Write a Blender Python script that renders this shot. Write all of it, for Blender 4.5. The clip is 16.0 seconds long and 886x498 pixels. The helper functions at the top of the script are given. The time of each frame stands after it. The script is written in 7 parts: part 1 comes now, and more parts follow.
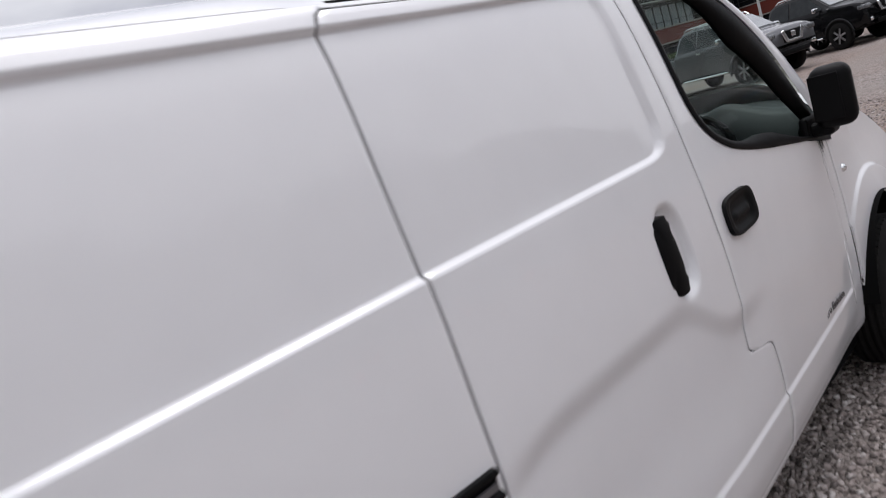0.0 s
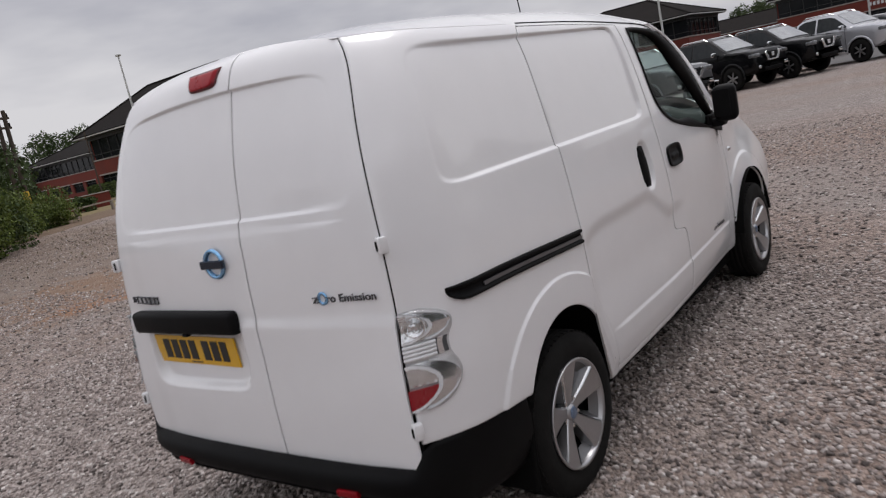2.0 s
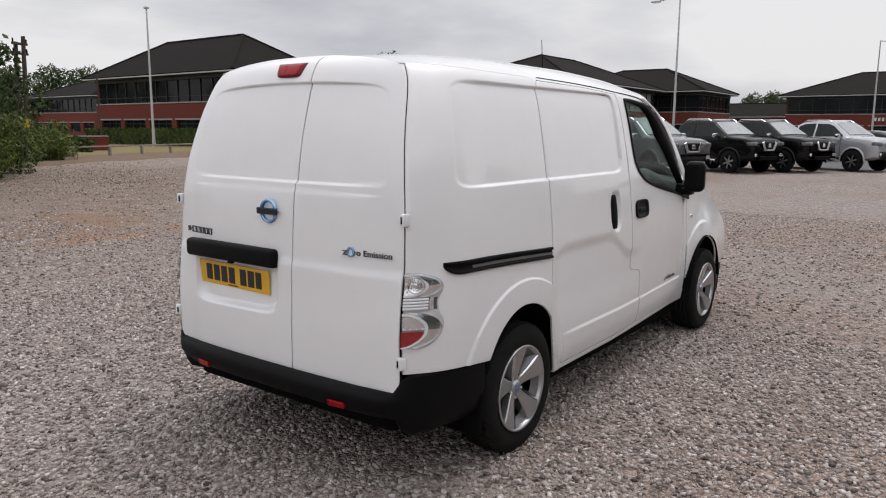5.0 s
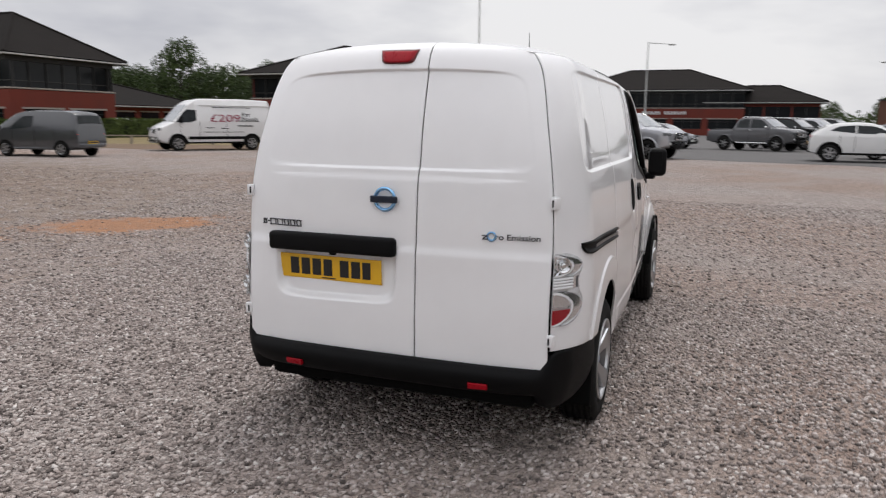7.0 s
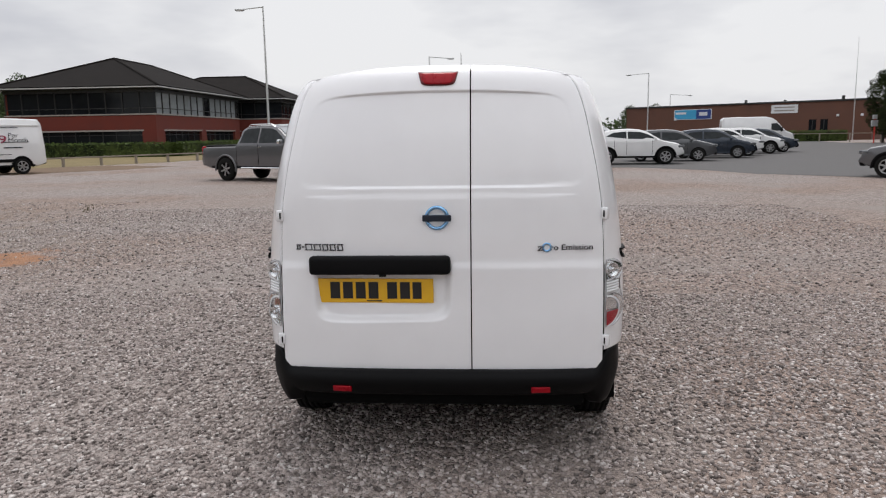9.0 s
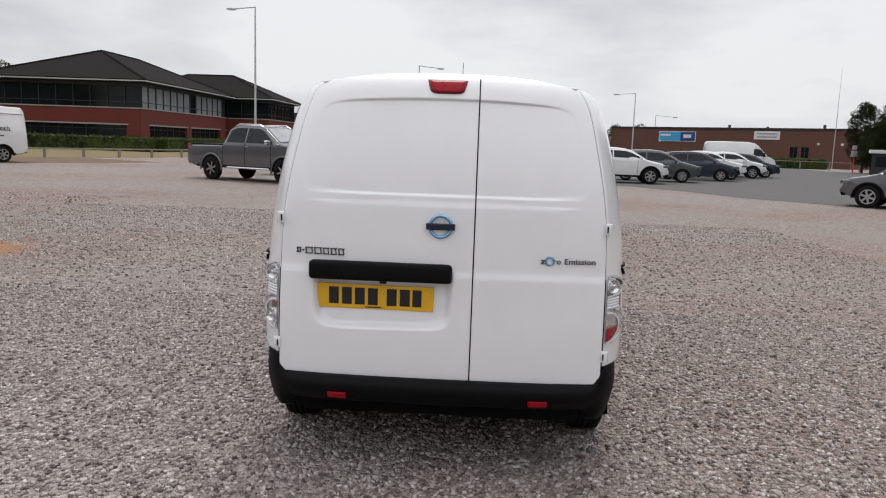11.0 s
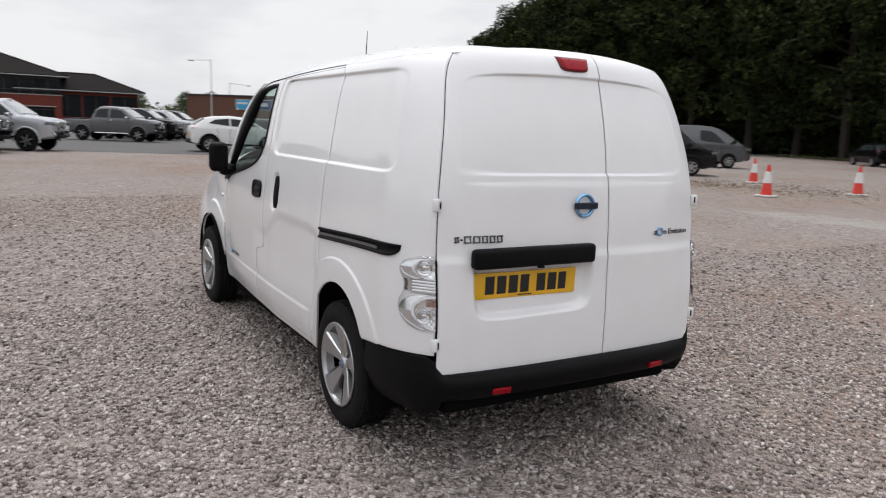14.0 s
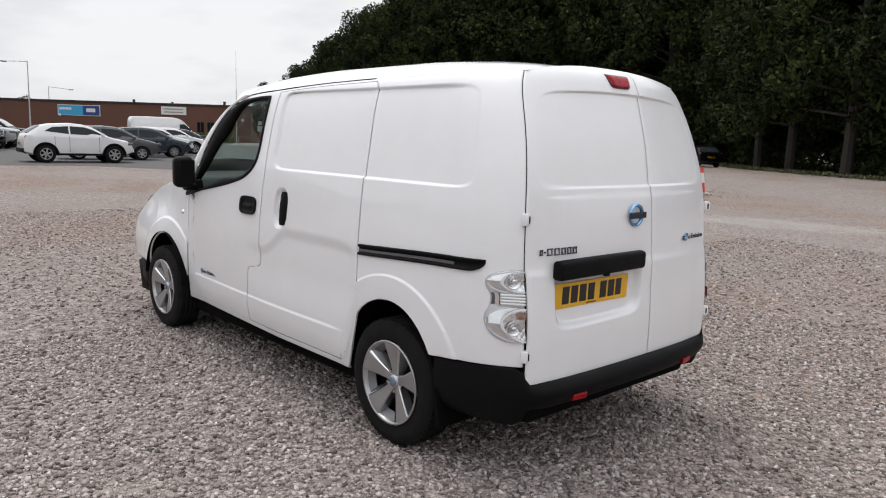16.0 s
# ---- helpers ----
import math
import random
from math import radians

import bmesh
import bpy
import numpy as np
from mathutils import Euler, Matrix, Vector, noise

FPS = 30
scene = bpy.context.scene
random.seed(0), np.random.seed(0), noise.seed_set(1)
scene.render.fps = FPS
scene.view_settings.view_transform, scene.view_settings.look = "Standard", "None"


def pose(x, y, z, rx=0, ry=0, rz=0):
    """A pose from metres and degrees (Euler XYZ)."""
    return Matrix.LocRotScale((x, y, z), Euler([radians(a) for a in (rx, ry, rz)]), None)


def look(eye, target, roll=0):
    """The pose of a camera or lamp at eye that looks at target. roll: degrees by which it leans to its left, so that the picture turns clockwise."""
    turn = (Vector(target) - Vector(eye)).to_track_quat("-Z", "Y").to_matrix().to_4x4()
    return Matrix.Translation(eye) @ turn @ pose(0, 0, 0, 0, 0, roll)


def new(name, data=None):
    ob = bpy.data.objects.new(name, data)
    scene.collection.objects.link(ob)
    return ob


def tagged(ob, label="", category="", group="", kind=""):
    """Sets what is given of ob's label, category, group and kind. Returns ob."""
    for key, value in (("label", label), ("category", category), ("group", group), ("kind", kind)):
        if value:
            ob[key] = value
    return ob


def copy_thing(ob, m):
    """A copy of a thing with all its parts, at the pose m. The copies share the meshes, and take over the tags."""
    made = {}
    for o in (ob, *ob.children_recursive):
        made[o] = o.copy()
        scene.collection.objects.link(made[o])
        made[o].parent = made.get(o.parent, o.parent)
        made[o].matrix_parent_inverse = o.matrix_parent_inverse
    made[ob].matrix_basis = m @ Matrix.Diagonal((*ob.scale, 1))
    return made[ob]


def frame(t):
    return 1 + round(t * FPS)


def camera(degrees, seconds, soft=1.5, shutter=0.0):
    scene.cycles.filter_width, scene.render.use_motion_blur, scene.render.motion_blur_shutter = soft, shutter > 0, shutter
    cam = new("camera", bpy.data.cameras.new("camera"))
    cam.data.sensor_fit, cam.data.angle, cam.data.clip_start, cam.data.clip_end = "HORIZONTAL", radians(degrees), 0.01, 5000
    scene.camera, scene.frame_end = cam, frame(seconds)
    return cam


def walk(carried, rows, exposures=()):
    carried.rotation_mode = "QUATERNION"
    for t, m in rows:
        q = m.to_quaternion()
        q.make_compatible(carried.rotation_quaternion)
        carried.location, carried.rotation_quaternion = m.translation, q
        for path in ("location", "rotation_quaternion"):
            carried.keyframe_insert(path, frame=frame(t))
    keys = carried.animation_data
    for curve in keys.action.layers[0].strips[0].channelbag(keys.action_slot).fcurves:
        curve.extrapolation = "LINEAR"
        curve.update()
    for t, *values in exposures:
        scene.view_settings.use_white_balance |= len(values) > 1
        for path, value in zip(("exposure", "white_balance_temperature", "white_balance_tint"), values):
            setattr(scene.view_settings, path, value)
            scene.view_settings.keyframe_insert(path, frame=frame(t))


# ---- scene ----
cam = camera(62.2, 16.0, soft=1.1, shutter=0.5)
PATH = [
    (0, (0.227, -1.664, 1.487), (1.597, -0.243, 1.164), -17.5),
    (0.5, (-0.223, -1.802, 1.495), (1.167, -0.402, 1.167), -16.9),
    (1, (-0.706, -1.858, 1.482), (0.757, -0.530, 1.175), -15.1),
    (1.5, (-1.093, -1.928, 1.495), (0.424, -0.671, 1.153), -13.4),
    (2, (-1.482, -2.127, 1.481), (0.059, -0.905, 1.116), -12.2),
    (2.5, (-1.808, -2.224, 1.484), (-0.220, -1.059, 1.137), -9.0),
    (3, (-1.985, -2.328, 1.485), (-0.384, -1.184, 1.126), -3.8),
    (3.2, (-2.023, -2.391, 1.481), (-0.431, -1.234, 1.130), -1.9),
    (5.3, (-2.149, -2.492, 1.492), (-0.564, -1.316, 1.172), 0.3),
    (5.5, (-2.180, -2.453, 1.486), (-0.588, -1.286, 1.171), 0.1),
    (6, (-2.374, -2.125, 1.457), (-0.700, -1.072, 1.163), 0.9),
    (6.5, (-2.585, -1.776, 1.436), (-0.822, -0.872, 1.161), 0.5),
    (7, (-2.863, -1.336, 1.464), (-1.020, -0.637, 1.124), 0.5),
    (7.5, (-3.012, -0.938, 1.470), (-1.100, -0.440, 1.144), -0.5),
    (8, (-3.203, -0.619, 1.460), (-1.245, -0.320, 1.181), -0.7),
    (8.5, (-3.230, -0.396, 1.489), (-1.263, -0.207, 1.174), 0.0),
    (9, (-3.194, -0.244, 1.498), (-1.223, -0.102, 1.189), -0.9),
    (9.2, (-3.199, -0.220, 1.488), (-1.224, -0.111, 1.190), -0.4),
    (11.3, (-3.160, -0.109, 1.492), (-1.181, -0.041, 1.213), 2.7),
    (11.5, (-3.110, 0.007, 1.473), (-1.129, -0.024, 1.198), 1.6),
    (12, (-3.103, 0.414, 1.470), (-1.132, 0.249, 1.175), 1.0),
    (12.5, (-3.042, 0.825, 1.456), (-1.109, 0.400, 1.167), 2.3),
    (13, (-2.879, 1.324, 1.441), (-1.014, 0.662, 1.158), 2.1),
    (13.5, (-2.736, 1.749, 1.460), (-0.940, 0.934, 1.129), 2.3),
    (14, (-2.461, 2.141, 1.447), (-0.758, 1.143, 1.122), 2.2),
    (14.5, (-2.303, 2.463, 1.434), (-0.700, 1.309, 1.117), 1.8),
    (15, (-2.035, 2.742, 1.430), (-0.519, 1.471, 1.131), 1.5),
    (15.5, (-1.926, 2.893, 1.450), (-0.460, 1.563, 1.161), 2.4),
    (16, (-1.909, 2.936, 1.458), (-0.452, 1.599, 1.161), 1.8),
]
walk(cam, [(t, look(eye, target, roll)) for t, eye, target, roll in PATH], [(0.0, -0.26, 6240, 13.5), (0.5, -0.36, 6250, 13), (1.0, -0.40, 6310, 13.5), (1.5, -0.44, 6370, 13.5), (2.0, -0.47, 6420, 13.5), (3.2, -0.49, 6460, 13), (5.3, -0.16, 6490, 11), (7.0, -0.14, 6490, 11), (9.0, -0.14, 6430, 10.5), (12.5, -0.10, 6420, 10), (16.0, -0.02, 6420, 9.5)])

# ---- sky and sun: a bright, soft overcast ----
world = bpy.data.worlds.new("overcast_sky")
scene.world = world
world.use_nodes = True
wn, wl = world.node_tree.nodes, world.node_tree.links
wn.clear()
w_out = wn.new("ShaderNodeOutputWorld")
w_bg = wn.new("ShaderNodeBackground")
w_sky = wn.new("ShaderNodeTexSky")
w_sky.sky_type, w_sky.sun_disc = "NISHITA", False
w_sky.sun_elevation, w_sky.sun_rotation = radians(65), radians(92)
w_sky.dust_density = 4.0
w_tc = wn.new("ShaderNodeTexCoord")
w_map = wn.new("ShaderNodeMapping")
w_map.inputs["Scale"].default_value = (1.0, 1.0, 3.2)
w_n1 = wn.new("ShaderNodeTexNoise")
w_n1.inputs["Scale"].default_value, w_n1.inputs["Detail"].default_value, w_n1.inputs["Roughness"].default_value = 2.1, 5.0, 0.52
w_ramp = wn.new("ShaderNodeValToRGB")
w_ramp.color_ramp.elements[0].position, w_ramp.color_ramp.elements[0].color = 0.34, (0.60, 0.61, 0.66, 1)
w_ramp.color_ramp.elements[1].position, w_ramp.color_ramp.elements[1].color = 0.57, (0.96, 0.96, 0.965, 1)
# brighter towards the zenith, as an overcast sky is
w_sep = wn.new("ShaderNodeSeparateXYZ")
w_up = wn.new("ShaderNodeMapRange")
w_up.inputs["From Min"].default_value, w_up.inputs["From Max"].default_value = 0.22, 0.95
w_up.inputs["To Min"].default_value, w_up.inputs["To Max"].default_value = 1.0, 1.85
w_mul = wn.new("ShaderNodeVectorMath")
w_mul.operation = "SCALE"
w_mix = wn.new("ShaderNodeMix")
w_mix.data_type = "RGBA"
w_mix.inputs["Factor"].default_value = 0.93
w_dim = wn.new("ShaderNodeVectorMath")
w_dim.operation = "SCALE"
w_dim.inputs["Scale"].default_value = 0.10
wl.new(w_tc.outputs["Generated"], w_map.inputs["Vector"])
wl.new(w_map.outputs["Vector"], w_n1.inputs["Vector"])
wl.new(w_n1.outputs["Fac"], w_ramp.inputs["Fac"])
wl.new(w_tc.outputs["Generated"], w_sep.inputs["Vector"])
wl.new(w_sep.outputs["Z"], w_up.inputs["Value"])
wl.new(w_ramp.outputs["Color"], w_mul.inputs[0])
wl.new(w_up.outputs["Result"], w_mul.inputs["Scale"])
wl.new(w_sky.outputs["Color"], w_dim.inputs[0])
wl.new(w_dim.outputs["Vector"], w_mix.inputs["A"])
wl.new(w_mul.outputs["Vector"], w_mix.inputs["B"])
wl.new(w_mix.outputs["Result"], w_bg.inputs["Color"])
w_bg.inputs["Strength"].default_value = 1.0
wl.new(w_bg.outputs["Background"], w_out.inputs["Surface"])

sun_data = bpy.data.lights.new("sun", "SUN")
sun_data.energy, sun_data.angle, sun_data.color = 1.5, radians(24), (1.0, 0.965, 0.92)
sun = new("sun", sun_data)
sun.matrix_world = look((0, 0, 30), (-14, 0.5, 0))

# ---- materials ----
def mat(name, c1, c2=None, rough=0.5, metal=0.0, scale=3.0, fine=40.0, bump=0.0, depth=0.01, rvar=0.12, coat=0.0, spec=0.5, island=0.0, rand=0.0, trans=0.0, stretch=(1, 1, 1), contrast=1.0):
    """A procedural surface: two scales of noise between two tones, matching wear in the roughness, and fine relief."""
    m = bpy.data.materials.new(name)
    m.use_nodes = True
    n, l = m.node_tree.nodes, m.node_tree.links
    b = n["Principled BSDF"]
    c2 = c2 or tuple(0.88 * v for v in c1)
    tc, mp = n.new("ShaderNodeTexCoord"), n.new("ShaderNodeMapping")
    mp.inputs["Scale"].default_value = stretch
    l.new(tc.outputs["Object"], mp.inputs["Vector"])
    na, nb = n.new("ShaderNodeTexNoise"), n.new("ShaderNodeTexNoise")
    na.inputs["Scale"].default_value, na.inputs["Detail"].default_value = scale, 4
    nb.inputs["Scale"].default_value, nb.inputs["Detail"].default_value = fine, 3
    l.new(mp.outputs["Vector"], na.inputs["Vector"])
    l.new(mp.outputs["Vector"], nb.inputs["Vector"])
    add = n.new("ShaderNodeMath")
    add.operation = "ADD"
    l.new(na.outputs["Fac"], add.inputs[0])
    l.new(nb.outputs["Fac"], add.inputs[1])
    fac = n.new("ShaderNodeMapRange")
    fac.inputs["From Min"].default_value, fac.inputs["From Max"].default_value = 1.0 - 0.32 / contrast, 1.0 + 0.32 / contrast
    l.new(add.outputs[0], fac.inputs["Value"])
    mix = n.new("ShaderNodeMix")
    mix.data_type = "RGBA"
    mix.inputs["A"].default_value, mix.inputs["B"].default_value = (*c2, 1), (*c1, 1)
    l.new(fac.outputs["Result"], mix.inputs["Factor"])
    col = mix.outputs["Result"]
    if island or rand:
        src = n.new("ShaderNodeNewGeometry").outputs["Random Per Island"] if island else n.new("ShaderNodeObjectInfo").outputs["Random"]
        amount = island or rand
        mr = n.new("ShaderNodeMapRange")
        mr.inputs["To Min"].default_value, mr.inputs["To Max"].default_value = 1 - amount, 1 + amount
        l.new(src, mr.inputs["Value"])
        sc = n.new("ShaderNodeVectorMath")
        sc.operation = "SCALE"
        l.new(col, sc.inputs[0])
        l.new(mr.outputs["Result"], sc.inputs["Scale"])
        col = sc.outputs["Vector"]
    l.new(col, b.inputs["Base Color"])
    mr = n.new("ShaderNodeMapRange")
    mr.inputs["To Min"].default_value, mr.inputs["To Max"].default_value = max(0.02, rough - rvar), min(1, rough + rvar)
    l.new(na.outputs["Fac"], mr.inputs["Value"])
    l.new(mr.outputs["Result"], b.inputs["Roughness"])
    b.inputs["Metallic"].default_value = metal
    b.inputs["Specular IOR Level"].default_value = spec
    b.inputs["Coat Weight"].default_value = coat
    b.inputs["Coat Roughness"].default_value = 0.04
    if trans:
        b.inputs["Transmission Weight"].default_value = trans
    if bump:
        bp = n.new("ShaderNodeBump")
        bp.inputs["Strength"].default_value, bp.inputs["Distance"].default_value = bump, depth
        l.new(nb.outputs["Fac"], bp.inputs["Height"])
        l.new(bp.outputs["Normal"], b.inputs["Normal"])
    return m


def glass(name, tint=(0.85, 0.9, 0.9), rough=0.0, ior=1.45):
    """A thin pane: mostly see-through, with a real reflection."""
    m = bpy.data.materials.new(name)
    m.use_nodes = True
    n, l = m.node_tree.nodes, m.node_tree.links
    n.remove(n["Principled BSDF"])
    tr, gl, mx, fr = n.new("ShaderNodeBsdfTransparent"), n.new("ShaderNodeBsdfGlossy"), n.new("ShaderNodeMixShader"), n.new("ShaderNodeLayerWeight")
    tr.inputs["Color"].default_value = (*tint, 1)
    gl.inputs["Roughness"].default_value = rough
    fr.inputs["Blend"].default_value = 0.5
    power, scaled = n.new("ShaderNodeMath"), n.new("ShaderNodeMath")
    power.operation, scaled.operation = "POWER", "MULTIPLY_ADD"
    power.inputs[1].default_value, scaled.inputs[1].default_value, scaled.inputs[2].default_value = 5.0, 0.28, 2 * ((ior - 1) / (ior + 1)) ** 2
    l.new(fr.outputs["Facing"], power.inputs[0])
    l.new(power.outputs[0], scaled.inputs[0])
    l.new(scaled.outputs[0], mx.inputs["Fac"])
    l.new(tr.outputs["BSDF"], mx.inputs[1])
    l.new(gl.outputs["BSDF"], mx.inputs[2])
    l.new(mx.outputs["Shader"], n["Material Output"].inputs["Surface"])
    return m


WHITE_PAINT = mat("white_paint", (0.85, 0.85, 0.865), (0.825, 0.825, 0.84), rough=0.36, rvar=0.05, coat=1.0, scale=1.5, fine=9)
BLACK_PLASTIC = mat("black_plastic", (0.0055, 0.0055, 0.006), (0.0035, 0.0035, 0.004), rough=0.55, spec=0.11, fine=600, bump=0.2, depth=0.001, scale=5)
DARK_INNER = mat("dark_inner", (0.006, 0.006, 0.006), rough=0.9, spec=0.04)
RUBBER = mat("tyre_rubber", (0.008, 0.0078, 0.0075), (0.012, 0.0115, 0.011), rough=0.85, spec=0.15, scale=12, fine=90, bump=0.2, depth=0.002)
ALLOY = mat("silver_alloy", (0.50, 0.50, 0.51), (0.44, 0.44, 0.45), rough=0.34, metal=0.9, scale=20, fine=200)
ALLOY_DARK = mat("grey_alloy_pocket", (0.20, 0.20, 0.205), rough=0.4, metal=0.8)
CHROME = mat("chrome", (0.78, 0.79, 0.80), rough=0.12, metal=1.0, rvar=0.04)
BLUE_CHROME = mat("blue_chrome", (0.28, 0.52, 0.78), (0.22, 0.42, 0.68), rough=0.14, metal=0.85, rvar=0.04)
BLUE_CAP = mat("blue_cap", (0.22, 0.29, 0.42), rough=0.25, metal=0.5)
RED_LENS = mat("red_lens", (0.36, 0.003, 0.012), (0.24, 0.002, 0.008), rough=0.3, coat=0.1, spec=0.2, scale=60, fine=300)
LAMP_SILVER = mat("lamp_reflector", (0.86, 0.87, 0.88), (0.78, 0.79, 0.80), rough=0.13, metal=0.92, rvar=0.05, scale=30, fine=120, bump=0.05, depth=0.002)
LAMP_WHITE = mat("lamp_white", (0.84, 0.85, 0.87), (0.78, 0.79, 0.81), rough=0.2, scale=25, fine=160, bump=0.05, depth=0.002)
LAMP_HOUSING = mat("lamp_housing", (0.74, 0.745, 0.76), (0.66, 0.665, 0.68), rough=0.2, metal=0.3, scale=30)
LAMP_GREY = mat("lamp_grey", (0.11, 0.113, 0.12), (0.06, 0.062, 0.065), rough=0.25, scale=30)
CLEAR_LENS = glass("clear_lens", (0.98, 0.985, 0.99))
PANE = glass("window_pane", (0.80, 0.86, 0.84), ior=1.08)
SCREEN_PANE = glass("windscreen_pane", (0.66, 0.76, 0.73), ior=1.2)
YELLOW_PLATE = mat("yellow_plate", (0.78, 0.44, 0.012), (0.74, 0.41, 0.01), rough=0.35, coat=0.4)
WHITE_PLATE = mat("white_plate", (0.75, 0.75, 0.73), rough=0.35)
BLACK_INK = mat("black_lettering", (0.012, 0.012, 0.013), rough=0.4)
GREY_CHROME = mat("grey_chrome_lettering", (0.13, 0.135, 0.15), rough=0.25, metal=0.8)
RAIL_METAL = mat("rail_metal", (0.20, 0.20, 0.21), rough=0.35, metal=0.7)
DASH = mat("dashboard_plastic", (0.012, 0.0135, 0.014), (0.008, 0.009, 0.0095), rough=0.6, fine=300, bump=0.2, depth=0.001)
SEAT_CLOTH = mat("seat_cloth", (0.03, 0.03, 0.034), rough=0.9, fine=400, bump=0.3, depth=0.001)

# ---- building blocks ----
def ss(a, b, t):
    """A smooth step from 0 at a to 1 at b."""
    t = np.clip((np.asarray(t, float) - a) / (b - a), 0, 1)
    return t * t * (3 - 2 * t)


def curve(*pts):
    """A smooth curve through (x, y) points without overshoot, constant past its ends."""
    xs, ys = np.array([p[0] for p in pts], float), np.array([p[1] for p in pts], float)
    h, d = np.diff(xs), np.diff(ys) / np.diff(xs)
    m = np.zeros(len(xs))
    m[0], m[-1] = d[0], d[-1]
    for i in range(1, len(xs) - 1):
        if d[i - 1] * d[i] > 0:
            a, b = 2 * h[i] + h[i - 1], h[i] + 2 * h[i - 1]
            m[i] = (a + b) / (a / d[i - 1] + b / d[i])

    def f(x):
        x = np.clip(np.asarray(x, float), xs[0], xs[-1])
        i = np.clip(np.searchsorted(xs, x, side="right") - 1, 0, len(xs) - 2)
        t = (x - xs[i]) / h[i]
        return (2 * t**3 - 3 * t**2 + 1) * ys[i] + (t**3 - 2 * t**2 + t) * h[i] * m[i] + (3 * t**2 - 2 * t**3) * ys[i + 1] + (t**3 - t**2) * h[i] * m[i + 1]

    return f


def mesh_object(name, verts, faces, material, parent=None, smooth=False, label="", at=None):
    me = bpy.data.meshes.new(name)
    me.from_pydata([tuple(map(float, v)) for v in verts], [], [tuple(map(int, q)) for q in faces])
    for mt in material if isinstance(material, (list, tuple)) else (material,):
        me.materials.append(mt)
    if smooth:
        me.polygons.foreach_set("use_smooth", [True] * len(me.polygons))
    me.update()
    ob = new(name, me)
    if parent is not None:
        ob.parent = parent
    if at is not None:
        ob.location = at
    if label:
        ob["label"] = label
    return ob


def part(name, bm, material, parent=None, label="", smooth=False, at=None):
    """Links a bmesh as ONE mesh object under a thing or a part."""
    me = bpy.data.meshes.new(name)
    bm.to_mesh(me)
    bm.free()
    me.materials.append(material)
    if smooth:
        me.polygons.foreach_set("use_smooth", [True] * len(me.polygons))
        me.set_sharp_from_angle(angle=radians(38))
    ob = new(name, me)
    if parent is not None:
        ob.parent = parent
    if at is not None:
        ob.location = at
    if label:
        ob["label"] = label
    return ob


def empty(name, m, label="", category="", group="", kind=""):
    ob = new(name)
    ob.matrix_world = m
    return tagged(ob, label, category, group, kind)


def add_box(bm, c, s, bevel=0.0, rot=(0, 0, 0), seg=2):
    """A box of size s round c, with rounded edges, added to bm."""
    r = bmesh.ops.create_cube(bm, size=1, matrix=pose(*c, *rot) @ Matrix.Diagonal((*s, 1)))
    if bevel:
        edges = {e for v in r["verts"] for e in v.link_edges}
        bmesh.ops.bevel(bm, geom=list(edges), offset=bevel, segments=seg, affect="EDGES", profile=0.5)
    return bm


def box(c, s, bevel=0.0, rot=(0, 0, 0), seg=2):
    return add_box(bmesh.new(), c, s, bevel, rot, seg)


def rod(a, b, r1, r2=None, n=10, bm=None):
    """A tapered round bar from a to b."""
    bm = bm or bmesh.new()
    a, b = Vector(a), Vector(b)
    q = (b - a).to_track_quat("Z", "Y").to_matrix().to_4x4()
    bmesh.ops.create_cone(bm, cap_ends=True, segments=n, radius1=r1, radius2=r1 if r2 is None else r2, depth=(b - a).length, matrix=Matrix.Translation((a + b) / 2) @ q)
    return bm


def revolve(prof, n, axis="y"):
    """Vertices and faces of a profile of (radius, along) turned about an axis."""
    prof = np.array(prof, float)
    ang = np.linspace(0, 2 * np.pi, n, endpoint=False)
    r, a = prof[:, 0][:, None], prof[:, 1][:, None]
    p, q, s = r * np.cos(ang), r * np.sin(ang), a + 0 * ang
    v = np.stack([p, s, q] if axis == "y" else [p, q, s], -1).reshape(-1, 3)
    m = len(prof)
    f = [(i * n + j, (i + 1) * n + j, (i + 1) * n + (j + 1) % n, i * n + (j + 1) % n) for i in range(m - 1) for j in range(n)]
    return v, f


def grid_faces(nv, nu, flip=False, off=0):
    i, j = np.meshgrid(np.arange(nv - 1), np.arange(nu - 1), indexing="ij")
    a = (i * nu + j).ravel() + off
    f = np.stack([a, a + 1, a + nu + 1, a + nu], 1)
    return f[:, ::-1] if flip else f


def patch(name, P, flip, material, parent, skirt=None, label="", keep=None, at=None):
    """A smooth sheet from a grid of points, with a turned-in edge that gives it thickness."""
    nv, nu = P.shape[:2]
    verts, faces = P.reshape(-1, 3), grid_faces(nv, nu, flip)
    if keep is not None:
        faces = faces[keep.ravel()]
    if skirt is not None:
        loop = [(0, j) for j in range(nu)] + [(i, nu - 1) for i in range(1, nv)] + [(nv - 1, j) for j in range(nu - 2, -1, -1)] + [(i, 0) for i in range(nv - 2, 0, -1)]
        idx = np.array([i * nu + j for i, j in loop])
        rim = verts[idx]
        base, k = len(verts), len(idx)
        verts = np.concatenate([verts, rim, rim + np.asarray(skirt)])
        s = np.arange(k)
        t = (s + 1) % k
        q = np.stack([base + t, base + s, base + k + s, base + k + t], 1)
        faces = np.concatenate([faces, q[:, ::-1] if flip else q])
    return mesh_object(name, verts, faces, material, parent, True, label, at)


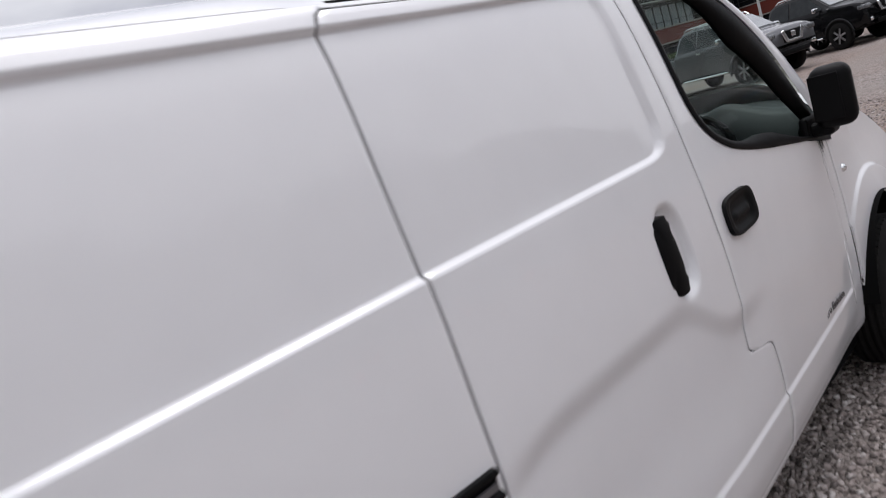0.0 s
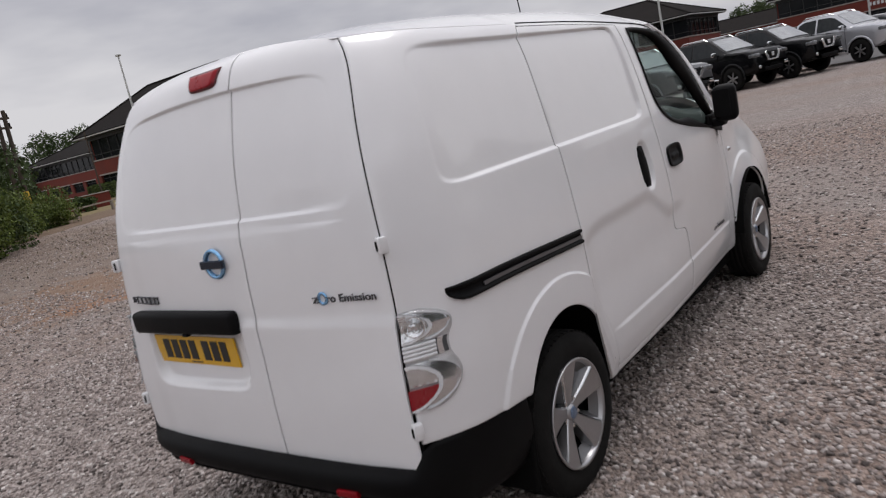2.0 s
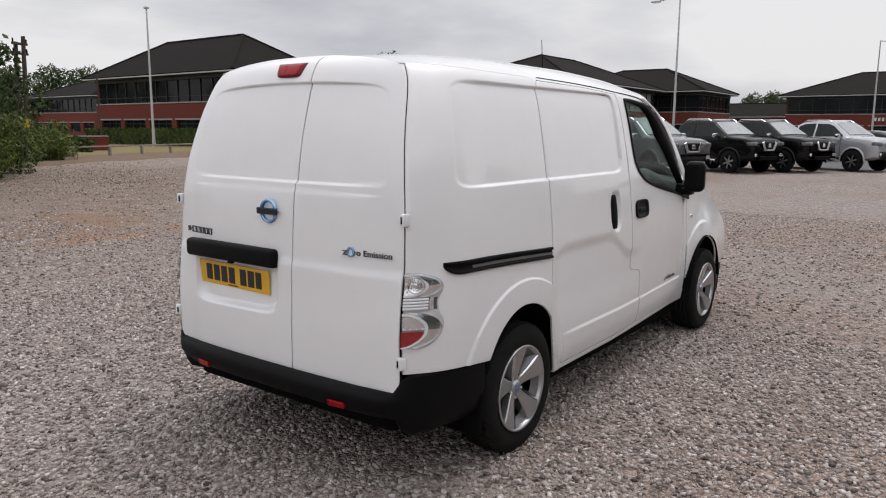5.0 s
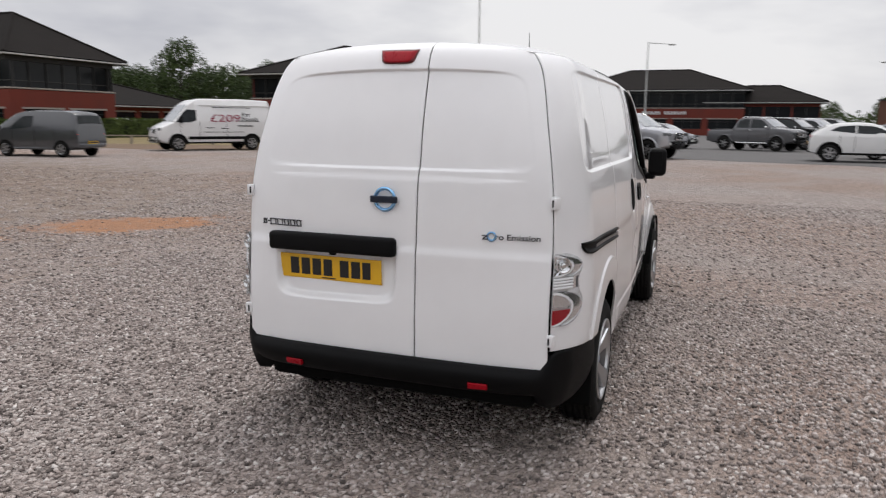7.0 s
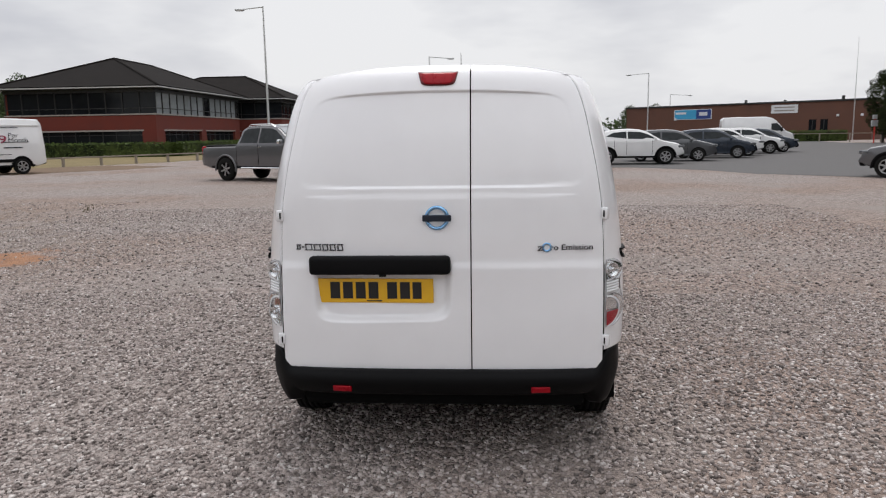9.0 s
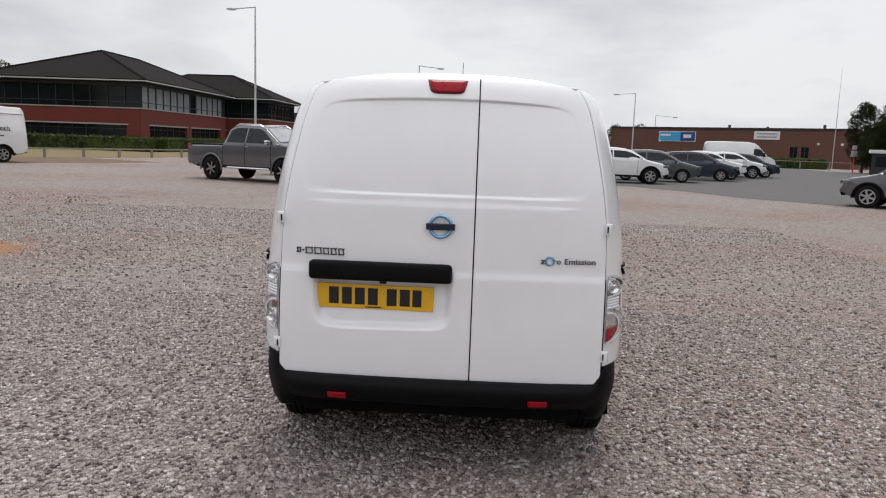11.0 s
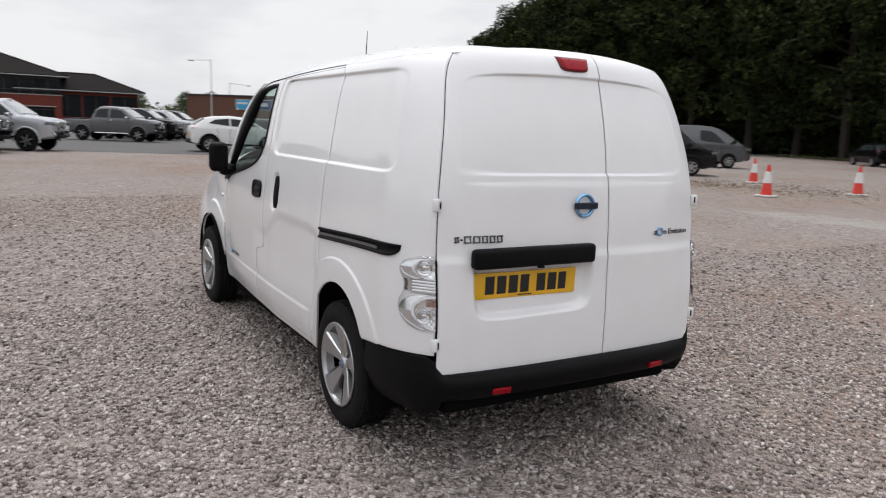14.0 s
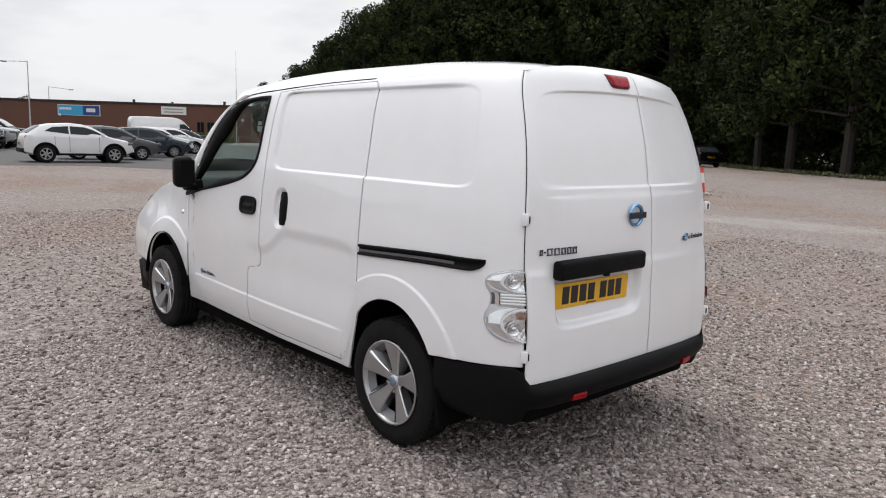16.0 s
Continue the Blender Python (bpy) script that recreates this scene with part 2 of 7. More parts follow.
def letters(text, size, material, name, parent, m, label="", extrude=0.0012, width=None):
    """Words in the built-in font as a mesh; m places it, reading along x with y up."""
    cu = bpy.data.curves.new(name, "FONT")
    cu.body, cu.size, cu.extrude, cu.align_x, cu.align_y = text, size, extrude, "CENTER", "CENTER"
    cu.offset = 0.0005 if size < 0.1 else 0.0
    tmp = bpy.data.objects.new(name, cu)
    me = bpy.data.meshes.new_from_object(tmp)
    bpy.data.objects.remove(tmp)
    if width:
        xs = [v.co.x for v in me.vertices]
        me.transform(Matrix.Diagonal((width / (max(xs) - min(xs)), 1, 1, 1)))
    me.transform(m)
    me.materials.clear()
    me.materials.append(material)
    ob = new(name, me)
    ob.parent = parent
    if label:
        ob["label"] = label
    return ob

# ---- ground ----
def stone_ramp(n):
    """The mix of stones: dark, brown, pinkish, grey and a few pale ones."""
    r = n.new("ShaderNodeValToRGB")
    e = r.color_ramp.elements
    tones = ((0.0, (0.085, 0.073, 0.068)), (0.18, (0.205, 0.174, 0.162)), (0.46, (0.335, 0.284, 0.263)), (0.72, (0.415, 0.363, 0.341)), (0.92, (0.47, 0.42, 0.398)), (1.0, (0.60, 0.56, 0.54)))
    e[0].position, e[0].color = 0.0, (*tones[0][1], 1)
    e[1].position, e[1].color = 1.0, (*tones[-1][1], 1)
    for p, c in tones[1:-1]:
        k = e.new(p)
        k.color = (*c, 1)
    return r


def ground_material():
    m = bpy.data.materials.new("gravel_bed")
    m.use_nodes = True
    n, l = m.node_tree.nodes, m.node_tree.links
    b = n["Principled BSDF"]
    b.inputs["Roughness"].default_value, b.inputs["Specular IOR Level"].default_value = 0.9, 0.2
    tc = n.new("ShaderNodeTexCoord")
    warp = n.new("ShaderNodeTexNoise")
    warp.inputs["Scale"].default_value = 18
    add = n.new("ShaderNodeVectorMath")
    add.operation = "MULTIPLY_ADD"
    add.inputs[1].default_value = (0.03, 0.03, 0.03)
    l.new(tc.outputs["Object"], warp.inputs["Vector"])
    l.new(warp.outputs["Color"], add.inputs[0])
    l.new(tc.outputs["Object"], add.inputs[2])
    cols, dist = [], []
    for sc in (26, 62):
        v = n.new("ShaderNodeTexVoronoi")
        v.inputs["Scale"].default_value = sc
        l.new(add.outputs["Vector"], v.inputs["Vector"])
        sep, ramp = n.new("ShaderNodeSeparateColor"), stone_ramp(n)
        l.new(v.outputs["Color"], sep.inputs["Color"])
        l.new(sep.outputs["Red"], ramp.inputs["Fac"])
        cols.append(ramp.outputs["Color"])
        dist.append(v.outputs["Distance"])

    def mixed(a, b_, fac, blend="MIX"):
        x = n.new("ShaderNodeMix")
        x.data_type, x.blend_type = "RGBA", blend
        for key, src in (("A", a), ("B", b_), ("Factor", fac)):
            if isinstance(src, (tuple, float)):
                x.inputs[key].default_value = src
            else:
                l.new(src, x.inputs[key])
        return x.outputs["Result"]

    def noise_fac(scale, lo, hi, detail=4.0):
        t, r = n.new("ShaderNodeTexNoise"), n.new("ShaderNodeMapRange")
        t.inputs["Scale"].default_value, t.inputs["Detail"].default_value = scale, detail
        l.new(tc.outputs["Object"], t.inputs["Vector"])
        r.inputs["From Min"].default_value, r.inputs["From Max"].default_value = lo, hi
        l.new(t.outputs["Fac"], r.inputs["Value"])
        return r.outputs["Result"]

    col = mixed(cols[0], cols[1], 0.5)
    # wheel tracks and damp areas: broad browner and greyer drifts
    col = mixed(col, mixed(col, (0.93, 0.83, 0.765, 1.0), 1.0, "MULTIPLY"), noise_fac(0.16, 0.42, 0.62))
    col = mixed(col, (0.33, 0.288, 0.265, 1.0), noise_fac(0.5, 0.50, 0.72))
    # orange sand showing through in places
    for cx, cy, rx, ry, turn, most, tone_a, tone_b in ((8.0, 17.0, 13.5, 8.5, 62, 0.75, (0.205, 0.150, 0.115, 1.0), (0.29, 0.23, 0.19, 1.0)), (3.6, 8.9, 2.6, 1.3, 55, 0.75, (0.27, 0.165, 0.105, 1.0), (0.30, 0.21, 0.155, 1.0)), (4.4, -11.6, 3.6, 1.1, 15, 0.5, (0.50, 0.475, 0.455, 1.0), (0.42, 0.38, 0.355, 1.0)), (2.6, -8.0, 2.4, 0.5, 25, 0.4, (0.29, 0.215, 0.165, 1.0), (0.33, 0.26, 0.21, 1.0)), (5.2, 6.5, 1.5, 0.95, -45, 0.95, (0.44, 0.225, 0.125, 1.0), (0.33, 0.185, 0.115, 1.0)), (3.1, 7.3, 0.8, 0.5, -30, 0.7, (0.40, 0.21, 0.12, 1.0), (0.32, 0.19, 0.12, 1.0)), (12.0, -16.5, 4.5, 2.6, 10, 0.3, (0.22, 0.185, 0.13, 1.0), (0.33, 0.28, 0.24, 1.0))):
        mp = n.new("ShaderNodeMapping")
        mp.vector_type = "TEXTURE"
        mp.inputs["Location"].default_value, mp.inputs["Rotation"].default_value, mp.inputs["Scale"].default_value = (cx, cy, 0), (0, 0, radians(turn)), (rx, ry, 1)
        l.new(tc.outputs["Object"], mp.inputs["Vector"])
        ln = n.new("ShaderNodeVectorMath")
        ln.operation = "LENGTH"
        l.new(mp.outputs["Vector"], ln.inputs[0])
        nz = n.new("ShaderNodeTexNoise")
        nz.inputs["Scale"].default_value, nz.inputs["Detail"].default_value = 2.4, 6
        l.new(tc.outputs["Object"], nz.inputs["Vector"])
        sm = n.new("ShaderNodeMath")
        sm.operation = "MULTIPLY_ADD"
        sm.inputs[1].default_value = 1.5
        l.new(nz.outputs["Fac"], sm.inputs[0])
        l.new(ln.outputs["Value"], sm.inputs[2])
        r = n.new("ShaderNodeMapRange")
        r.inputs["From Min"].default_value, r.inputs["From Max"].default_value = 1.75, 1.35
        r.inputs["To Max"].default_value = most
        l.new(sm.outputs[0], r.inputs["Value"])
        col = mixed(col, mixed(tone_a, tone_b, noise_fac(6 if rx < 2 else 1.6, 0.35, 0.65)), r.outputs["Result"])
    l.new(col, b.inputs["Base Color"])
    bp = n.new("ShaderNodeBump")
    bp.inputs["Strength"].default_value, bp.inputs["Distance"].default_value = 1.0, 0.022
    bp.invert = True
    mx = n.new("ShaderNodeMath")
    mx.operation = "ADD"
    l.new(dist[0], mx.inputs[0])
    l.new(dist[1], mx.inputs[1])
    l.new(mx.outputs[0], bp.inputs["Height"])
    l.new(bp.outputs["Normal"], b.inputs["Normal"])
    return m


def stone_material():
    m = bpy.data.materials.new("gravel_stone")
    m.use_nodes = True
    n, l = m.node_tree.nodes, m.node_tree.links
    b = n["Principled BSDF"]
    b.inputs["Roughness"].default_value, b.inputs["Specular IOR Level"].default_value = 0.88, 0.22
    g, ramp, nz = n.new("ShaderNodeNewGeometry"), stone_ramp(n), n.new("ShaderNodeTexNoise")
    nz.inputs["Scale"].default_value = 70
    tc = n.new("ShaderNodeTexCoord")
    l.new(tc.outputs["Object"], nz.inputs["Vector"])
    ad = n.new("ShaderNodeMath")
    ad.operation = "MULTIPLY_ADD"
    ad.inputs[1].default_value = 0.35
    sb = n.new("ShaderNodeMath")
    sb.operation = "SUBTRACT"
    sb.inputs[1].default_value = 0.175
    l.new(nz.outputs["Fac"], ad.inputs[0])
    l.new(g.outputs["Random Per Island"], ad.inputs[2])
    l.new(ad.outputs[0], sb.inputs[0])
    l.new(sb.outputs[0], ramp.inputs["Fac"])
    l.new(ramp.outputs["Color"], b.inputs["Base Color"])
    return m


GRAVEL = ground_material()
STONE = stone_material()
ASPHALT = mat("asphalt", (0.112, 0.107, 0.106), (0.082, 0.079, 0.079), rough=0.85, scale=0.5, fine=60, bump=0.3, depth=0.006, spec=0.3)
DRY_GRASS = mat("dry_grass", (0.235, 0.185, 0.105), (0.15, 0.125, 0.065), rough=0.95, scale=0.7, fine=6, bump=0.6, depth=0.05, spec=0.1)


def sheet(name, pts, z, material, label, category, rag=0.0, seed=1):
    """A flat area with an uneven outline, laid over the ground."""
    rng = random.Random(seed)
    out = []
    for (x1, y1), (x2, y2) in zip(pts, pts[1:] + pts[:1]):
        n = max(1, int(math.hypot(x2 - x1, y2 - y1) / 0.8)) if rag else 1
        n = min(n, 60)
        for i in range(n):
            t = i / n
            out.append((x1 + (x2 - x1) * t + rng.uniform(-rag, rag), y1 + (y2 - y1) * t + rng.uniform(-rag, rag), z))
    return tagged(mesh_object(name, out, [list(range(len(out)))], material), label, category, kind="structure")


n = 41
gx = np.sign(np.linspace(-1, 1, n)) * np.abs(np.linspace(-1, 1, n)) ** 3 * 1500
G = np.stack(np.meshgrid(gx, gx), -1)
ground = mesh_object("ground", np.concatenate([G.reshape(-1, 2), np.zeros((n * n, 1))], 1), grid_faces(n, n), GRAVEL)
tagged(ground, "grey and pinkish crushed-stone gravel yard", "ground", kind="structure")
sheet("asphalt_yard", [(36.5, 8.0), (31.4, 2.6), (29.9, -0.2), (28.8, -3.2), (28.0, -6.0), (25.5, -8.0), (22.5, -9.1), (20.3, -11.4), (18.6, -13.4), (19.2, -14.8), (22.0, -19.0), (29.0, -27.0), (39, -40), (46, -51), (62, -42), (76, -36), (92, -39), (112, -22), (103, 24), (60, 24)], 0.006, ASPHALT, "dark worn asphalt of the vehicle park", "asphalt", 0.12)
EARTH = mat("bare_earth", (0.20, 0.145, 0.105), (0.125, 0.09, 0.064), rough=0.95, scale=0.9, fine=12, bump=0.6, depth=0.03, spec=0.1)
sheet("earth_strip", [(9.0, 25.0), (15.5, 29.4), (23.5, 31.6), (26.0, 29.6), (28.0, 20.6), (35.5, 16.6), (38.5, 22.4), (34.4, 25.8), (31.8, 36.2), (24.6, 39.8), (12.0, 34.2), (8.0, 29.0)], 0.0025, EARTH, "bare brown earth along the verge", "soil", 0.35, 7)
sheet("grass_verge", [(12.5, 34.0), (24.5, 39.6), (31.5, 36.0), (34.0, 25.5), (42, 20.5), (60, 17.5), (110, 17), (110, 85), (12, 85)], 0.005, DRY_GRASS, "dry yellowed grass verge before the offices", "grass", 0.25, 2)


def stones(name, count, x0, x1, y0, y1, size, seed):
    """Loose crushed stones, half sunk in the bed, as one mesh."""
    rng = np.random.default_rng(seed)
    x, y = rng.uniform(x0, x1, count), rng.uniform(y0, y1, count)
    # few stones lie on the bare sand
    u, v = ((x - 5.2) - (y - 6.5)) * 0.707, ((x - 5.2) + (y - 6.5)) * 0.707
    bare = ((u / 1.25) ** 2 + (v / 0.75) ** 2 < rng.uniform(0.75, 1.2, count)) & (rng.uniform(0, 1, count) < 0.93)
    x, y = x[~bare], y[~bare]
    count = len(x)
    # a chipped block: eight corners, twelve faces
    base = np.array([(sx, sy, sz) for sx in (-0.72, 0.72) for sy in (-0.72, 0.72) for sz in (-0.72, 0.72)])
    tri = np.array([(0, 1, 3), (0, 3, 2), (4, 6, 7), (4, 7, 5), (0, 4, 5), (0, 5, 1), (2, 3, 7), (2, 7, 6), (0, 2, 6), (0, 6, 4), (1, 5, 7), (1, 7, 3)])
    k = len(base)
    r = size * rng.uniform(0.45, 1.0, count) ** 1.5
    jag = base[None] * rng.uniform(0.45, 1.30, (count, k, 3))
    jag = jag * np.stack([np.ones(count), rng.uniform(0.55, 0.95, count), rng.uniform(0.40, 0.75, count)], -1)[:, None]
    a, b = rng.uniform(0, 2 * np.pi, count), rng.uniform(-0.5, 0.5, count)
    X = jag[:, :, 0] * np.cos(b)[:, None] - jag[:, :, 2] * np.sin(b)[:, None]
    Zz = jag[:, :, 0] * np.sin(b)[:, None] + jag[:, :, 2] * np.cos(b)[:, None]
    Xr = X * np.cos(a)[:, None] - jag[:, :, 1] * np.sin(a)[:, None]
    Yr = X * np.sin(a)[:, None] + jag[:, :, 1] * np.cos(a)[:, None]
    P = np.stack([Xr * r[:, None] + x[:, None], Yr * r[:, None] + y[:, None], Zz * r[:, None] + 0.18 * r[:, None]], -1).reshape(-1, 3)
    F = (tri[None] + (np.arange(count) * k)[:, None, None]).reshape(-1, 3)
    me = bpy.data.meshes.new(name)
    me.vertices.add(len(P))
    me.vertices.foreach_set("co", P.ravel().astype(np.float32))
    me.loops.add(F.size)
    me.loops.foreach_set("vertex_index", F.ravel().astype(np.int32))
    me.polygons.add(len(F))
    me.polygons.foreach_set("loop_start", np.arange(0, F.size, 3, dtype=np.int32))
    me.materials.append(STONE)
    me.update(calc_edges=True)
    return tagged(new(name, me), "loose grey and pinkish crushed stones", "gravel", kind="stuff")


stones("gravel_stones", 95000, -2.6, 3.6, -3.6, 4.4, 0.0185, 5)
stones("gravel_stones", 36000, 3.6, 12.0, -6.0, 8.0, 0.023, 6)
stones("gravel_stones", 14000, -2.6, 3.6, 4.4, 10.0, 0.023, 7)
stones("gravel_stones", 9000, 0.5, 14.0, 8.0, 22.0, 0.030, 9)
stones("gravel_stones", 14000, -2.6, 3.6, -9.0, -3.6, 0.023, 8)

# ---- the white electric van: x runs from its rear doors to its nose, y to its left ----
V_SIDE = curve((0.15, 0.76), (0.24, 0.795), (0.30, 0.815), (0.45, 0.834), (0.6, 0.843), (0.75, 0.846), (0.93, 0.839), (1.1, 0.823), (1.26, 0.801), (1.45, 0.768), (1.6, 0.735), (1.66, 0.717), (1.72, 0.690), (1.76, 0.655), (1.80, 0.60))
V_REAR_X = curve((0.3, -0.02), (0.45, -0.006), (0.65, -0.008), (0.94, 0.015), (1.15, 0.028), (1.32, 0.050), (1.5, 0.095), (1.65, 0.15), (1.76, 0.20), (1.80, 0.24))
V_REAR_Y = curve((0.3, 0.722), (0.94, 0.722), (1.15, 0.715), (1.3, 0.698), (1.47, 0.668), (1.6, 0.643), (1.69, 0.616), (1.74, 0.585), (1.78, 0.54), (1.80, 0.50))
V_REAR_C = curve((0.3, -0.034), (0.6, -0.035), (0.81, -0.028), (0.94, -0.026), (1.14, -0.014), (1.27, 0.0), (1.45, 0.03), (1.6, 0.07), (1.70, 0.102), (1.77, 0.140), (1.80, 0.185), (1.82, 0.25))
V_GUTTER = curve((0.0, 1.752), (0.25, 1.748), (1.0, 1.737), (1.45, 1.728), (2.0, 1.704), (2.35, 1.685), (2.55, 1.635), (2.72, 1.53), (2.86, 1.40), (2.98, 1.24), (3.12, 1.090), (3.4, 1.09), (3.7, 1.035), (4.0, 0.92), (4.3, 0.74))
V_ROOF_C = curve((0.15, 1.772), (0.35, 1.814), (0.6, 1.840), (1.1, 1.860), (1.7, 1.860), (2.2, 1.846), (2.6, 1.816), (2.9, 1.772), (3.05, 1.738))
S_GAP = curve((0.2, 1.17), (0.313, 1.160), (0.40, 1.135), (0.513, 1.088), (0.62, 1.026), (0.72, 0.998), (0.958, 0.997), (1.25, 1.008), (1.34, 1.010), (1.6, 1.026), (1.69, 1.034), (1.715, 1.048), (1.735, 1.080))
F_GAP = curve((0.2, 2.185), (0.30, 2.178), (0.60, 2.150), (0.640, 2.138), (0.655, 2.110), (0.668, 2.02), (0.69, 1.993), (1.0, 1.990), (1.3, 1.985), (1.6, 1.975), (1.72, 1.968))
D_FRONT = curve((0.2, 3.14), (0.293, 3.136), (0.5, 3.116), (0.712, 3.100), (1.05, 3.108), (1.09, 3.10), (1.25, 2.965), (1.42, 2.835), (1.54, 2.70), (1.635, 2.54), (1.68, 2.36), (1.70, 2.15))
WHEEL_X, WHEEL_Z, ARCH_A, ARCH_B = (0.73, 3.455), 0.302, 0.332, 0.385


def v_taper(x, z=1.2):
    """How much the flank draws in towards the nose; the front arches stand out again."""
    x, z = np.asarray(x, float), np.asarray(z, float)
    return 0.064 * np.clip((x - 1.80) / 1.4, 0, 1.2) ** 1.15 * (1 - ss(2.95, 3.60, x) * ss(1.0, 0.55, z))


def soft_inside(*dists, k=28.0):
    """How far inside several edges a point lies, with rounded corners."""
    return -np.log(sum(np.exp(-k * np.clip(d, -1, 2)) for d in dists)) / k


def v_half(x, z):
    """The van's half width, with its recessed panel, creases and arch flares."""
    x, z = np.asarray(x, float), np.asarray(z, float)
    base = V_SIDE(z)
    xr = V_REAR_X(z)
    base = base - (base - V_REAR_Y(z)) * np.clip((0.30 - (x - xr)) / 0.30, 0, 1.15) ** 2.3
    base = base - 0.14 * np.clip((x - 3.05) / 1.4, 0, 1) ** 2.1 - v_taper(x, z)
    rear_end = x - (0.240 + 0.17 * (z - 1.28))
    rec = soft_inside(0.55 * rear_end, 1.895 - 0.20 * np.clip(1.34 - z, 0, 1) - x, z - 1.254, 1.696 - z, k=42.0)
    base = base - 0.013 * ss(0.0, 0.011, rec) * (0.22 + 0.78 * ss(0.0, 0.26, rear_end))
    shoulder = 0.925 - 0.13 * ss(1.66, 1.95, x) - 0.03 * ss(1.2, 0.95, x)
    low = ss(0.02, -0.05, z - shoulder) * ss(0.46, 0.72, z) * ss(0.95, 1.1, x) * ss(2.25, 1.9, x)
    base = base - 0.014 * low
    base = base + 0.007 * ss(0.480, 0.462, z) * ss(1.1, 1.25, x) * ss(3.12, 2.95, x) * ss(0.30, 0.40, z)
    # the dish behind the sliding door's grip
    base = base - 0.022 * ss(1.0, 0.72, (np.abs((x - 1.758) / 0.074) ** 2.6 + np.abs((z - 1.043) / 0.118) ** 2.6) ** (1 / 2.6))
    for wx in WHEEL_X:
        r = np.hypot(x - wx, (z - 0.315))
        own = ss(0.006, -0.006, x - S_GAP(z)) if wx < 2 else ss(-0.006, 0.006, x - D_FRONT(z))
        base = base + 0.009 * ss(0.509, 0.501, r) * ss(0.30, 0.36, z) * own
    return base


def v_rear(y, z):
    """The rear doors' surface, with the blanked windows and the plate's recess."""
    y, z = np.asarray(y, float), np.asarray(z, float)
    xc = V_REAR_C(z)
    x = xc + (V_REAR_X(z) - xc) * np.clip(np.abs(y) / V_REAR_Y(z), 0, 1.1) ** 2.4
    side_end = 0.648 - 0.21 * (z - 1.28) - np.abs(y)
    rec = soft_inside(0.55 * side_end, z - 1.264, 1.690 - 0.022 * (y / 0.55) ** 2 - z, k=42.0)
    x = x + 0.013 * ss(0, 0.011, rec) * (0.14 + 0.86 * ss(0.0, 0.26, side_end))
    x = x - 0.004 * ss(1.238, 1.226, z) * ss(0.62, 0.5, np.abs(y))
    x = x - 0.008 * ss(0.955, 0.905, z)
    pl = soft_inside(0.565 - y, y + 0.055, z - 0.672 - 0.004 * np.cos(y * 6), k=30.0)
    x = x + 0.033 * ss(0, 0.032, pl) * ss(0.95, 0.92, z)
    return x


def arch_floor(x, floor):
    """The lower edge of the side: the sill, or the wheel opening over an axle."""
    x = np.asarray(x, float)
    z = np.array(floor(x) if callable(floor) else floor + 0 * x, float)
    for wx in WHEEL_X:
        t = 1 - ((x - wx) / np.where((x > wx) & (wx < 2), ARCH_A + 0.030, ARCH_A)) ** 2
        z = np.where(t > 0, np.maximum(z, 0.315 + ARCH_B * np.sqrt(np.clip(t, 0, 1))), z)
    return z


def side_sheet(xl, xr, zb, zt, us, nv, gap=0.0042):
    us = np.asarray(us)[None, :]
    zn = np.linspace(0.3, 1.7, nv)
    if nv > 40:
        zn = np.unique(np.concatenate([zn, np.arange(1.238, 1.29, 0.004), np.arange(1.64, 1.69, 0.004), np.arange(0.445, 0.495, 0.004)]).round(4))
        zn = zn[np.concatenate([[True], np.diff(zn) > 0.0015])]
        zn[0], zn[-1] = 0.3, 1.7
    zn = zn[:, None]
    X = 1.5 + 0 * us * zn
    Z = zn + 0 * us
    for _ in range(14):
        lo, hi = xl(Z) + gap, xr(Z) - gap
        X = lo + (hi - lo) * us
        a, b = zb(X) + gap, zt(X) - gap
        if nv > 40:
            c = np.minimum(np.maximum(1.0, a + 0.02), b - 0.005)
            c = np.where(b > 1.2, c, (a + b) / 2)
            n2 = np.where(zn > 1.0, c + (zn - 1.0) / 0.7 * (b - c), a + (zn - 0.3) / 0.7 * (c - a))
            # above 1 m the rows keep their height, so that creases run along them
            top = np.where(b > 1.6, ss(1.62, 1.70, zn), 1.0)
            n2 = np.where((zn > 1.0) & (b > 1.6), zn * (1 - top) + top * (b - (1.7 - zn)), n2)
        else:
            n2 = a + (b - a) * (zn - 0.3) / 1.4
        Z = 0.5 * Z + 0.5 * n2
    return X, Z


def v_panel(name, side, xl, xr, zb, zt, us, nv, parent, label="", hole=None, lift=0.0, paint=WHITE_PAINT, gap=0.0042):
    X, Z = side_sheet(xl, xr, zb, zt, us, nv, gap)
    Y = v_half(X, Z) + lift
    Y[0] -= 0.002
    Y[-1] -= 0.002
    Y[:, 0] -= 0.002
    Y[:, -1] -= 0.002
    keep = None
    if hole is not None:
        cx, cz = (X[1:, 1:] + X[:-1, :-1]) / 2, (Z[1:, 1:] + Z[:-1, :-1]) / 2
        keep = ~inside(cx, cz, hole)
    return patch(name, np.stack([X, side * Y, Z], -1), side > 0, paint, parent, (0, -side * 0.008, 0), label, keep, at=(-2.1, 0, 0))


def inside(x, z, poly):
    hit = np.zeros(np.shape(x), bool)
    for (x1, z1), (x2, z2) in zip(poly, poly[1:] + poly[:1]):
        c = (z1 > z) != (z2 > z)
        hit ^= c & (x < (x2 - x1) * (z - z1) / (z2 - z1 + 1e-12) + x1)
    return hit


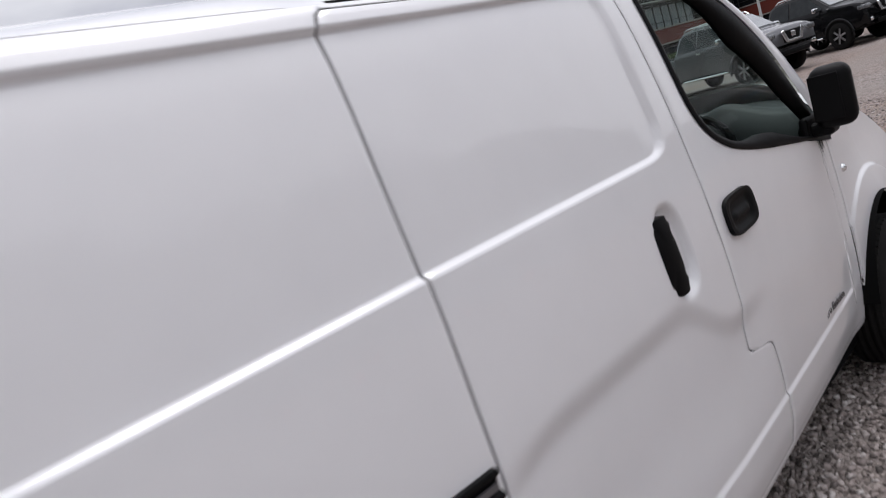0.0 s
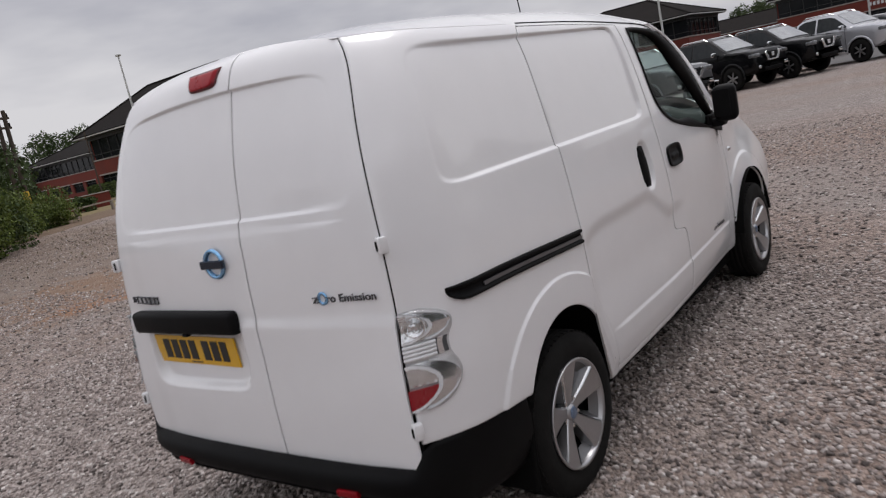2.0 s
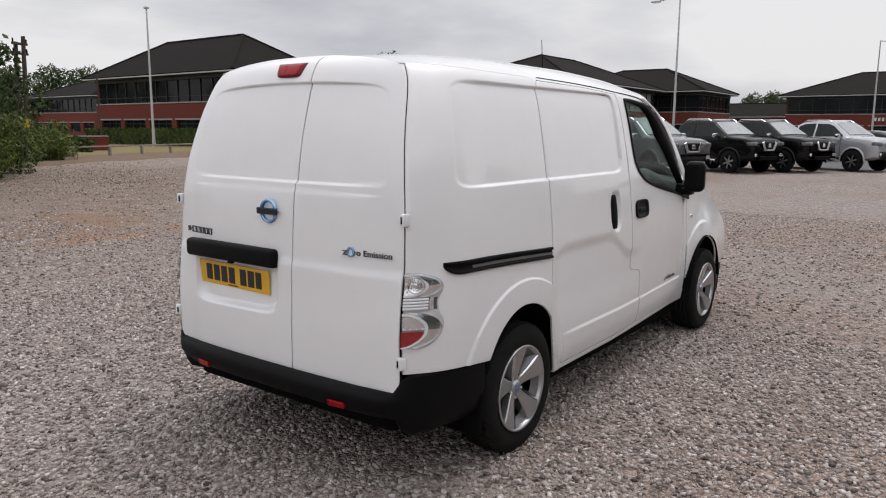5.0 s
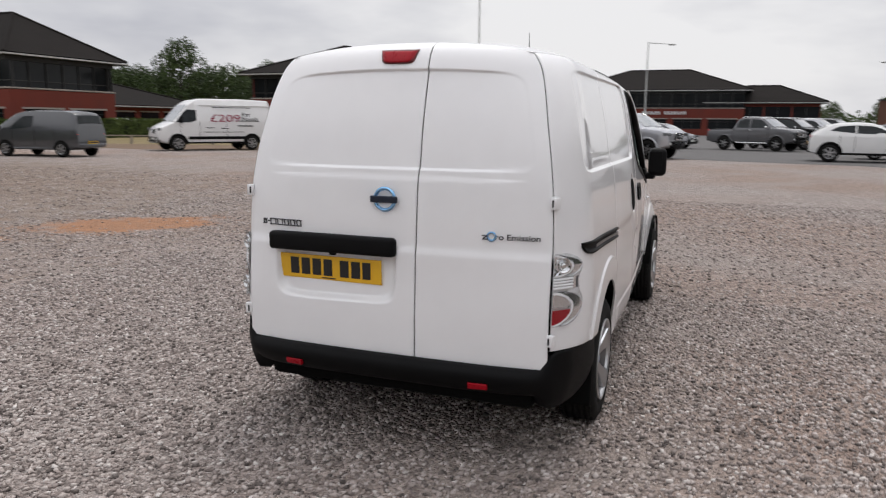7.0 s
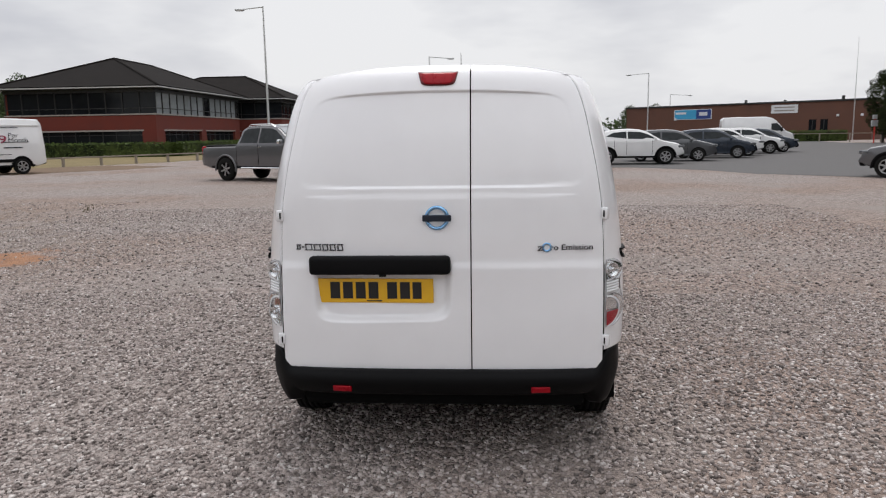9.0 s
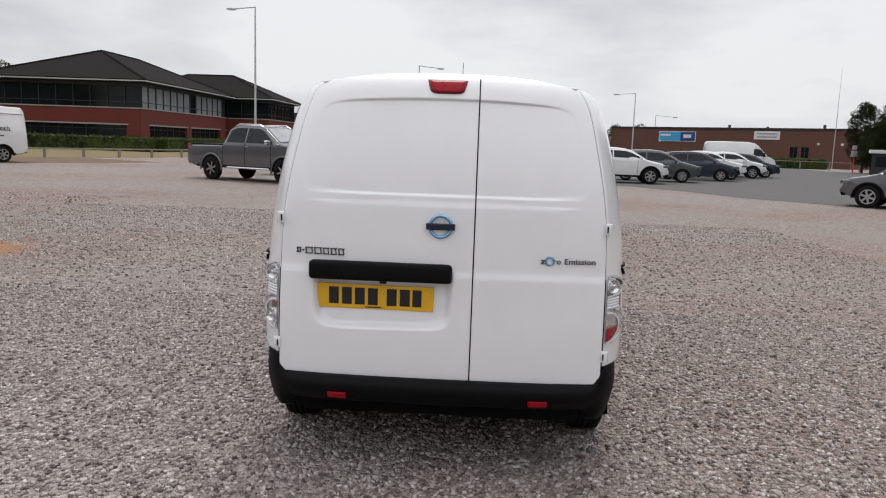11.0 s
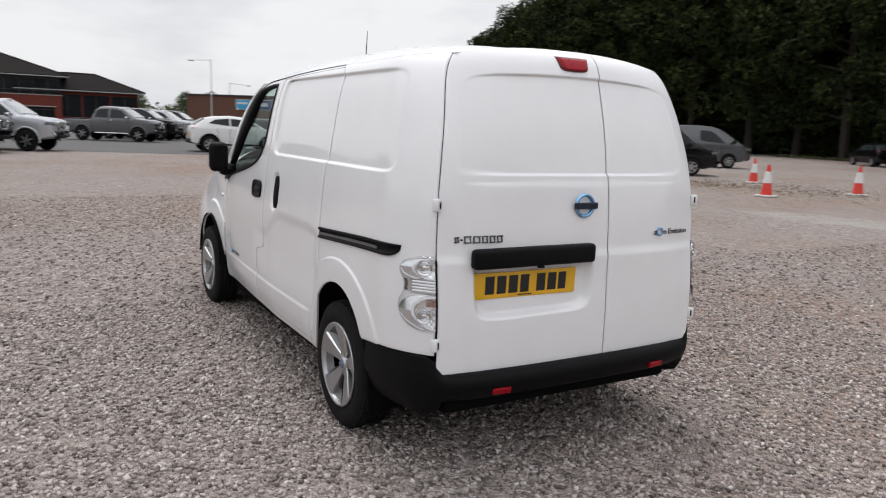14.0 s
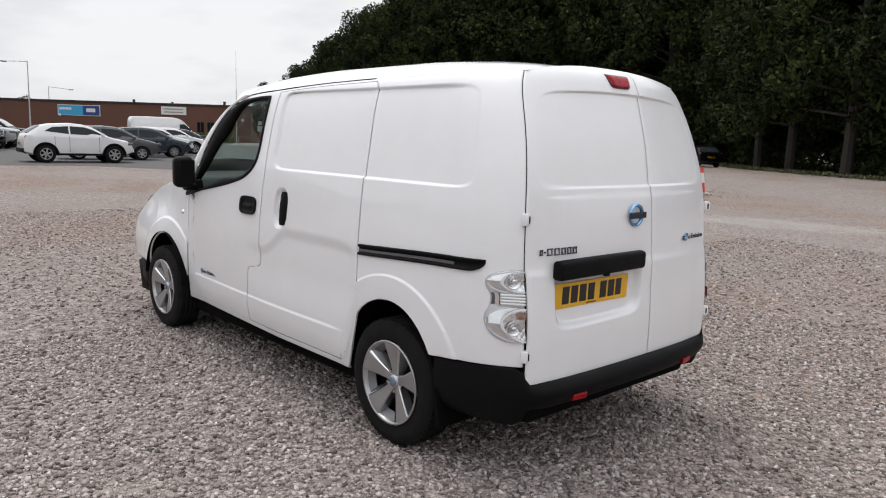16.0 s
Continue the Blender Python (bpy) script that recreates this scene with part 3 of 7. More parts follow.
def smooth_loop(pts, n=6):
    """A closed rounded loop through the points."""
    out, k = [], len(pts)
    for i in range(k):
        p0, p1, p2, p3 = (np.array(pts[(i + d) % k], float) for d in (-1, 0, 1, 2))
        for t in np.linspace(0, 1, n, endpoint=False):
            out.append(tuple(0.5 * (2 * p1 + (p2 - p0) * t + (2 * p0 - 5 * p1 + 4 * p2 - p3) * t * t + (3 * p1 - p0 - 3 * p2 + p3) * t**3)))
    return out


DOOR_GLASS = smooth_loop([(2.074, 1.655), (2.078, 1.50), (2.090, 1.345), (2.135, 1.262), (2.215, 1.208), (2.32, 1.172), (2.60, 1.115), (2.92, 1.060), (3.03, 1.045), (3.05, 1.075), (2.93, 1.245), (2.815, 1.40), (2.70, 1.515), (2.56, 1.603), (2.42, 1.648), (2.25, 1.667), (2.12, 1.672)], 4)


def wheel(parent, x, y, side, name="wheel"):
    """A tyre on a five-spoke alloy rim; side is the way that its face looks along y."""
    hub = empty(name, Matrix.Identity(4))
    hub.parent, hub.location = parent, (x - 2.1, y, WHEEL_Z)
    w = 0.185
    prof = [(0.196, -w / 2 + 0.012), (0.215, -w / 2 + 0.004), (0.25, -w / 2), (0.278, -w / 2 + 0.004), (0.296, -w / 2 + 0.016), (0.305, -w / 2 + 0.034)]
    for g in (-0.045, -0.015, 0.015, 0.045):
        prof += [(0.308, g - 0.006), (0.300, g - 0.005), (0.300, g + 0.005), (0.308, g + 0.006)]
    prof += [(r, -a) for r, a in prof[5::-1]]
    prof.append((0.190, 0.0))
    prof.append(prof[0])
    v, f = revolve(prof, 72)
    mesh_object("tyre", v, f, RUBBER, hub, True)
    bm = bmesh.new()
    for i in range(60):
        a = 2 * math.pi * i / 60
        for s in (-1, 1):
            add_box(bm, (0.2945 * math.cos(a), s * 0.064, 0.2945 * math.sin(a)), (0.020, 0.020, 0.021), rot=(0, -math.degrees(a), 0))
    tagged(part("tread", bm, RUBBER, hub), kind="stuff")
    o = side
    rim = [(0.197, o * (w / 2 - 0.014)), (0.204, o * (w / 2 - 0.004)), (0.203, o * (w / 2 + 0.002)), (0.195, o * (w / 2 + 0.002)), (0.190, o * (w / 2 - 0.008)), (0.186, o * (w / 2 - 0.020))]
    # barrel and drum are near black: the shade behind the spokes is in their colour
    v, f = revolve([(0.186, o * (w / 2 - 0.020)), (0.178, 0.0), (0.178, -o * w / 2)], 48)
    mesh_object("barrel", v, f, DARK_INNER, hub, True)
    v, f = revolve(rim, 64)
    rim_ob = mesh_object("rim", v, f, ALLOY, hub, True, "polished silver alloy rim")
    v, f = revolve([(0.0, o * 0.018), (0.13, o * 0.018), (0.182, o * 0.012)], 48)
    mesh_object("brake_drum", v, f, DARK_INNER, rim_ob, True)
    v, f = revolve([(0.192, o * 0.080), (0.178, o * 0.066), (0.158, o * 0.046)], 48)
    mesh_object("rim_well", v, f, ALLOY_DARK, rim_ob, True)
    for i in range(5):
        # a broad flat blade that widens towards the rim
        a0 = 2 * math.pi * i / 5 + math.pi / 2
        rows = []
        for r, half, d in ((0.030, 0.019, 0.056), (0.06, 0.023, 0.060), (0.11, 0.034, 0.072), (0.16, 0.048, 0.085), (0.196, 0.060, 0.0925)):
            rows.append([(t * half, d - 0.004 * max(0, abs(t) - 0.85) / 0.15 - (0.026 if abs(t) > 1.01 else 0), r) for t in (-1.03, -1.0, -0.85, 0.0, 0.85, 1.0, 1.03)])
        P = np.array(rows)
        skew = 0.012 * (P[:, :, 2] / 0.19)
        u, d, r = P[:, :, 0] + skew, P[:, :, 1], P[:, :, 2]
        Q = np.stack([r * math.cos(a0) - u * math.sin(a0), o * d, r * math.sin(a0) + u * math.cos(a0)], -1)
        spoke = patch("spoke", Q, o > 0, ALLOY, rim_ob, (0, -o * 0.02, 0))
        spoke.data.set_sharp_from_angle(angle=radians(14))
        # the grey flank that falls away beside each blade, and the bright edge between them
        for nm, sets, mtl in (("spoke_edge", ((1.0, 0.002), (1.10, -0.001), (1.16, -0.008)), CHROME), ("spoke_flank", ((1.16, -0.008), (1.45, -0.024), (1.72, -0.046)), ALLOY_DARK)):
            rr = np.array([[(0.05, 0.022, 0.058), (0.11, 0.034, 0.072), (0.16, 0.048, 0.085), (0.190, 0.058, 0.0915)]] * 3)
            tt = np.array([[q[0]] * 4 for q in sets])
            dd = np.array([[q[1]] * 4 for q in sets])
            d, r = rr[:, :, 2] + dd, rr[:, :, 0]
            u = rr[:, :, 1] * tt + 0.012 * (r / 0.19)
            Q = np.stack([r * math.cos(a0) - u * math.sin(a0), o * d, r * math.sin(a0) + u * math.cos(a0)], -1)
            patch(nm, Q, o < 0, mtl, rim_ob)
        bm = bmesh.new()
        b0 = a0 + math.pi / 5
        rod((0.052 * math.cos(b0), o * 0.02, 0.052 * math.sin(b0)), (0.052 * math.cos(b0), o * 0.058, 0.052 * math.sin(b0)), 0.011, 0.009, 6, bm)
        part("wheel_nut", bm, CHROME, rim_ob)
    v, f = revolve([(0.0, o * 0.068), (0.020, o * 0.067), (0.029, o * 0.063), (0.034, o * 0.052), (0.05, o * 0.046), (0.05, o * 0.02)], 32)
    mesh_object("hub_cap", v, f, ALLOY, rim_ob, True)
    v, f = revolve([(0.0, o * 0.0705), (0.020, o * 0.070), (0.024, o * 0.066)], 24)
    mesh_object("cap_badge", v, f, BLUE_CAP, rim_ob, True, "blue centre badge")
    return hub


def van_side(van, s):
    """All that stands on one flank; s is 1 for the left and -1 for the right."""
    arch = lambda wx: wx + np.cos(np.linspace(math.pi, 0, 48)) * np.where(np.linspace(math.pi, 0, 48) < math.pi / 2, ARCH_A + (0.030 if wx < 2 else 0), ARCH_A)
    # rear quarter, down to the bumper and round the wheel
    xs = np.unique(np.concatenate([np.linspace(0, 1.165, 140), arch(WHEEL_X[0])]).clip(0, 1.165))
    low = lambda x: np.where(x < 0.6, 0.538 - 0.03 * np.clip(x / 0.43, 0, 1) ** 2, 0.27)
    v_panel("rear_quarter", s, lambda z: V_REAR_X(z) + 0.003, S_GAP, lambda x: arch_floor(x, low), lambda x: V_GUTTER(x) + 0.006, xs / 1.165, 160, van)
    # sliding door
    door = v_panel("sliding_door", s, S_GAP, F_GAP, lambda x: 0.305 + 0 * x, lambda x: V_GUTTER(x) - 0.005, np.unique(np.concatenate([np.linspace(0, 1, 80), np.arange(0.67, 0.86, 0.006)]).round(3)), 150, van)
    # front door with its window
    fd = v_panel("front_door", s, F_GAP, D_FRONT, lambda x: 0.300 + 0 * x, lambda x: V_GUTTER(x) - 0.002, np.linspace(0, 1, 96), 124, van, hole=DOOR_GLASS)
    # front wing and the strip of sill
    xs = np.unique(np.concatenate([np.linspace(3.1, 4.28, 60), arch(WHEEL_X[1])]).clip(3.1, 4.28))
    wing_low = lambda x: np.where(x > 3.5, 0.43, 0.27)
    v_panel("front_wing", s, D_FRONT, lambda z: 4.28 + 0 * z, lambda x: arch_floor(x, wing_low), lambda x: np.minimum(V_GUTTER(x), 1.10), (xs - 3.1) / 1.18, 60, van)
    v_panel("sill", s, lambda z: 1.096 + 0 * z, lambda z: 3.16 + 0 * z, lambda x: 0.268 + 0 * x, lambda x: 0.305 + 0 * x, np.linspace(0, 1, 50), 8, van, lift=-0.006)
    # wheel-arch liners
    for wx in WHEEL_X:
        t = np.linspace(0.12, math.pi - 0.12, 28)
        P = np.stack([np.stack([wx + 0.345 * np.cos(t) + (0.028 if wx < 2 else 0) * np.clip(np.cos(t), 0, 1), s * (yy + 0 * t), 0.315 + 0.40 * np.sin(t)], -1) for yy in (0.835, 0.80, 0.50)])
        patch("arch_liner", P, s < 0, DARK_INNER, van, at=(-2.1, 0, 0))
    # rail of the sliding door
    top = curve((0.148, 0.975), (0.30, 0.972), (0.985, 0.938))
    X = np.concatenate([[0.150, 0.158, 0.172, 0.195], np.linspace(0.22, 0.980, 40)])
    bot = lambda x: top(x) - 0.048 * np.clip(1 - np.clip((0.225 - x) / 0.078, 0, 1) ** 2, 0, 1) ** 0.5 - 0.004
    rows = []
    for v, d in ((0.0, 0.004), (0.12, 0.006), (0.2, 0.004), (0.26, -0.004), (0.7, -0.004), (0.78, 0.004), (0.9, 0.007), (1.0, 0.004)):
        z = bot(X) + (top(X) - bot(X)) * v
        rows.append(np.stack([X, s * (v_half(X, z) + d + 0.006), z], -1))
    rail = patch("door_rail", np.array(rows), s > 0, BLACK_PLASTIC, van, (0, -s * 0.012, 0), "black plastic sliding-door rail", at=(-2.1, 0, 0))
    X = np.linspace(0.30, 0.975, 30)
    rows = [np.stack([X, s * (v_half(X, bot(X) + dz) + 0.0075), bot(X) + dz], -1) for dz in (0.017, 0.029)]
    patch("guide_strip", np.array(rows), s > 0, RAIL_METAL, rail, (0, -s * 0.004, 0))
    # handles: a flat scoop on the front door, an upright grip on the sliding door
    X, Z = np.meshgrid(np.linspace(-1, 1, 25), np.linspace(-1, 1, 19))
    k = (np.abs(X) ** 4 + np.abs(Z) ** 4) ** 0.25
    sq = np.where(k > 1e-6, np.maximum(np.abs(X), np.abs(Z)) / np.maximum(k, 1e-6), 1)
    hx, hz = 2.150 + 0.104 * X * sq, 1.026 + 0.054 * Z * sq
    m = np.maximum(np.abs(X), np.abs(Z))
    hy = v_half(hx, hz) + 0.012 - 0.009 * ss(0.86, 0.6, m) + 0.008 * ss(0.30, 0.10, np.abs(Z + 0.1)) * ss(0.7, 0.4, np.abs(X))
    patch("door_handle", np.stack([hx, s * hy, hz], -1), s > 0, BLACK_PLASTIC, fd, (0, -s * 0.012, 0), "black plastic pull handle")
    gx, gz = 1.722 + 0.044 * X * sq - 0.012 * ss(0.55, 0.75, X) * ss(0.75, 0.6, np.abs(Z)), 1.043 + 0.094 * Z * sq
    gy = v_half(1.65, gz) + 0.012 - 0.010 * X**2 - 0.006 * Z**4
    patch("grip_handle", np.stack([gx, s * gy, gz], -1), s > 0, BLACK_PLASTIC, door, (0, -s * 0.03, 0), "black upright grip handle")
    # window: rubber frame, pane and black cover towards the mirror
    loop = np.array(DOOR_GLASS)
    c = loop.mean(0)
    inn = loop.copy()
    front = ss(2.35, 2.75, loop[:, 0]) * ss(1.05, 1.2, loop[:, 1])
    inn = loop + (c - loop) / np.linalg.norm(c - loop, axis=1)[:, None] * (0.016 + 0.105 * front)[:, None]
    ring = []
    for L, d in ((loop + (loop - c) / np.linalg.norm(loop - c, axis=1)[:, None] * 0.012, 0.002), (loop, 0.008), (inn, 0.004), (inn, -0.03)):
        L = np.concatenate([L, L[:1]])
        ring.append(np.stack([L[:, 0], s * (V_SIDE(L[:, 1]) - v_taper(L[:, 0]) + d), L[:, 1]], -1))
    patch("window_seal", np.array(ring), s < 0, BLACK_PLASTIC, fd, label="black rubber window seal")
    y = s * (V_SIDE(inn[:, 1]) - v_taper(inn[:, 0]) - 0.018)
    mesh_object("window_glass", np.stack([inn[:, 0], y, inn[:, 1]], -1), [list(range(len(inn)))], PANE, fd, label="clear side window")
    bm = box((3.00, s * 0.765, 1.09), (0.16, 0.03, 0.08), 0.012)
    part("mirror_base", bm, BLACK_PLASTIC, fd)
    tri = [(2.90, 1.055), (3.155, 1.005), (3.165, 1.020), (3.10, 1.105)]
    v = [(px, s * (float(V_SIDE(pz) - v_taper(px)) + dy), pz) for dy in (0.004, -0.02) for px, pz in tri]
    mesh_object("mirror_sail", v, [(0, 1, 2, 3), (7, 6, 5, 4)] + [(i, (i + 1) % 4 + 0, (i + 1) % 4 + 4, i + 4) for i in range(4)], BLACK_PLASTIC, fd)
    # door mirror, black shell
    bm = bmesh.new()
    add_box(bm, (2.995, s * 0.860, 1.180), (0.120, 0.132, 0.212), 0.040, (0, 0, s * -12), 4)
    mir = part("door_mirror", bm, BLACK_PLASTIC, van, "black plastic door mirror", True, (-2.1, 0, 0))
    part("mirror_arm", box((3.0, s * 0.79, 1.075), (0.10, 0.12, 0.05), 0.018), BLACK_PLASTIC, mir)
    part("mirror_glass", box((2.932, s * 0.854, 1.185), (0.006, 0.092, 0.155), 0.002, (0, 0, s * -12)), BLACK_PLASTIC, mir)
    for ob in list(fd.children) + list(door.children):
        ob.location = (0, 0, 0)
    # side lamp and badge
    v, f = revolve([(0, 0.012), (0.010, 0.011), (0.014, 0.004), (0.016, 0)], 16)
    mesh_object("side_repeater", v * (1, s, 1), f, LAMP_SILVER, van, True, at=(3.19 - 2.1, s * (float(v_half(3.19, 0.885)) + 0.002), 0.885))
    bad = letters("zero Emission", 0.036, GREY_CHROME, "door_badge", van, Matrix.Translation((2.745 - 2.1, s * (float(v_half(2.745, 0.512)) + 0.003), 0.512)) @ (Matrix.Rotation(math.pi, 4, "Z") if s > 0 else Matrix.Identity(4)) @ Matrix.Rotation(math.pi / 2, 4, "X"), "grey chrome lettering", width=0.225)
    v, f = revolve([(0.017, 0.0), (0.017, 0.004), (0.010, 0.004), (0.010, 0.0)], 20)
    mesh_object("badge_ring", v * (1, s, 1), f, BLUE_CHROME, bad, True, at=(2.86 - 2.1 if s > 0 else 2.66 - 2.1, s * (float(v_half(2.8, 0.512)) + 0.002), 0.512))


def tail_lamp(van, s):
    """The clear rear lamp that wraps the corner: two lobes joined by a ribbed waist."""
    edge = curve((0.643, 0.045), (0.655, 0.080), (0.68, 0.112), (0.71, 0.131), (0.735, 0.136), (0.76, 0.131), (0.785, 0.117), (0.80, 0.111), (0.83, 0.108), (0.85, 0.114), (0.87, 0.125), (0.89, 0.128), (0.91, 0.117), (0.93, 0.084), (0.945, 0.040))
    Z, U = np.meshgrid(np.linspace(0.645, 0.944, 96), np.linspace(0, 1, 54), indexing="ij")
    X = V_REAR_X(Z) + 0.004 + (edge(Z)) * U
    Y = v_half(X, Z)
    # outward way of the rounded corner
    nx, ny = -np.cos(U * 1.25), np.sin(U * 1.25) * 0 + np.sqrt(1 - np.cos(U * 1.25) ** 2) + 0.25
    k = np.hypot(nx, ny)
    nx, ny = nx / k, ny / k

    def sheet(name, d, material, parent, keep=None, skirt=None, label=""):
        P = np.stack([X + d * nx, s * (Y + d * ny), Z], -1)
        return patch(name, P, s > 0, material, parent, skirt, label, keep, at=None if parent is not van else (-2.1, 0, 0))

    cz = (Z[1:, 1:] + Z[:-1, :-1]) / 2
    cu = (U[1:, 1:] + U[:-1, :-1]) / 2
    lamp = sheet("tail_lamp", 0.003, LAMP_HOUSING, van, label="clear rear lamp with silver reflectors")
    # the waist: white ribs and a grey panel
    sheet("shade_panel", 0.006, LAMP_GREY, lamp, (cz > 0.798) & (cz < 0.846) & (cu > 0.60) & (cu < 0.72))
    sheet("side_panel", 0.0055, LAMP_SILVER, lamp, (cz > 0.798) & (cz < 0.846) & (cu > 0.72) & (cu < 0.84))
    sheet("shade_panel", 0.0055, LAMP_GREY, lamp, (cz > 0.798) & (cz < 0.846) & (cu > 0.84) & (cu < 0.97))
    for i in range(4):
        z0 = 0.800 + 0.0118 * i
        P = np.stack([np.stack([V_REAR_X(z0) + 0.004 + 0.070 * U[0] + dd * nx[0], s * (v_half(V_REAR_X(z0) + 0.004 + 0.070 * U[0], z0) + dd * ny[0]), z0 + dz + 0 * U[0]], -1) for dd, dz in ((0.008, 0.0), (0.014, 0.0015), (0.014, 0.009), (0.008, 0.0105))])
        patch("rib", P, s > 0, LAMP_WHITE, lamp)
    # each lobe: a faceted bowl, a white arc round it, a folded mirror wing and a bulged lens
    for zc, hz in ((0.897, 0.046), (0.720, 0.072)):
        e = (Z - zc) / hz
        ce = (cz - zc) / hz
        eye = ce**2 + (np.clip(cu - 0.45, 0, 1) / 0.52) ** 2 < 0.92
        ring_c, ring_v = ce**2 + (cu / 0.58) ** 2, e**2 + (U / 0.58) ** 2
        fold = 0.016 - 0.011 * np.abs(e) - 0.003 * ss(0.86, 0.90, U)
        wing = patch("mirror_wing", np.stack([X + fold * nx, s * (Y + fold * ny), Z], -1), s > 0, LAMP_SILVER, lamp, keep=eye & (ring_c > 0.98))
        wing.data.set_sharp_from_angle(angle=radians(16))
        sheet("bar", 0.018, LAMP_WHITE, lamp, eye & (ring_c > 0.74) & (ring_c < 0.98))
        dish = 0.005 + 0.011 * np.clip(ring_v, 0, 1.1) + 0.0011 * np.sin(U * 46) * np.cos((Z - zc) * 240)
        inner = patch("inner_mirror", np.stack([X + dish * nx, s * (Y + dish * ny), Z], -1), s > 0, LAMP_SILVER, lamp, keep=eye & (ring_c < 0.74) & ((s > 0) | (zc > 0.8) | (cz > zc)))
        inner.data.set_sharp_from_angle(angle=radians(10))
        bulge = 0.005 + 0.020 * np.sqrt(np.clip(1 - e**2, 0, 1)) * np.sqrt(np.clip(1 - U**4, 0, 1))
        lens = patch("lens", np.stack([X + bulge * nx, s * (Y + bulge * ny), Z], -1), s > 0, CLEAR_LENS, lamp, label="clear plastic lens", keep=np.abs(ce) < 1.0)
        lens.visible_shadow = False
        rimz = np.linspace(0, math.pi, 26)
        zr, ur = zc + hz * 0.97 * np.cos(rimz), 0.45 + 0.50 * np.sin(rimz)
        xr = V_REAR_X(zr) + 0.004 + edge(zr) * ur
        k1 = np.hypot(np.cos(ur * 1.25), np.sin(ur * 1.25) + 0.25)
        a1, b1 = -np.cos(ur * 1.25) / k1, (np.sin(ur * 1.25) + 0.25) / k1
        rows = [np.stack([xr + a1 * dd, s * (v_half(xr, zr) + b1 * dd), zr + dz], -1) for dd, dz in ((0.004, 0.0), (0.012, 0.001), (0.012, -0.004), (0.004, -0.005))]
        patch("lens_rim", np.array(rows), s > 0, LAMP_HOUSING, lamp)
    if s < 0:
        sheet("stop_segment", 0.0175, RED_LENS, lamp, (cz < 0.718) & (((cz - 0.720) / 0.072) ** 2 + (cu / 0.58) ** 2 < 0.74), label="red lens")
    else:
        # a brownish reflection inside the lamp, painted as a small rose patch
        sheet("turn_segment", 0.0165, mat("rose_reflection_tone", (0.42, 0.24, 0.20), rough=0.15, metal=0.8), lamp, (cz > 0.745) & (cz < 0.772) & (cu < 0.20), label="rose tint painted as a reflection")
    for z0, u0, r in ((0.897, 0.25, 0.034),) + (((0.705, 0.27, 0.032),) if s > 0 else ()):
        x0 = float(V_REAR_X(z0)) + 0.004 + float(edge(z0)) * u0
        ux, uy = -math.cos(u0 * 1.25), math.sin(u0 * 1.25) + 0.25
        q = Vector((ux, s * uy, 0)).to_track_quat("Z", "Y").to_matrix().to_4x4()
        v, f = revolve([(r, 0.010), (r * 0.95, 0.019), (r * 0.86, 0.019), (r * 0.60, 0.012), (r * 0.36, 0.009), (r * 0.30, 0.019), (r * 0.18, 0.022), (0.0, 0.022)], 14, "z")
        bowl = mesh_object("reflector_bowl", v, f, CHROME, lamp, False)
        bowl.matrix_basis = Matrix.Translation((x0, s * float(v_half(x0, z0)), z0)) @ q
    # thin dark join round the lamp
    xo, zo = X[:, -1], Z[:, -1]
    P = np.stack([np.stack([xo + dx, s * (v_half(xo + dx, zo) + d), zo], -1) for dx, d in ((-0.003, 0.005), (0.001, 0.005), (0.003, 0.001))])
    patch("lamp_join", P, s < 0, LAMP_HOUSING, lamp)


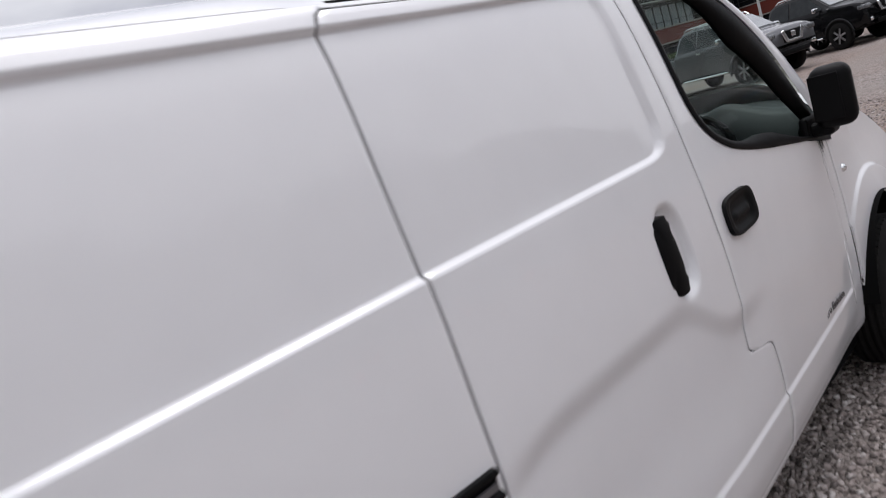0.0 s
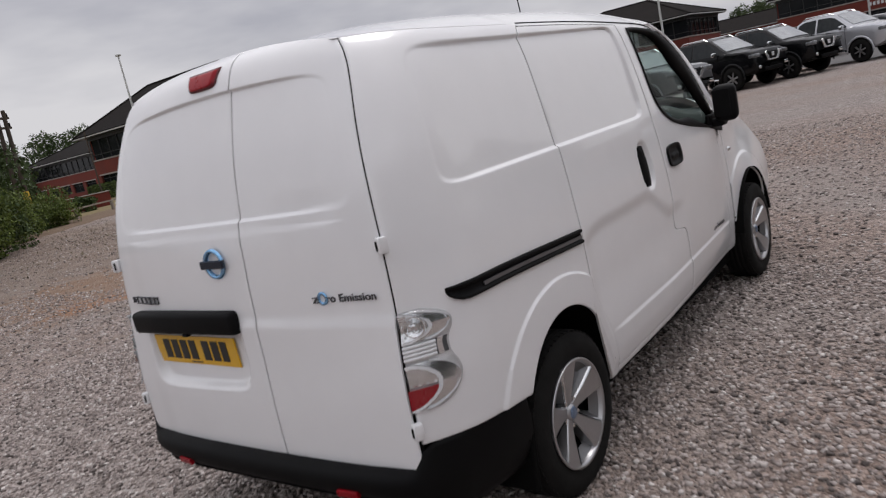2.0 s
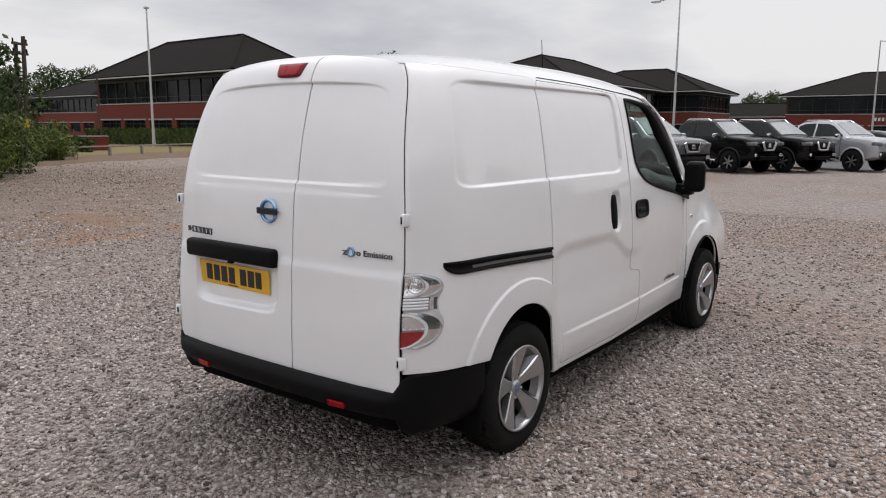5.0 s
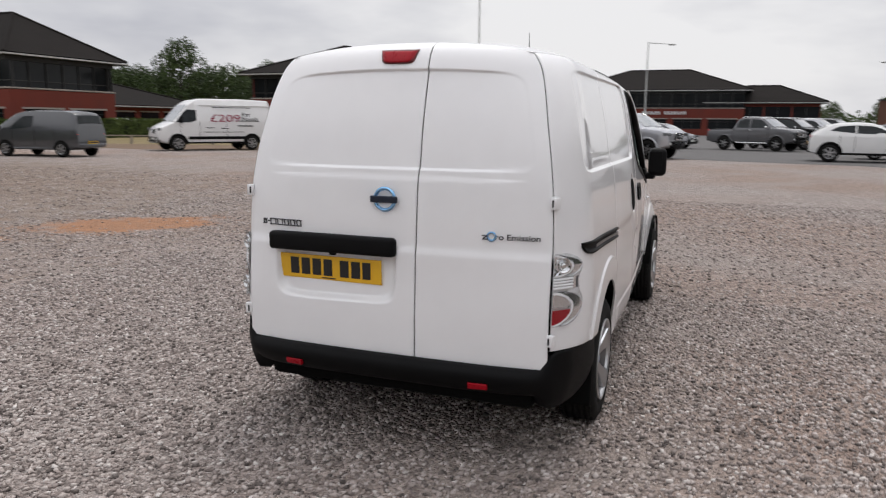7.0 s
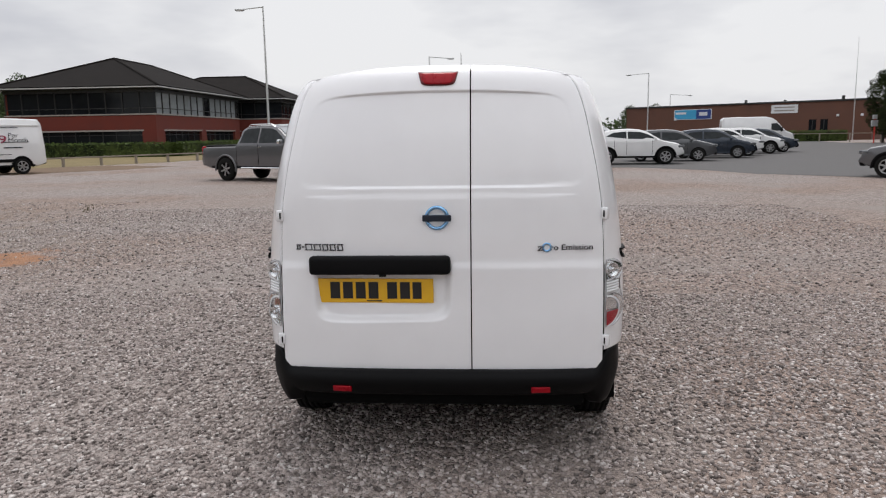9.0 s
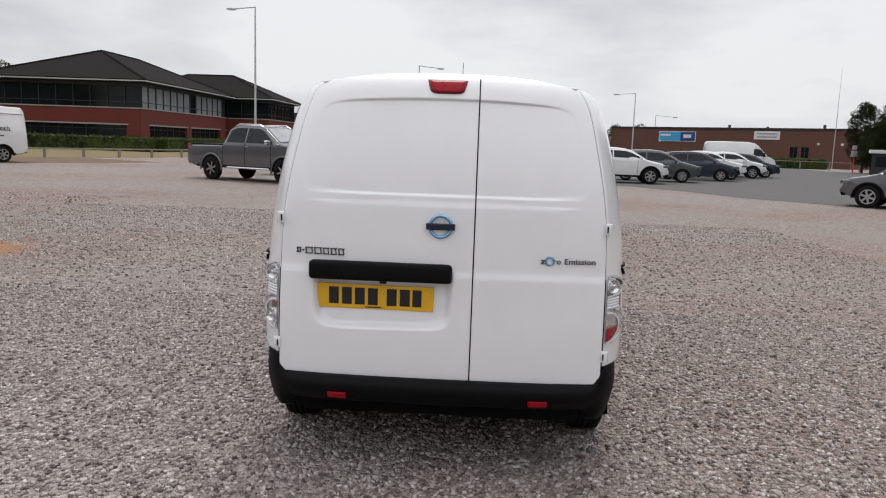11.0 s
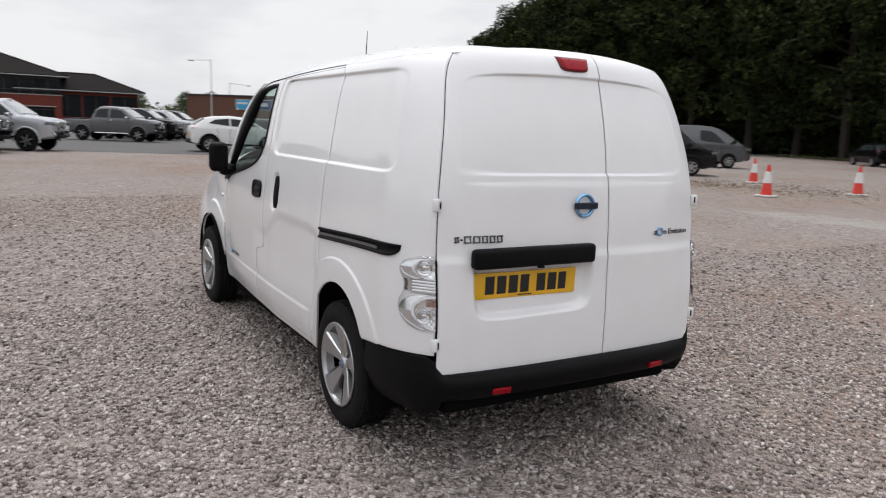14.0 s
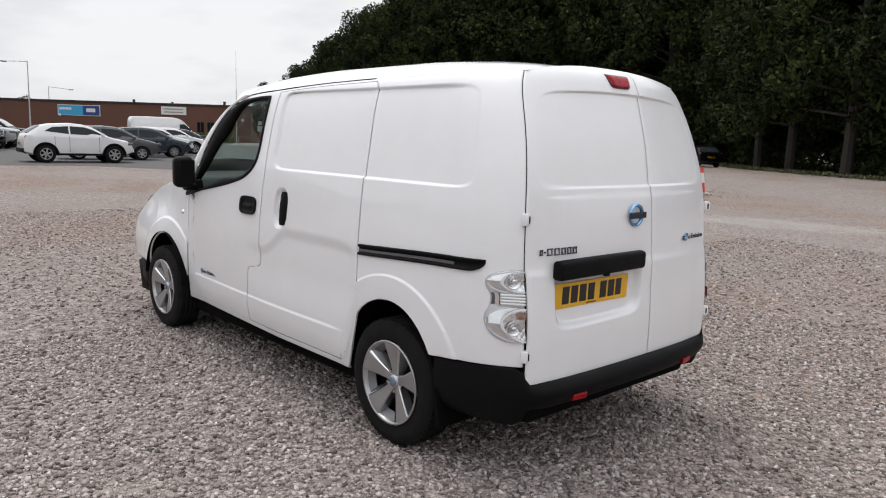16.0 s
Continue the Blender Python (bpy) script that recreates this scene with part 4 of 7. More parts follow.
def build_van():
    van = empty("delivery_van", pose(2.1, 0, 0), "clean white electric panel van parked on grey gravel", "van")
    # dark structure behind the panel gaps
    Z, X = np.meshgrid(np.linspace(0.24, 1.715, 40), np.linspace(0.03, 1.96, 60), indexing="ij")
    for s in (1, -1):
        zz = np.maximum(Z, arch_floor(X, 0.24) + 0.02)
        zz = np.where(X < 0.44, np.maximum(zz, 0.57), zz)
        zz = np.minimum(zz, 1.715)
        P = np.stack([np.maximum(X, V_REAR_X(zz) + 0.02), s * (v_half(X, zz) - 0.012), zz], -1)
        patch("inner_side", P, s > 0, DARK_INNER, van, at=(-2.1, 0, 0))
        P = np.array([[(x, s * (float(v_half(x, z)) - 0.012), z) for x in (1.94, 2.03)] for z in np.linspace(0.24, 1.65, 12)])
        patch("door_pillar", P, s > 0, DARK_INNER, van, at=(-2.1, 0, 0))
        X3, Z3 = np.meshgrid(np.linspace(2.06, 3.2, 30), np.linspace(0.24, 1.0, 14))
        sill_z = np.interp(X3, (2.06, 2.09, 2.135, 2.215, 2.32, 2.60, 2.92, 3.03, 3.2), (1.64, 1.35, 1.265, 1.212, 1.176, 1.118, 1.062, 1.048, 1.0))
        zz = np.maximum(0.24 + (Z3 - 0.24) / 0.76 * (sill_z - 0.24), np.minimum(arch_floor(X3, 0.24) + 0.02, 1.0))
        patch("inner_door", np.stack([X3, s * (v_half(X3, zz) - 0.030), zz], -1), s > 0, DASH, van, at=(-2.1, 0, 0))
    Y, Z = np.meshgrid(np.linspace(-0.70, 0.70, 50), np.linspace(0.40, 1.775, 50))
    Y = Y * V_REAR_Y(Z) / 0.70
    Z = np.minimum(Z, 1.775 - 0.062 * (np.abs(Y) / 0.6) ** 2.2)
    patch("inner_rear", np.stack([v_rear(Y, Z) + 0.012, Y, Z], -1), True, DARK_INNER, van, at=(-2.1, 0, 0))
    # near-black strips in the corner and top gaps, standing in for their shade
    for s in (1, -1):
        zz = np.linspace(0.46, 1.745, 60)
        P = np.array([np.stack([V_REAR_X(zz) + 0.012 - 0.0095 * math.cos(a), s * (V_REAR_Y(zz) - 0.012 + 0.0095 * math.sin(a)), zz], -1) for a in np.linspace(-1.2, 2.8, 9)])
        patch("corner_seal", P, s > 0, DARK_INNER, van, at=(-2.1, 0, 0))
        xx = np.linspace(1.10, 3.05, 60)
        P = np.array([np.stack([xx, s * (V_SIDE(V_GUTTER(xx) + dz) - v_taper(xx) - 0.010), V_GUTTER(xx) + dz], -1) for dz in (-0.03, 0.0, 0.012)])
        patch("top_seal", P, s > 0, DARK_INNER, van, at=(-2.1, 0, 0))
    # rear doors: a wide left leaf and a narrow right one
    for name, a, b in (("rear_door", -0.138, 1.0), ("rear_door", -1.0, -0.138)):
        n = 112 if b > 0 else 78
        tr = np.concatenate([np.linspace(0, 1, 124), (np.arange(1.250, 1.292, 0.004) - 0.455) / 1.345, (np.arange(0.912, 0.944, 0.004) - 0.455) / 1.345, (np.arange(1.655, 1.70, 0.004) - 0.455) / 1.345, (np.arange(0.66, 0.712, 0.005) - 0.455) / 1.345])
        U, T = np.meshgrid(np.linspace(0, 1, n), np.unique(tr.round(4)))
        zt = lambda y: 1.806 - 0.058 * (np.abs(y) / 0.6) ** 2.2
        Z = 0.455 + 1.34 * T
        for _ in range(6):
            ya = (np.full_like(Z, -0.138) if a > -0.5 else -V_REAR_Y(Z) + 0.004) + 0.003
            yb = (np.full_like(Z, -0.138) if b < 0.5 else V_REAR_Y(Z) - 0.004) - 0.003
            Yd = ya + (yb - ya) * U
            Z = 0.455 + (zt(Yd) - 0.455) * T
        Xd = v_rear(Yd, Z)
        Xd[0] += 0.002
        Xd[:, 0] += 0.002
        Xd[:, -1] += 0.002
        d = patch(name, np.stack([Xd, Yd, Z], -1), True, WHITE_PAINT, van, (0.006, 0, 0), "wide left rear door" if b > 0 else "narrow right rear door", at=(-2.1, 0, 0))
        s = 1 if b > 0 else -1
        for z in (1.148, 0.590):
            yh = s * (float(V_REAR_Y(z)) + 0.002)
            hinge = part("hinge", box((float(V_REAR_X(z)) - 0.006, yh + s * 0.004, z), (0.030, 0.030, 0.050), 0.006, (0, 0, s * 25)), WHITE_PAINT, d, smooth=True)
            # a black bar laid on for the shaded slot in the hinge
            part("hinge_pin", box((float(V_REAR_X(z)) - 0.021, yh - s * 0.004, z), (0.006, 0.007, 0.030), 0.003, (0, 0, s * 25)), BLACK_PLASTIC, hinge)
        if b > 0:
            # high stop lamp, handle bar, plate, badge, model letters
            for nm, gr, out_, mtl in (("lamp_frame", 1.0, 0.012, mat("dark_red_frame", (0.10, 0.002, 0.006), rough=0.35)), ("stop_lamp", 0.86, 0.016, RED_LENS)):
                Yb, Zb = np.meshgrid(np.linspace(-1, 1, 32), np.linspace(-1, 1, 16))
                m = np.maximum(np.abs(Yb), np.abs(Zb))
                kk = (np.abs(Yb) ** 5 + np.abs(Zb) ** 5) ** 0.2
                rnd = np.where((Zb < 0) & (m > 0.01), m / np.maximum(kk, 0.01), 1.0)
                zz = 1.741 + 0.031 * gr * Zb * rnd
                yy = 0.005 + (0.081 + 0.008 * Zb) * gr ** 0.5 * Yb * rnd
                xx = v_rear(yy, zz) - out_ + 0.008 * ss(0.82, 1.0, m)
                patch(nm, np.stack([xx, yy, zz], -1), True, mtl, d, (0.02, 0, 0), "red high stop lamp" if gr < 1 else "")
            add = bmesh.new()
            add_box(add, (-0.036, 0.265, 0.932), (0.056, 0.626, 0.083), 0.018, (0, 0, 0), 3)
            bar = part("handle_bar", add, BLACK_PLASTIC, d, "black textured handle bar over the plate", True)
            part("release_button", box((-0.052, 0.25, 0.889), (0.02, 0.03, 0.012), 0.004), BLACK_PLASTIC, bar)
            tilt = pose(-0.0085, 0.290, 0.812, 0, -2, -1.6)
            bm = box((0, 0, 0), (0.006, 0.520, 0.111), 0.002)
            bmesh.ops.transform(bm, matrix=tilt, verts=bm.verts)
            plate = part("number_plate", bm, YELLOW_PLATE, d, "yellow number plate with plain dark bars")
            for yc, wd in ((0.462, 0.044), (0.404, 0.044), (0.346, 0.044), (0.288, 0.044), (0.204, 0.044), (0.146, 0.044), (0.092, 0.040)):
                bm = box((-0.0038, yc - 0.279, 0.002), (0.002, wd, 0.076))
                bmesh.ops.transform(bm, matrix=tilt, verts=bm.verts)
                part("plate_bar", bm, BLACK_INK, plate)
            bm = box((-0.0038, 0.006, -0.046), (0.002, 0.07, 0.005))
            bmesh.ops.transform(bm, matrix=tilt, verts=bm.verts)
            part("plate_foot_bar", bm, BLACK_INK, plate)
            v, f = revolve([(0.054, -0.004), (0.050, -0.014), (0.042, -0.012), (0.038, -0.002)], 40, "z")
            ring = mesh_object("badge", np.stack([v[:, 2] - 0.020, v[:, 0] + 0.009, v[:, 1] + 1.138], -1), f, BLUE_CHROME, d, True, "blue chrome ring badge")
            part("badge_bar", box((-0.036, 0.009, 1.138), (0.012, 0.126, 0.029), 0.004), mat("badge_dark", (0.03, 0.04, 0.06), rough=0.15, metal=0.6), ring)
            y0 = 0.645
            for wd, ht in ((0.022, 0.024), (0.010, 0.006), (0.036, 0.030), (0.036, 0.030), (0.030, 0.030), (0.030, 0.030), (0.030, 0.030)):
                yc = y0 - wd / 2
                bm = bmesh.new()
                xq = float(v_rear(yc, 1.009)) - 0.003
                if ht > 0.01:
                    for dz in (-1, 1):
                        add_box(bm, (xq, yc - dz * 0.003, 1.009 + dz * (ht / 2 - 0.0025)), (0.005, wd - 0.006, 0.005), 0.001)
                        add_box(bm, (xq, yc + dz * (wd / 2 - 0.005), 1.009), (0.005, 0.005, ht), 0.001, (-9, 0, 0))
                else:
                    add_box(bm, (xq, yc, 1.009), (0.006, wd, 0.006), 0.001)
                part("model_mark", bm, GREY_CHROME, d)
                y0 -= wd + 0.004
        else:
            mt = Matrix.Translation((float(v_rear(-0.548, 1.003)) - 0.004, -0.548, 1.003)) @ Matrix.Rotation(radians(-90) + math.atan2(float(v_rear(-0.668, 1.003) - v_rear(-0.428, 1.003)), 0.24), 4, "Z") @ Matrix.Rotation(math.pi / 2, 4, "X")
            wd = letters("ro Emission", 0.034, GREY_CHROME, "door_lettering", d, mt @ Matrix.Translation((0.028, 0, 0)), "grey chrome words", width=0.186)
            letters("z", 0.040, GREY_CHROME, "lettering_initial", wd, mt @ Matrix.Translation((-0.109, 0.001, 0)), width=0.026)
            v, f = revolve([(0.021, 0.0), (0.021, -0.004), (0.0125, -0.004), (0.0125, 0.0)], 28, "z")
            mesh_object("lettering_ring", np.stack([v[:, 2] - 0.001, v[:, 0], v[:, 1]], -1), f, BLUE_CHROME, wd, True, at=(float(v_rear(-0.468, 1.003)) - 0.001, -0.468, 1.005))
    for s in (1, -1):
        van_side(van, s)
        tail_lamp(van, s)
        for wx in WHEEL_X:
            wheel(van, wx, s * 0.748, s)
    # roof with two long ribs
    U, T = np.meshgrid(np.linspace(-1, 1, 60), np.linspace(0, 1, 110))
    x0 = 0.235 - 0.05 * np.abs(U) ** 2.2
    x1 = 3.02 - 0.46 * np.abs(U) ** 2
    X = x0 + (x1 - x0) * T
    zg = np.maximum(V_GUTTER(X), 1.655) + 0.004 - 0.009 * ss(0.98, 1.10, X)
    yg = V_SIDE(zg) - 0.002 - v_taper(X)
    xr = V_REAR_X(zg)
    yg = yg - (V_SIDE(zg) - V_REAR_Y(zg)) * np.clip((0.30 - (X - xr)) / 0.30, 0, 1.1) ** 2.3
    Y = U * yg
    Z = zg + (V_ROOF_C(X) - zg) * (1 - np.abs(U) ** 3.4)
    patch("roof", np.stack([X, Y, Z], -1), False, WHITE_PAINT, van, (0, 0, -0.002), at=(-2.1, 0, 0))
    # windscreen, pillars and bonnet
    U, T = np.meshgrid(np.linspace(-1, 1, 30), np.linspace(0, 1, 24))
    xa, xb = 3.02 - 0.46 * U**2, 4.02 - 0.74 * np.abs(U) ** 2.4
    za, zb = V_ROOF_C(3.02) - 0.085 * np.abs(U) ** 2.7, 1.215 - 0.10 * U**2
    ya, yb = 0.655 * U, 0.715 * U
    S = np.stack([xa + (xb - xa) * T, ya + (yb - ya) * T, za + (zb - za) * T + 0.05 * np.sin(np.pi * T)], -1)
    patch("windscreen", S, False, SCREEN_PANE, van, label="clear windscreen", at=(-2.1, 0, 0))
    for s in (1, -1):
        edge = S[:, -1 if s > 0 else 0]
        low = np.array([(x, s * (float(V_SIDE(z) - v_taper(x)) + 0.001), z) for x, z in zip(np.linspace(2.35, 3.12, 24), V_GUTTER(np.linspace(2.35, 3.12, 24)) + 0.004)])
        rows = [low + (edge - low) * t + np.array([0, s * 0.02 * math.sin(math.pi * t), 0.012 * math.sin(math.pi * t)]) for t in (0, 0.25, 0.5, 0.8, 1.0)]
        patch("pillar", np.array(rows), s > 0, WHITE_PAINT, van, at=(-2.1, 0, 0))
    U, T = np.meshgrid(np.linspace(-1, 1, 26), np.linspace(0, 1, 24))
    xb = 4.00 - 0.74 * np.abs(U) ** 2.4
    X = xb + (4.40 - 0.16 * np.abs(U) ** 2.5 - xb) * T
    yw = v_half(np.clip(X, 3.2, 4.28), 0.9) - 0.01
    Z = 1.235 - 0.09 * U**2 - 0.30 * T**1.6 - 0.03 * np.abs(U) ** 3
    patch("bonnet", np.stack([X, U * yw * (0.88 + 0.12 * T), Z], -1), False, WHITE_PAINT, van, at=(-2.1, 0, 0))
    T2, U2 = np.meshgrid(np.linspace(0, 1, 20), np.linspace(-1, 1, 26), indexing="ij")
    X = 4.40 - 0.16 * np.abs(U2) ** 2.5 + 0.06 * np.sin(np.pi * T2)
    Z = 0.905 - 0.05 * np.abs(U2) ** 3 - 0.06 * U2**2 - 0.62 * T2
    patch("nose", np.stack([X, U2 * 0.66, Z], -1), True, WHITE_PAINT, van, at=(-2.1, 0, 0))
    P = np.stack([np.stack([X[k] - 0.01 * (k == 19), U2[k] * 0.70, Z[k] - (0.03 if k == 19 else 0)], -1) for k in (13, 19)])
    patch("front_bumper", P + np.array([0.02, 0, 0]), True, BLACK_PLASTIC, van, (-0.3, 0, 0), at=(-2.1, 0, 0))
    for s in (1, -1):
        part("headlamp", box((4.10, s * 0.625, 0.83), (0.24, 0.13, 0.15), 0.05, (0, -25, -s * 26)), LAMP_GREY, van, "clear headlamp", True, (-2.1, 0, 0))
        part("bumper_end", box((4.05, s * 0.722, 0.345), (0.36, 0.05, 0.22), 0.024, (0, 0, -s * 14)), BLACK_PLASTIC, van, "", True, (-2.1, 0, 0))
    # rear bumper: swept round the back from one wheel opening to the other
    half = curve((0.0, -0.098), (0.35, -0.094), (0.55, -0.080), (0.66, -0.055), (0.735, -0.005), (0.78, 0.06))
    pts = [(float(half(y)), y) for y in np.linspace(0, 0.78, 30)] + [(x, float(V_SIDE(0.48)) - 0.055 * (1 - (x - 0.06) / 0.355) ** 2 + 0.004) for x in np.linspace(0.085, 0.412, 14)]
    pts = [(x, -y) for x, y in pts[:0:-1]] + pts
    plan = np.array(pts)
    tan = np.gradient(plan, axis=0)
    nrm = np.stack([-tan[:, 1], tan[:, 0]], 1) / np.linalg.norm(tan, axis=1)[:, None]
    up = ss(0.69, 0.745, np.abs(plan[:, 1]))
    rows = []
    for t, dn in ((-0.04, -0.16), (0.0, -0.070), (0.12, -0.044), (0.28, -0.022), (0.50, -0.002), (0.72, 0.003), (0.86, -0.004), (0.95, -0.015), (1.0, -0.032), (1.005, -0.10)):
        top = 0.462 + 0.076 * up - 0.028 * up * ss(0.05, 0.41, plan[:, 0])
        foot = 0.335 - 0.055 * up
        z = foot + (top - foot) * t
        dd = dn * np.where(np.abs(plan[:, 1]) > 0.72, np.where(t > 0.9, 0.15, 0.6), 1)
        rows.append(np.stack([plan[:, 0] + nrm[:, 0] * dd, plan[:, 1] + nrm[:, 1] * dd, z], -1))
    bump = patch("rear_bumper", np.array(rows), True, BLACK_PLASTIC, van, label="black plastic rear bumper", at=(-2.1, 0, 0))
    for s in (1, -1):
        part("reflector", box((-0.083, s * 0.440, 0.383), (0.016, 0.084, 0.026), 0.003, (0, -14, s * -6)), RED_LENS, bump, "red reflector")
    # underside, axle, bulkhead, cab
    part("underbody", box((2.35, 0, 0.265), (3.6, 1.42, 0.20), 0.03), DARK_INNER, van, at=(-2.1, 0, 0))
    part("battery_case", box((2.05, 0, 0.20), (1.75, 1.16, 0.10), 0.03), DARK_INNER, van, at=(-2.1, 0, 0))
    # valance hung low and dark flaps added, to deepen the shade under the rear
    part("rear_valance", box((0.33, 0, 0.33), (0.60, 1.30, 0.15), 0.04), DARK_INNER, van, at=(-2.1, 0, 0))
    for s in (1, -1):
        part("mud_flap", box((0.405, s * 0.735, 0.315), (0.03, 0.20, 0.27), 0.008, (0, 8, 0)), DARK_INNER, van, at=(-2.1, 0, 0))
    part("axle", rod((WHEEL_X[0], -0.70, 0.29), (WHEEL_X[0], 0.70, 0.29), 0.05), DARK_INNER, van, at=(-2.1, 0, 0))
    part("bulkhead", box((1.93, 0, 1.05), (0.04, 1.32, 1.28), 0.01), DASH, van, at=(-2.1, 0, 0))
    part("cab_floor", box((2.7, 0, 0.42), (1.5, 1.50, 0.06)), DASH, van, at=(-2.1, 0, 0))
    U, T = np.meshgrid(np.linspace(-0.74, 0.74, 40), np.linspace(0, 1, 16))
    X = np.minimum(2.98 + 0.98 * T - 0.10 * T * np.abs(U), 3.93 - 0.74 * (np.abs(U) / 0.72) ** 2.4)
    Z = 0.75 + 0.375 * ss(0, 0.30, T) + 0.01 * ss(0.3, 1.0, T) + 0.085 * np.exp(-((U + 0.36) / 0.16) ** 2) * ss(0.12, 0.22, T) * ss(0.5, 0.35, T)
    patch("dashboard", np.stack([X, U, Z], -1), False, DASH, van, label="dark grey plastic dashboard", at=(-2.1, 0, 0))
    bm = bmesh.new()
    tilt = pose(2.86, -0.36, 1.05, 0, -62, 0)
    k = 28
    ringp = [tilt @ Vector((0.185 * math.cos(2 * math.pi * i / k), 0.185 * math.sin(2 * math.pi * i / k), 0)) for i in range(k)]
    for a, b in zip(ringp, ringp[1:] + ringp[:1]):
        rod(a, b, 0.016, 0.016, 8, bm)
    for i in (0, 9, 19):
        rod(tilt @ Vector((0, 0, 0)), ringp[i], 0.02, 0.014, 6, bm)
    rod(tilt @ Vector((0, 0, 0.01)), (3.12, -0.36, 0.90), 0.06, 0.04, 10, bm)
    part("steering_wheel", bm, BLACK_PLASTIC, van, "black steering wheel", True, (-2.1, 0, 0))
    for y in (-0.36, 0.36):
        seat = part("seat", box((2.33, y, 0.70), (0.50, 0.48, 0.16), 0.05), SEAT_CLOTH, van, "dark cloth front seat", True, (-2.1, 0, 0))
        part("backrest", box((2.08, y, 1.02), (0.12, 0.46, 0.60), 0.05, (0, -8, 0)), SEAT_CLOTH, seat, smooth=True)
    # aerial on the roof
    part("aerial", rod((2.36, 0.0, 1.80), (2.33, 0.0, 2.085), 0.005, 0.002, 6), BLACK_PLASTIC, van, at=(-2.1, 0, 0))
    return van


build_van()

# ---- parked vehicles round the yard ----
def paint(name, c, metal=0.3, gloss=0.5):
    return mat(name, c, tuple(0.9 * v for v in c), rough=0.22, metal=metal, rvar=0.04, coat=gloss, spec=gloss, scale=2, fine=300)


P_GREY, P_BLACK, P_WHITE, P_SILVER = paint("grey_metallic", (0.14, 0.14, 0.148), 0.5), mat("black_body", (0.004, 0.0042, 0.005), rough=0.35, rvar=0.04, coat=0.55, spec=0.03, scale=2, fine=300), paint("white_body", (0.78, 0.78, 0.78), 0.0), paint("silver_metallic", (0.50, 0.51, 0.54), 0.5)
P_BLUE, P_TEAL = paint("dark_blue_metallic", (0.018, 0.028, 0.045), 0.3), paint("slate_metallic", (0.085, 0.088, 0.095), 0.4)
CAR_GLASS = mat("tinted_car_glass", (0.018, 0.021, 0.023), (0.03, 0.034, 0.036), rough=0.08, rvar=0.02, spec=0.16, scale=1.2, fine=5)
SCREEN_GLASS = mat("windscreen_glass", (0.22, 0.235, 0.245), (0.30, 0.32, 0.33), rough=0.06, metal=0.55, rvar=0.02, spec=1.0, coat=1.0, scale=1.2, fine=5)
HEADLAMP = mat("headlamp_glass", (0.03, 0.032, 0.035), (0.26, 0.27, 0.28), rough=0.15, metal=0.3, scale=14, fine=40)
CAR_RIM = mat("car_rim", (0.42, 0.42, 0.43), rough=0.35, metal=0.8)
DARK_RIM = mat("dark_machined_rim", (0.50, 0.50, 0.51), (0.22, 0.22, 0.225), rough=0.35, metal=0.8, scale=9, contrast=2.0)


def lin(pts):
    xs, zs = [p[0] for p in pts], [p[1] for p in pts]
    return lambda x: np.interp(x, xs, zs)


PICKUP = dict(top=[(-2.80, 0.80), (-2.78, 1.13), (-1.12, 1.15), (-1.07, 1.22), (-0.92, 1.66), (-0.72, 1.77), (-0.2, 1.81), (0.35, 1.795), (0.62, 1.73), (1.30, 1.27), (1.45, 1.235), (2.05, 1.185), (2.30, 1.13), (2.40, 1.02), (2.46, 0.62)], belt=1.21, roof=1.80, zb=0.41, w=0.925, wr=0.70, axles=(-1.62, 1.53), r=0.385,
              windows=[[(-0.93, 1.25), (-0.82, 1.62), (-0.60, 1.70), (-0.14, 1.71), (-0.14, 1.24)], [(-0.06, 1.24), (-0.06, 1.71), (0.40, 1.69), (0.62, 1.62), (1.08, 1.28), (1.08, 1.24)]],
              screen=(0.64, 1.27), back=(-1.05, -0.87), rails=(-0.55, 0.35), grille=(2.44, 0.93, 0.98, 0.34), lamp_z=1.0, tail=(-2.76, 0.98, 0.12, 0.32), skirt=True, bed=(-2.70, -1.14), doors=(-1.09, -0.10, 1.02))
SUV = dict(doors=(-0.95, -0.41, 0.72), top=[(-2.06, 0.70), (-2.02, 1.05), (-1.88, 1.20), (-1.48, 1.46), (-1.05, 1.555), (-0.3, 1.60), (0.20, 1.555), (0.52, 1.46), (1.10, 1.10), (1.3, 1.04), (1.85, 0.93), (2.05, 0.80), (2.12, 0.55)], belt=1.09, roof=1.59, zb=0.30, w=0.90, wr=0.66, axles=(-1.29, 1.30), r=0.36,
           windows=[[(-1.32, 1.27), (-1.00, 1.44), (-0.42, 1.485), (-0.42, 1.17)], [(-0.36, 1.165), (-0.36, 1.485), (0.20, 1.455), (0.48, 1.37), (0.96, 1.12)]],
           screen=(0.57, 1.11), back=(-1.90, -1.45), rails=None, grille=(2.09, 0.62, 0.80, 0.26), lamp_z=0.80, tail=(-2.00, 0.98, 0.10, 0.20), skirt=True, bed=None)
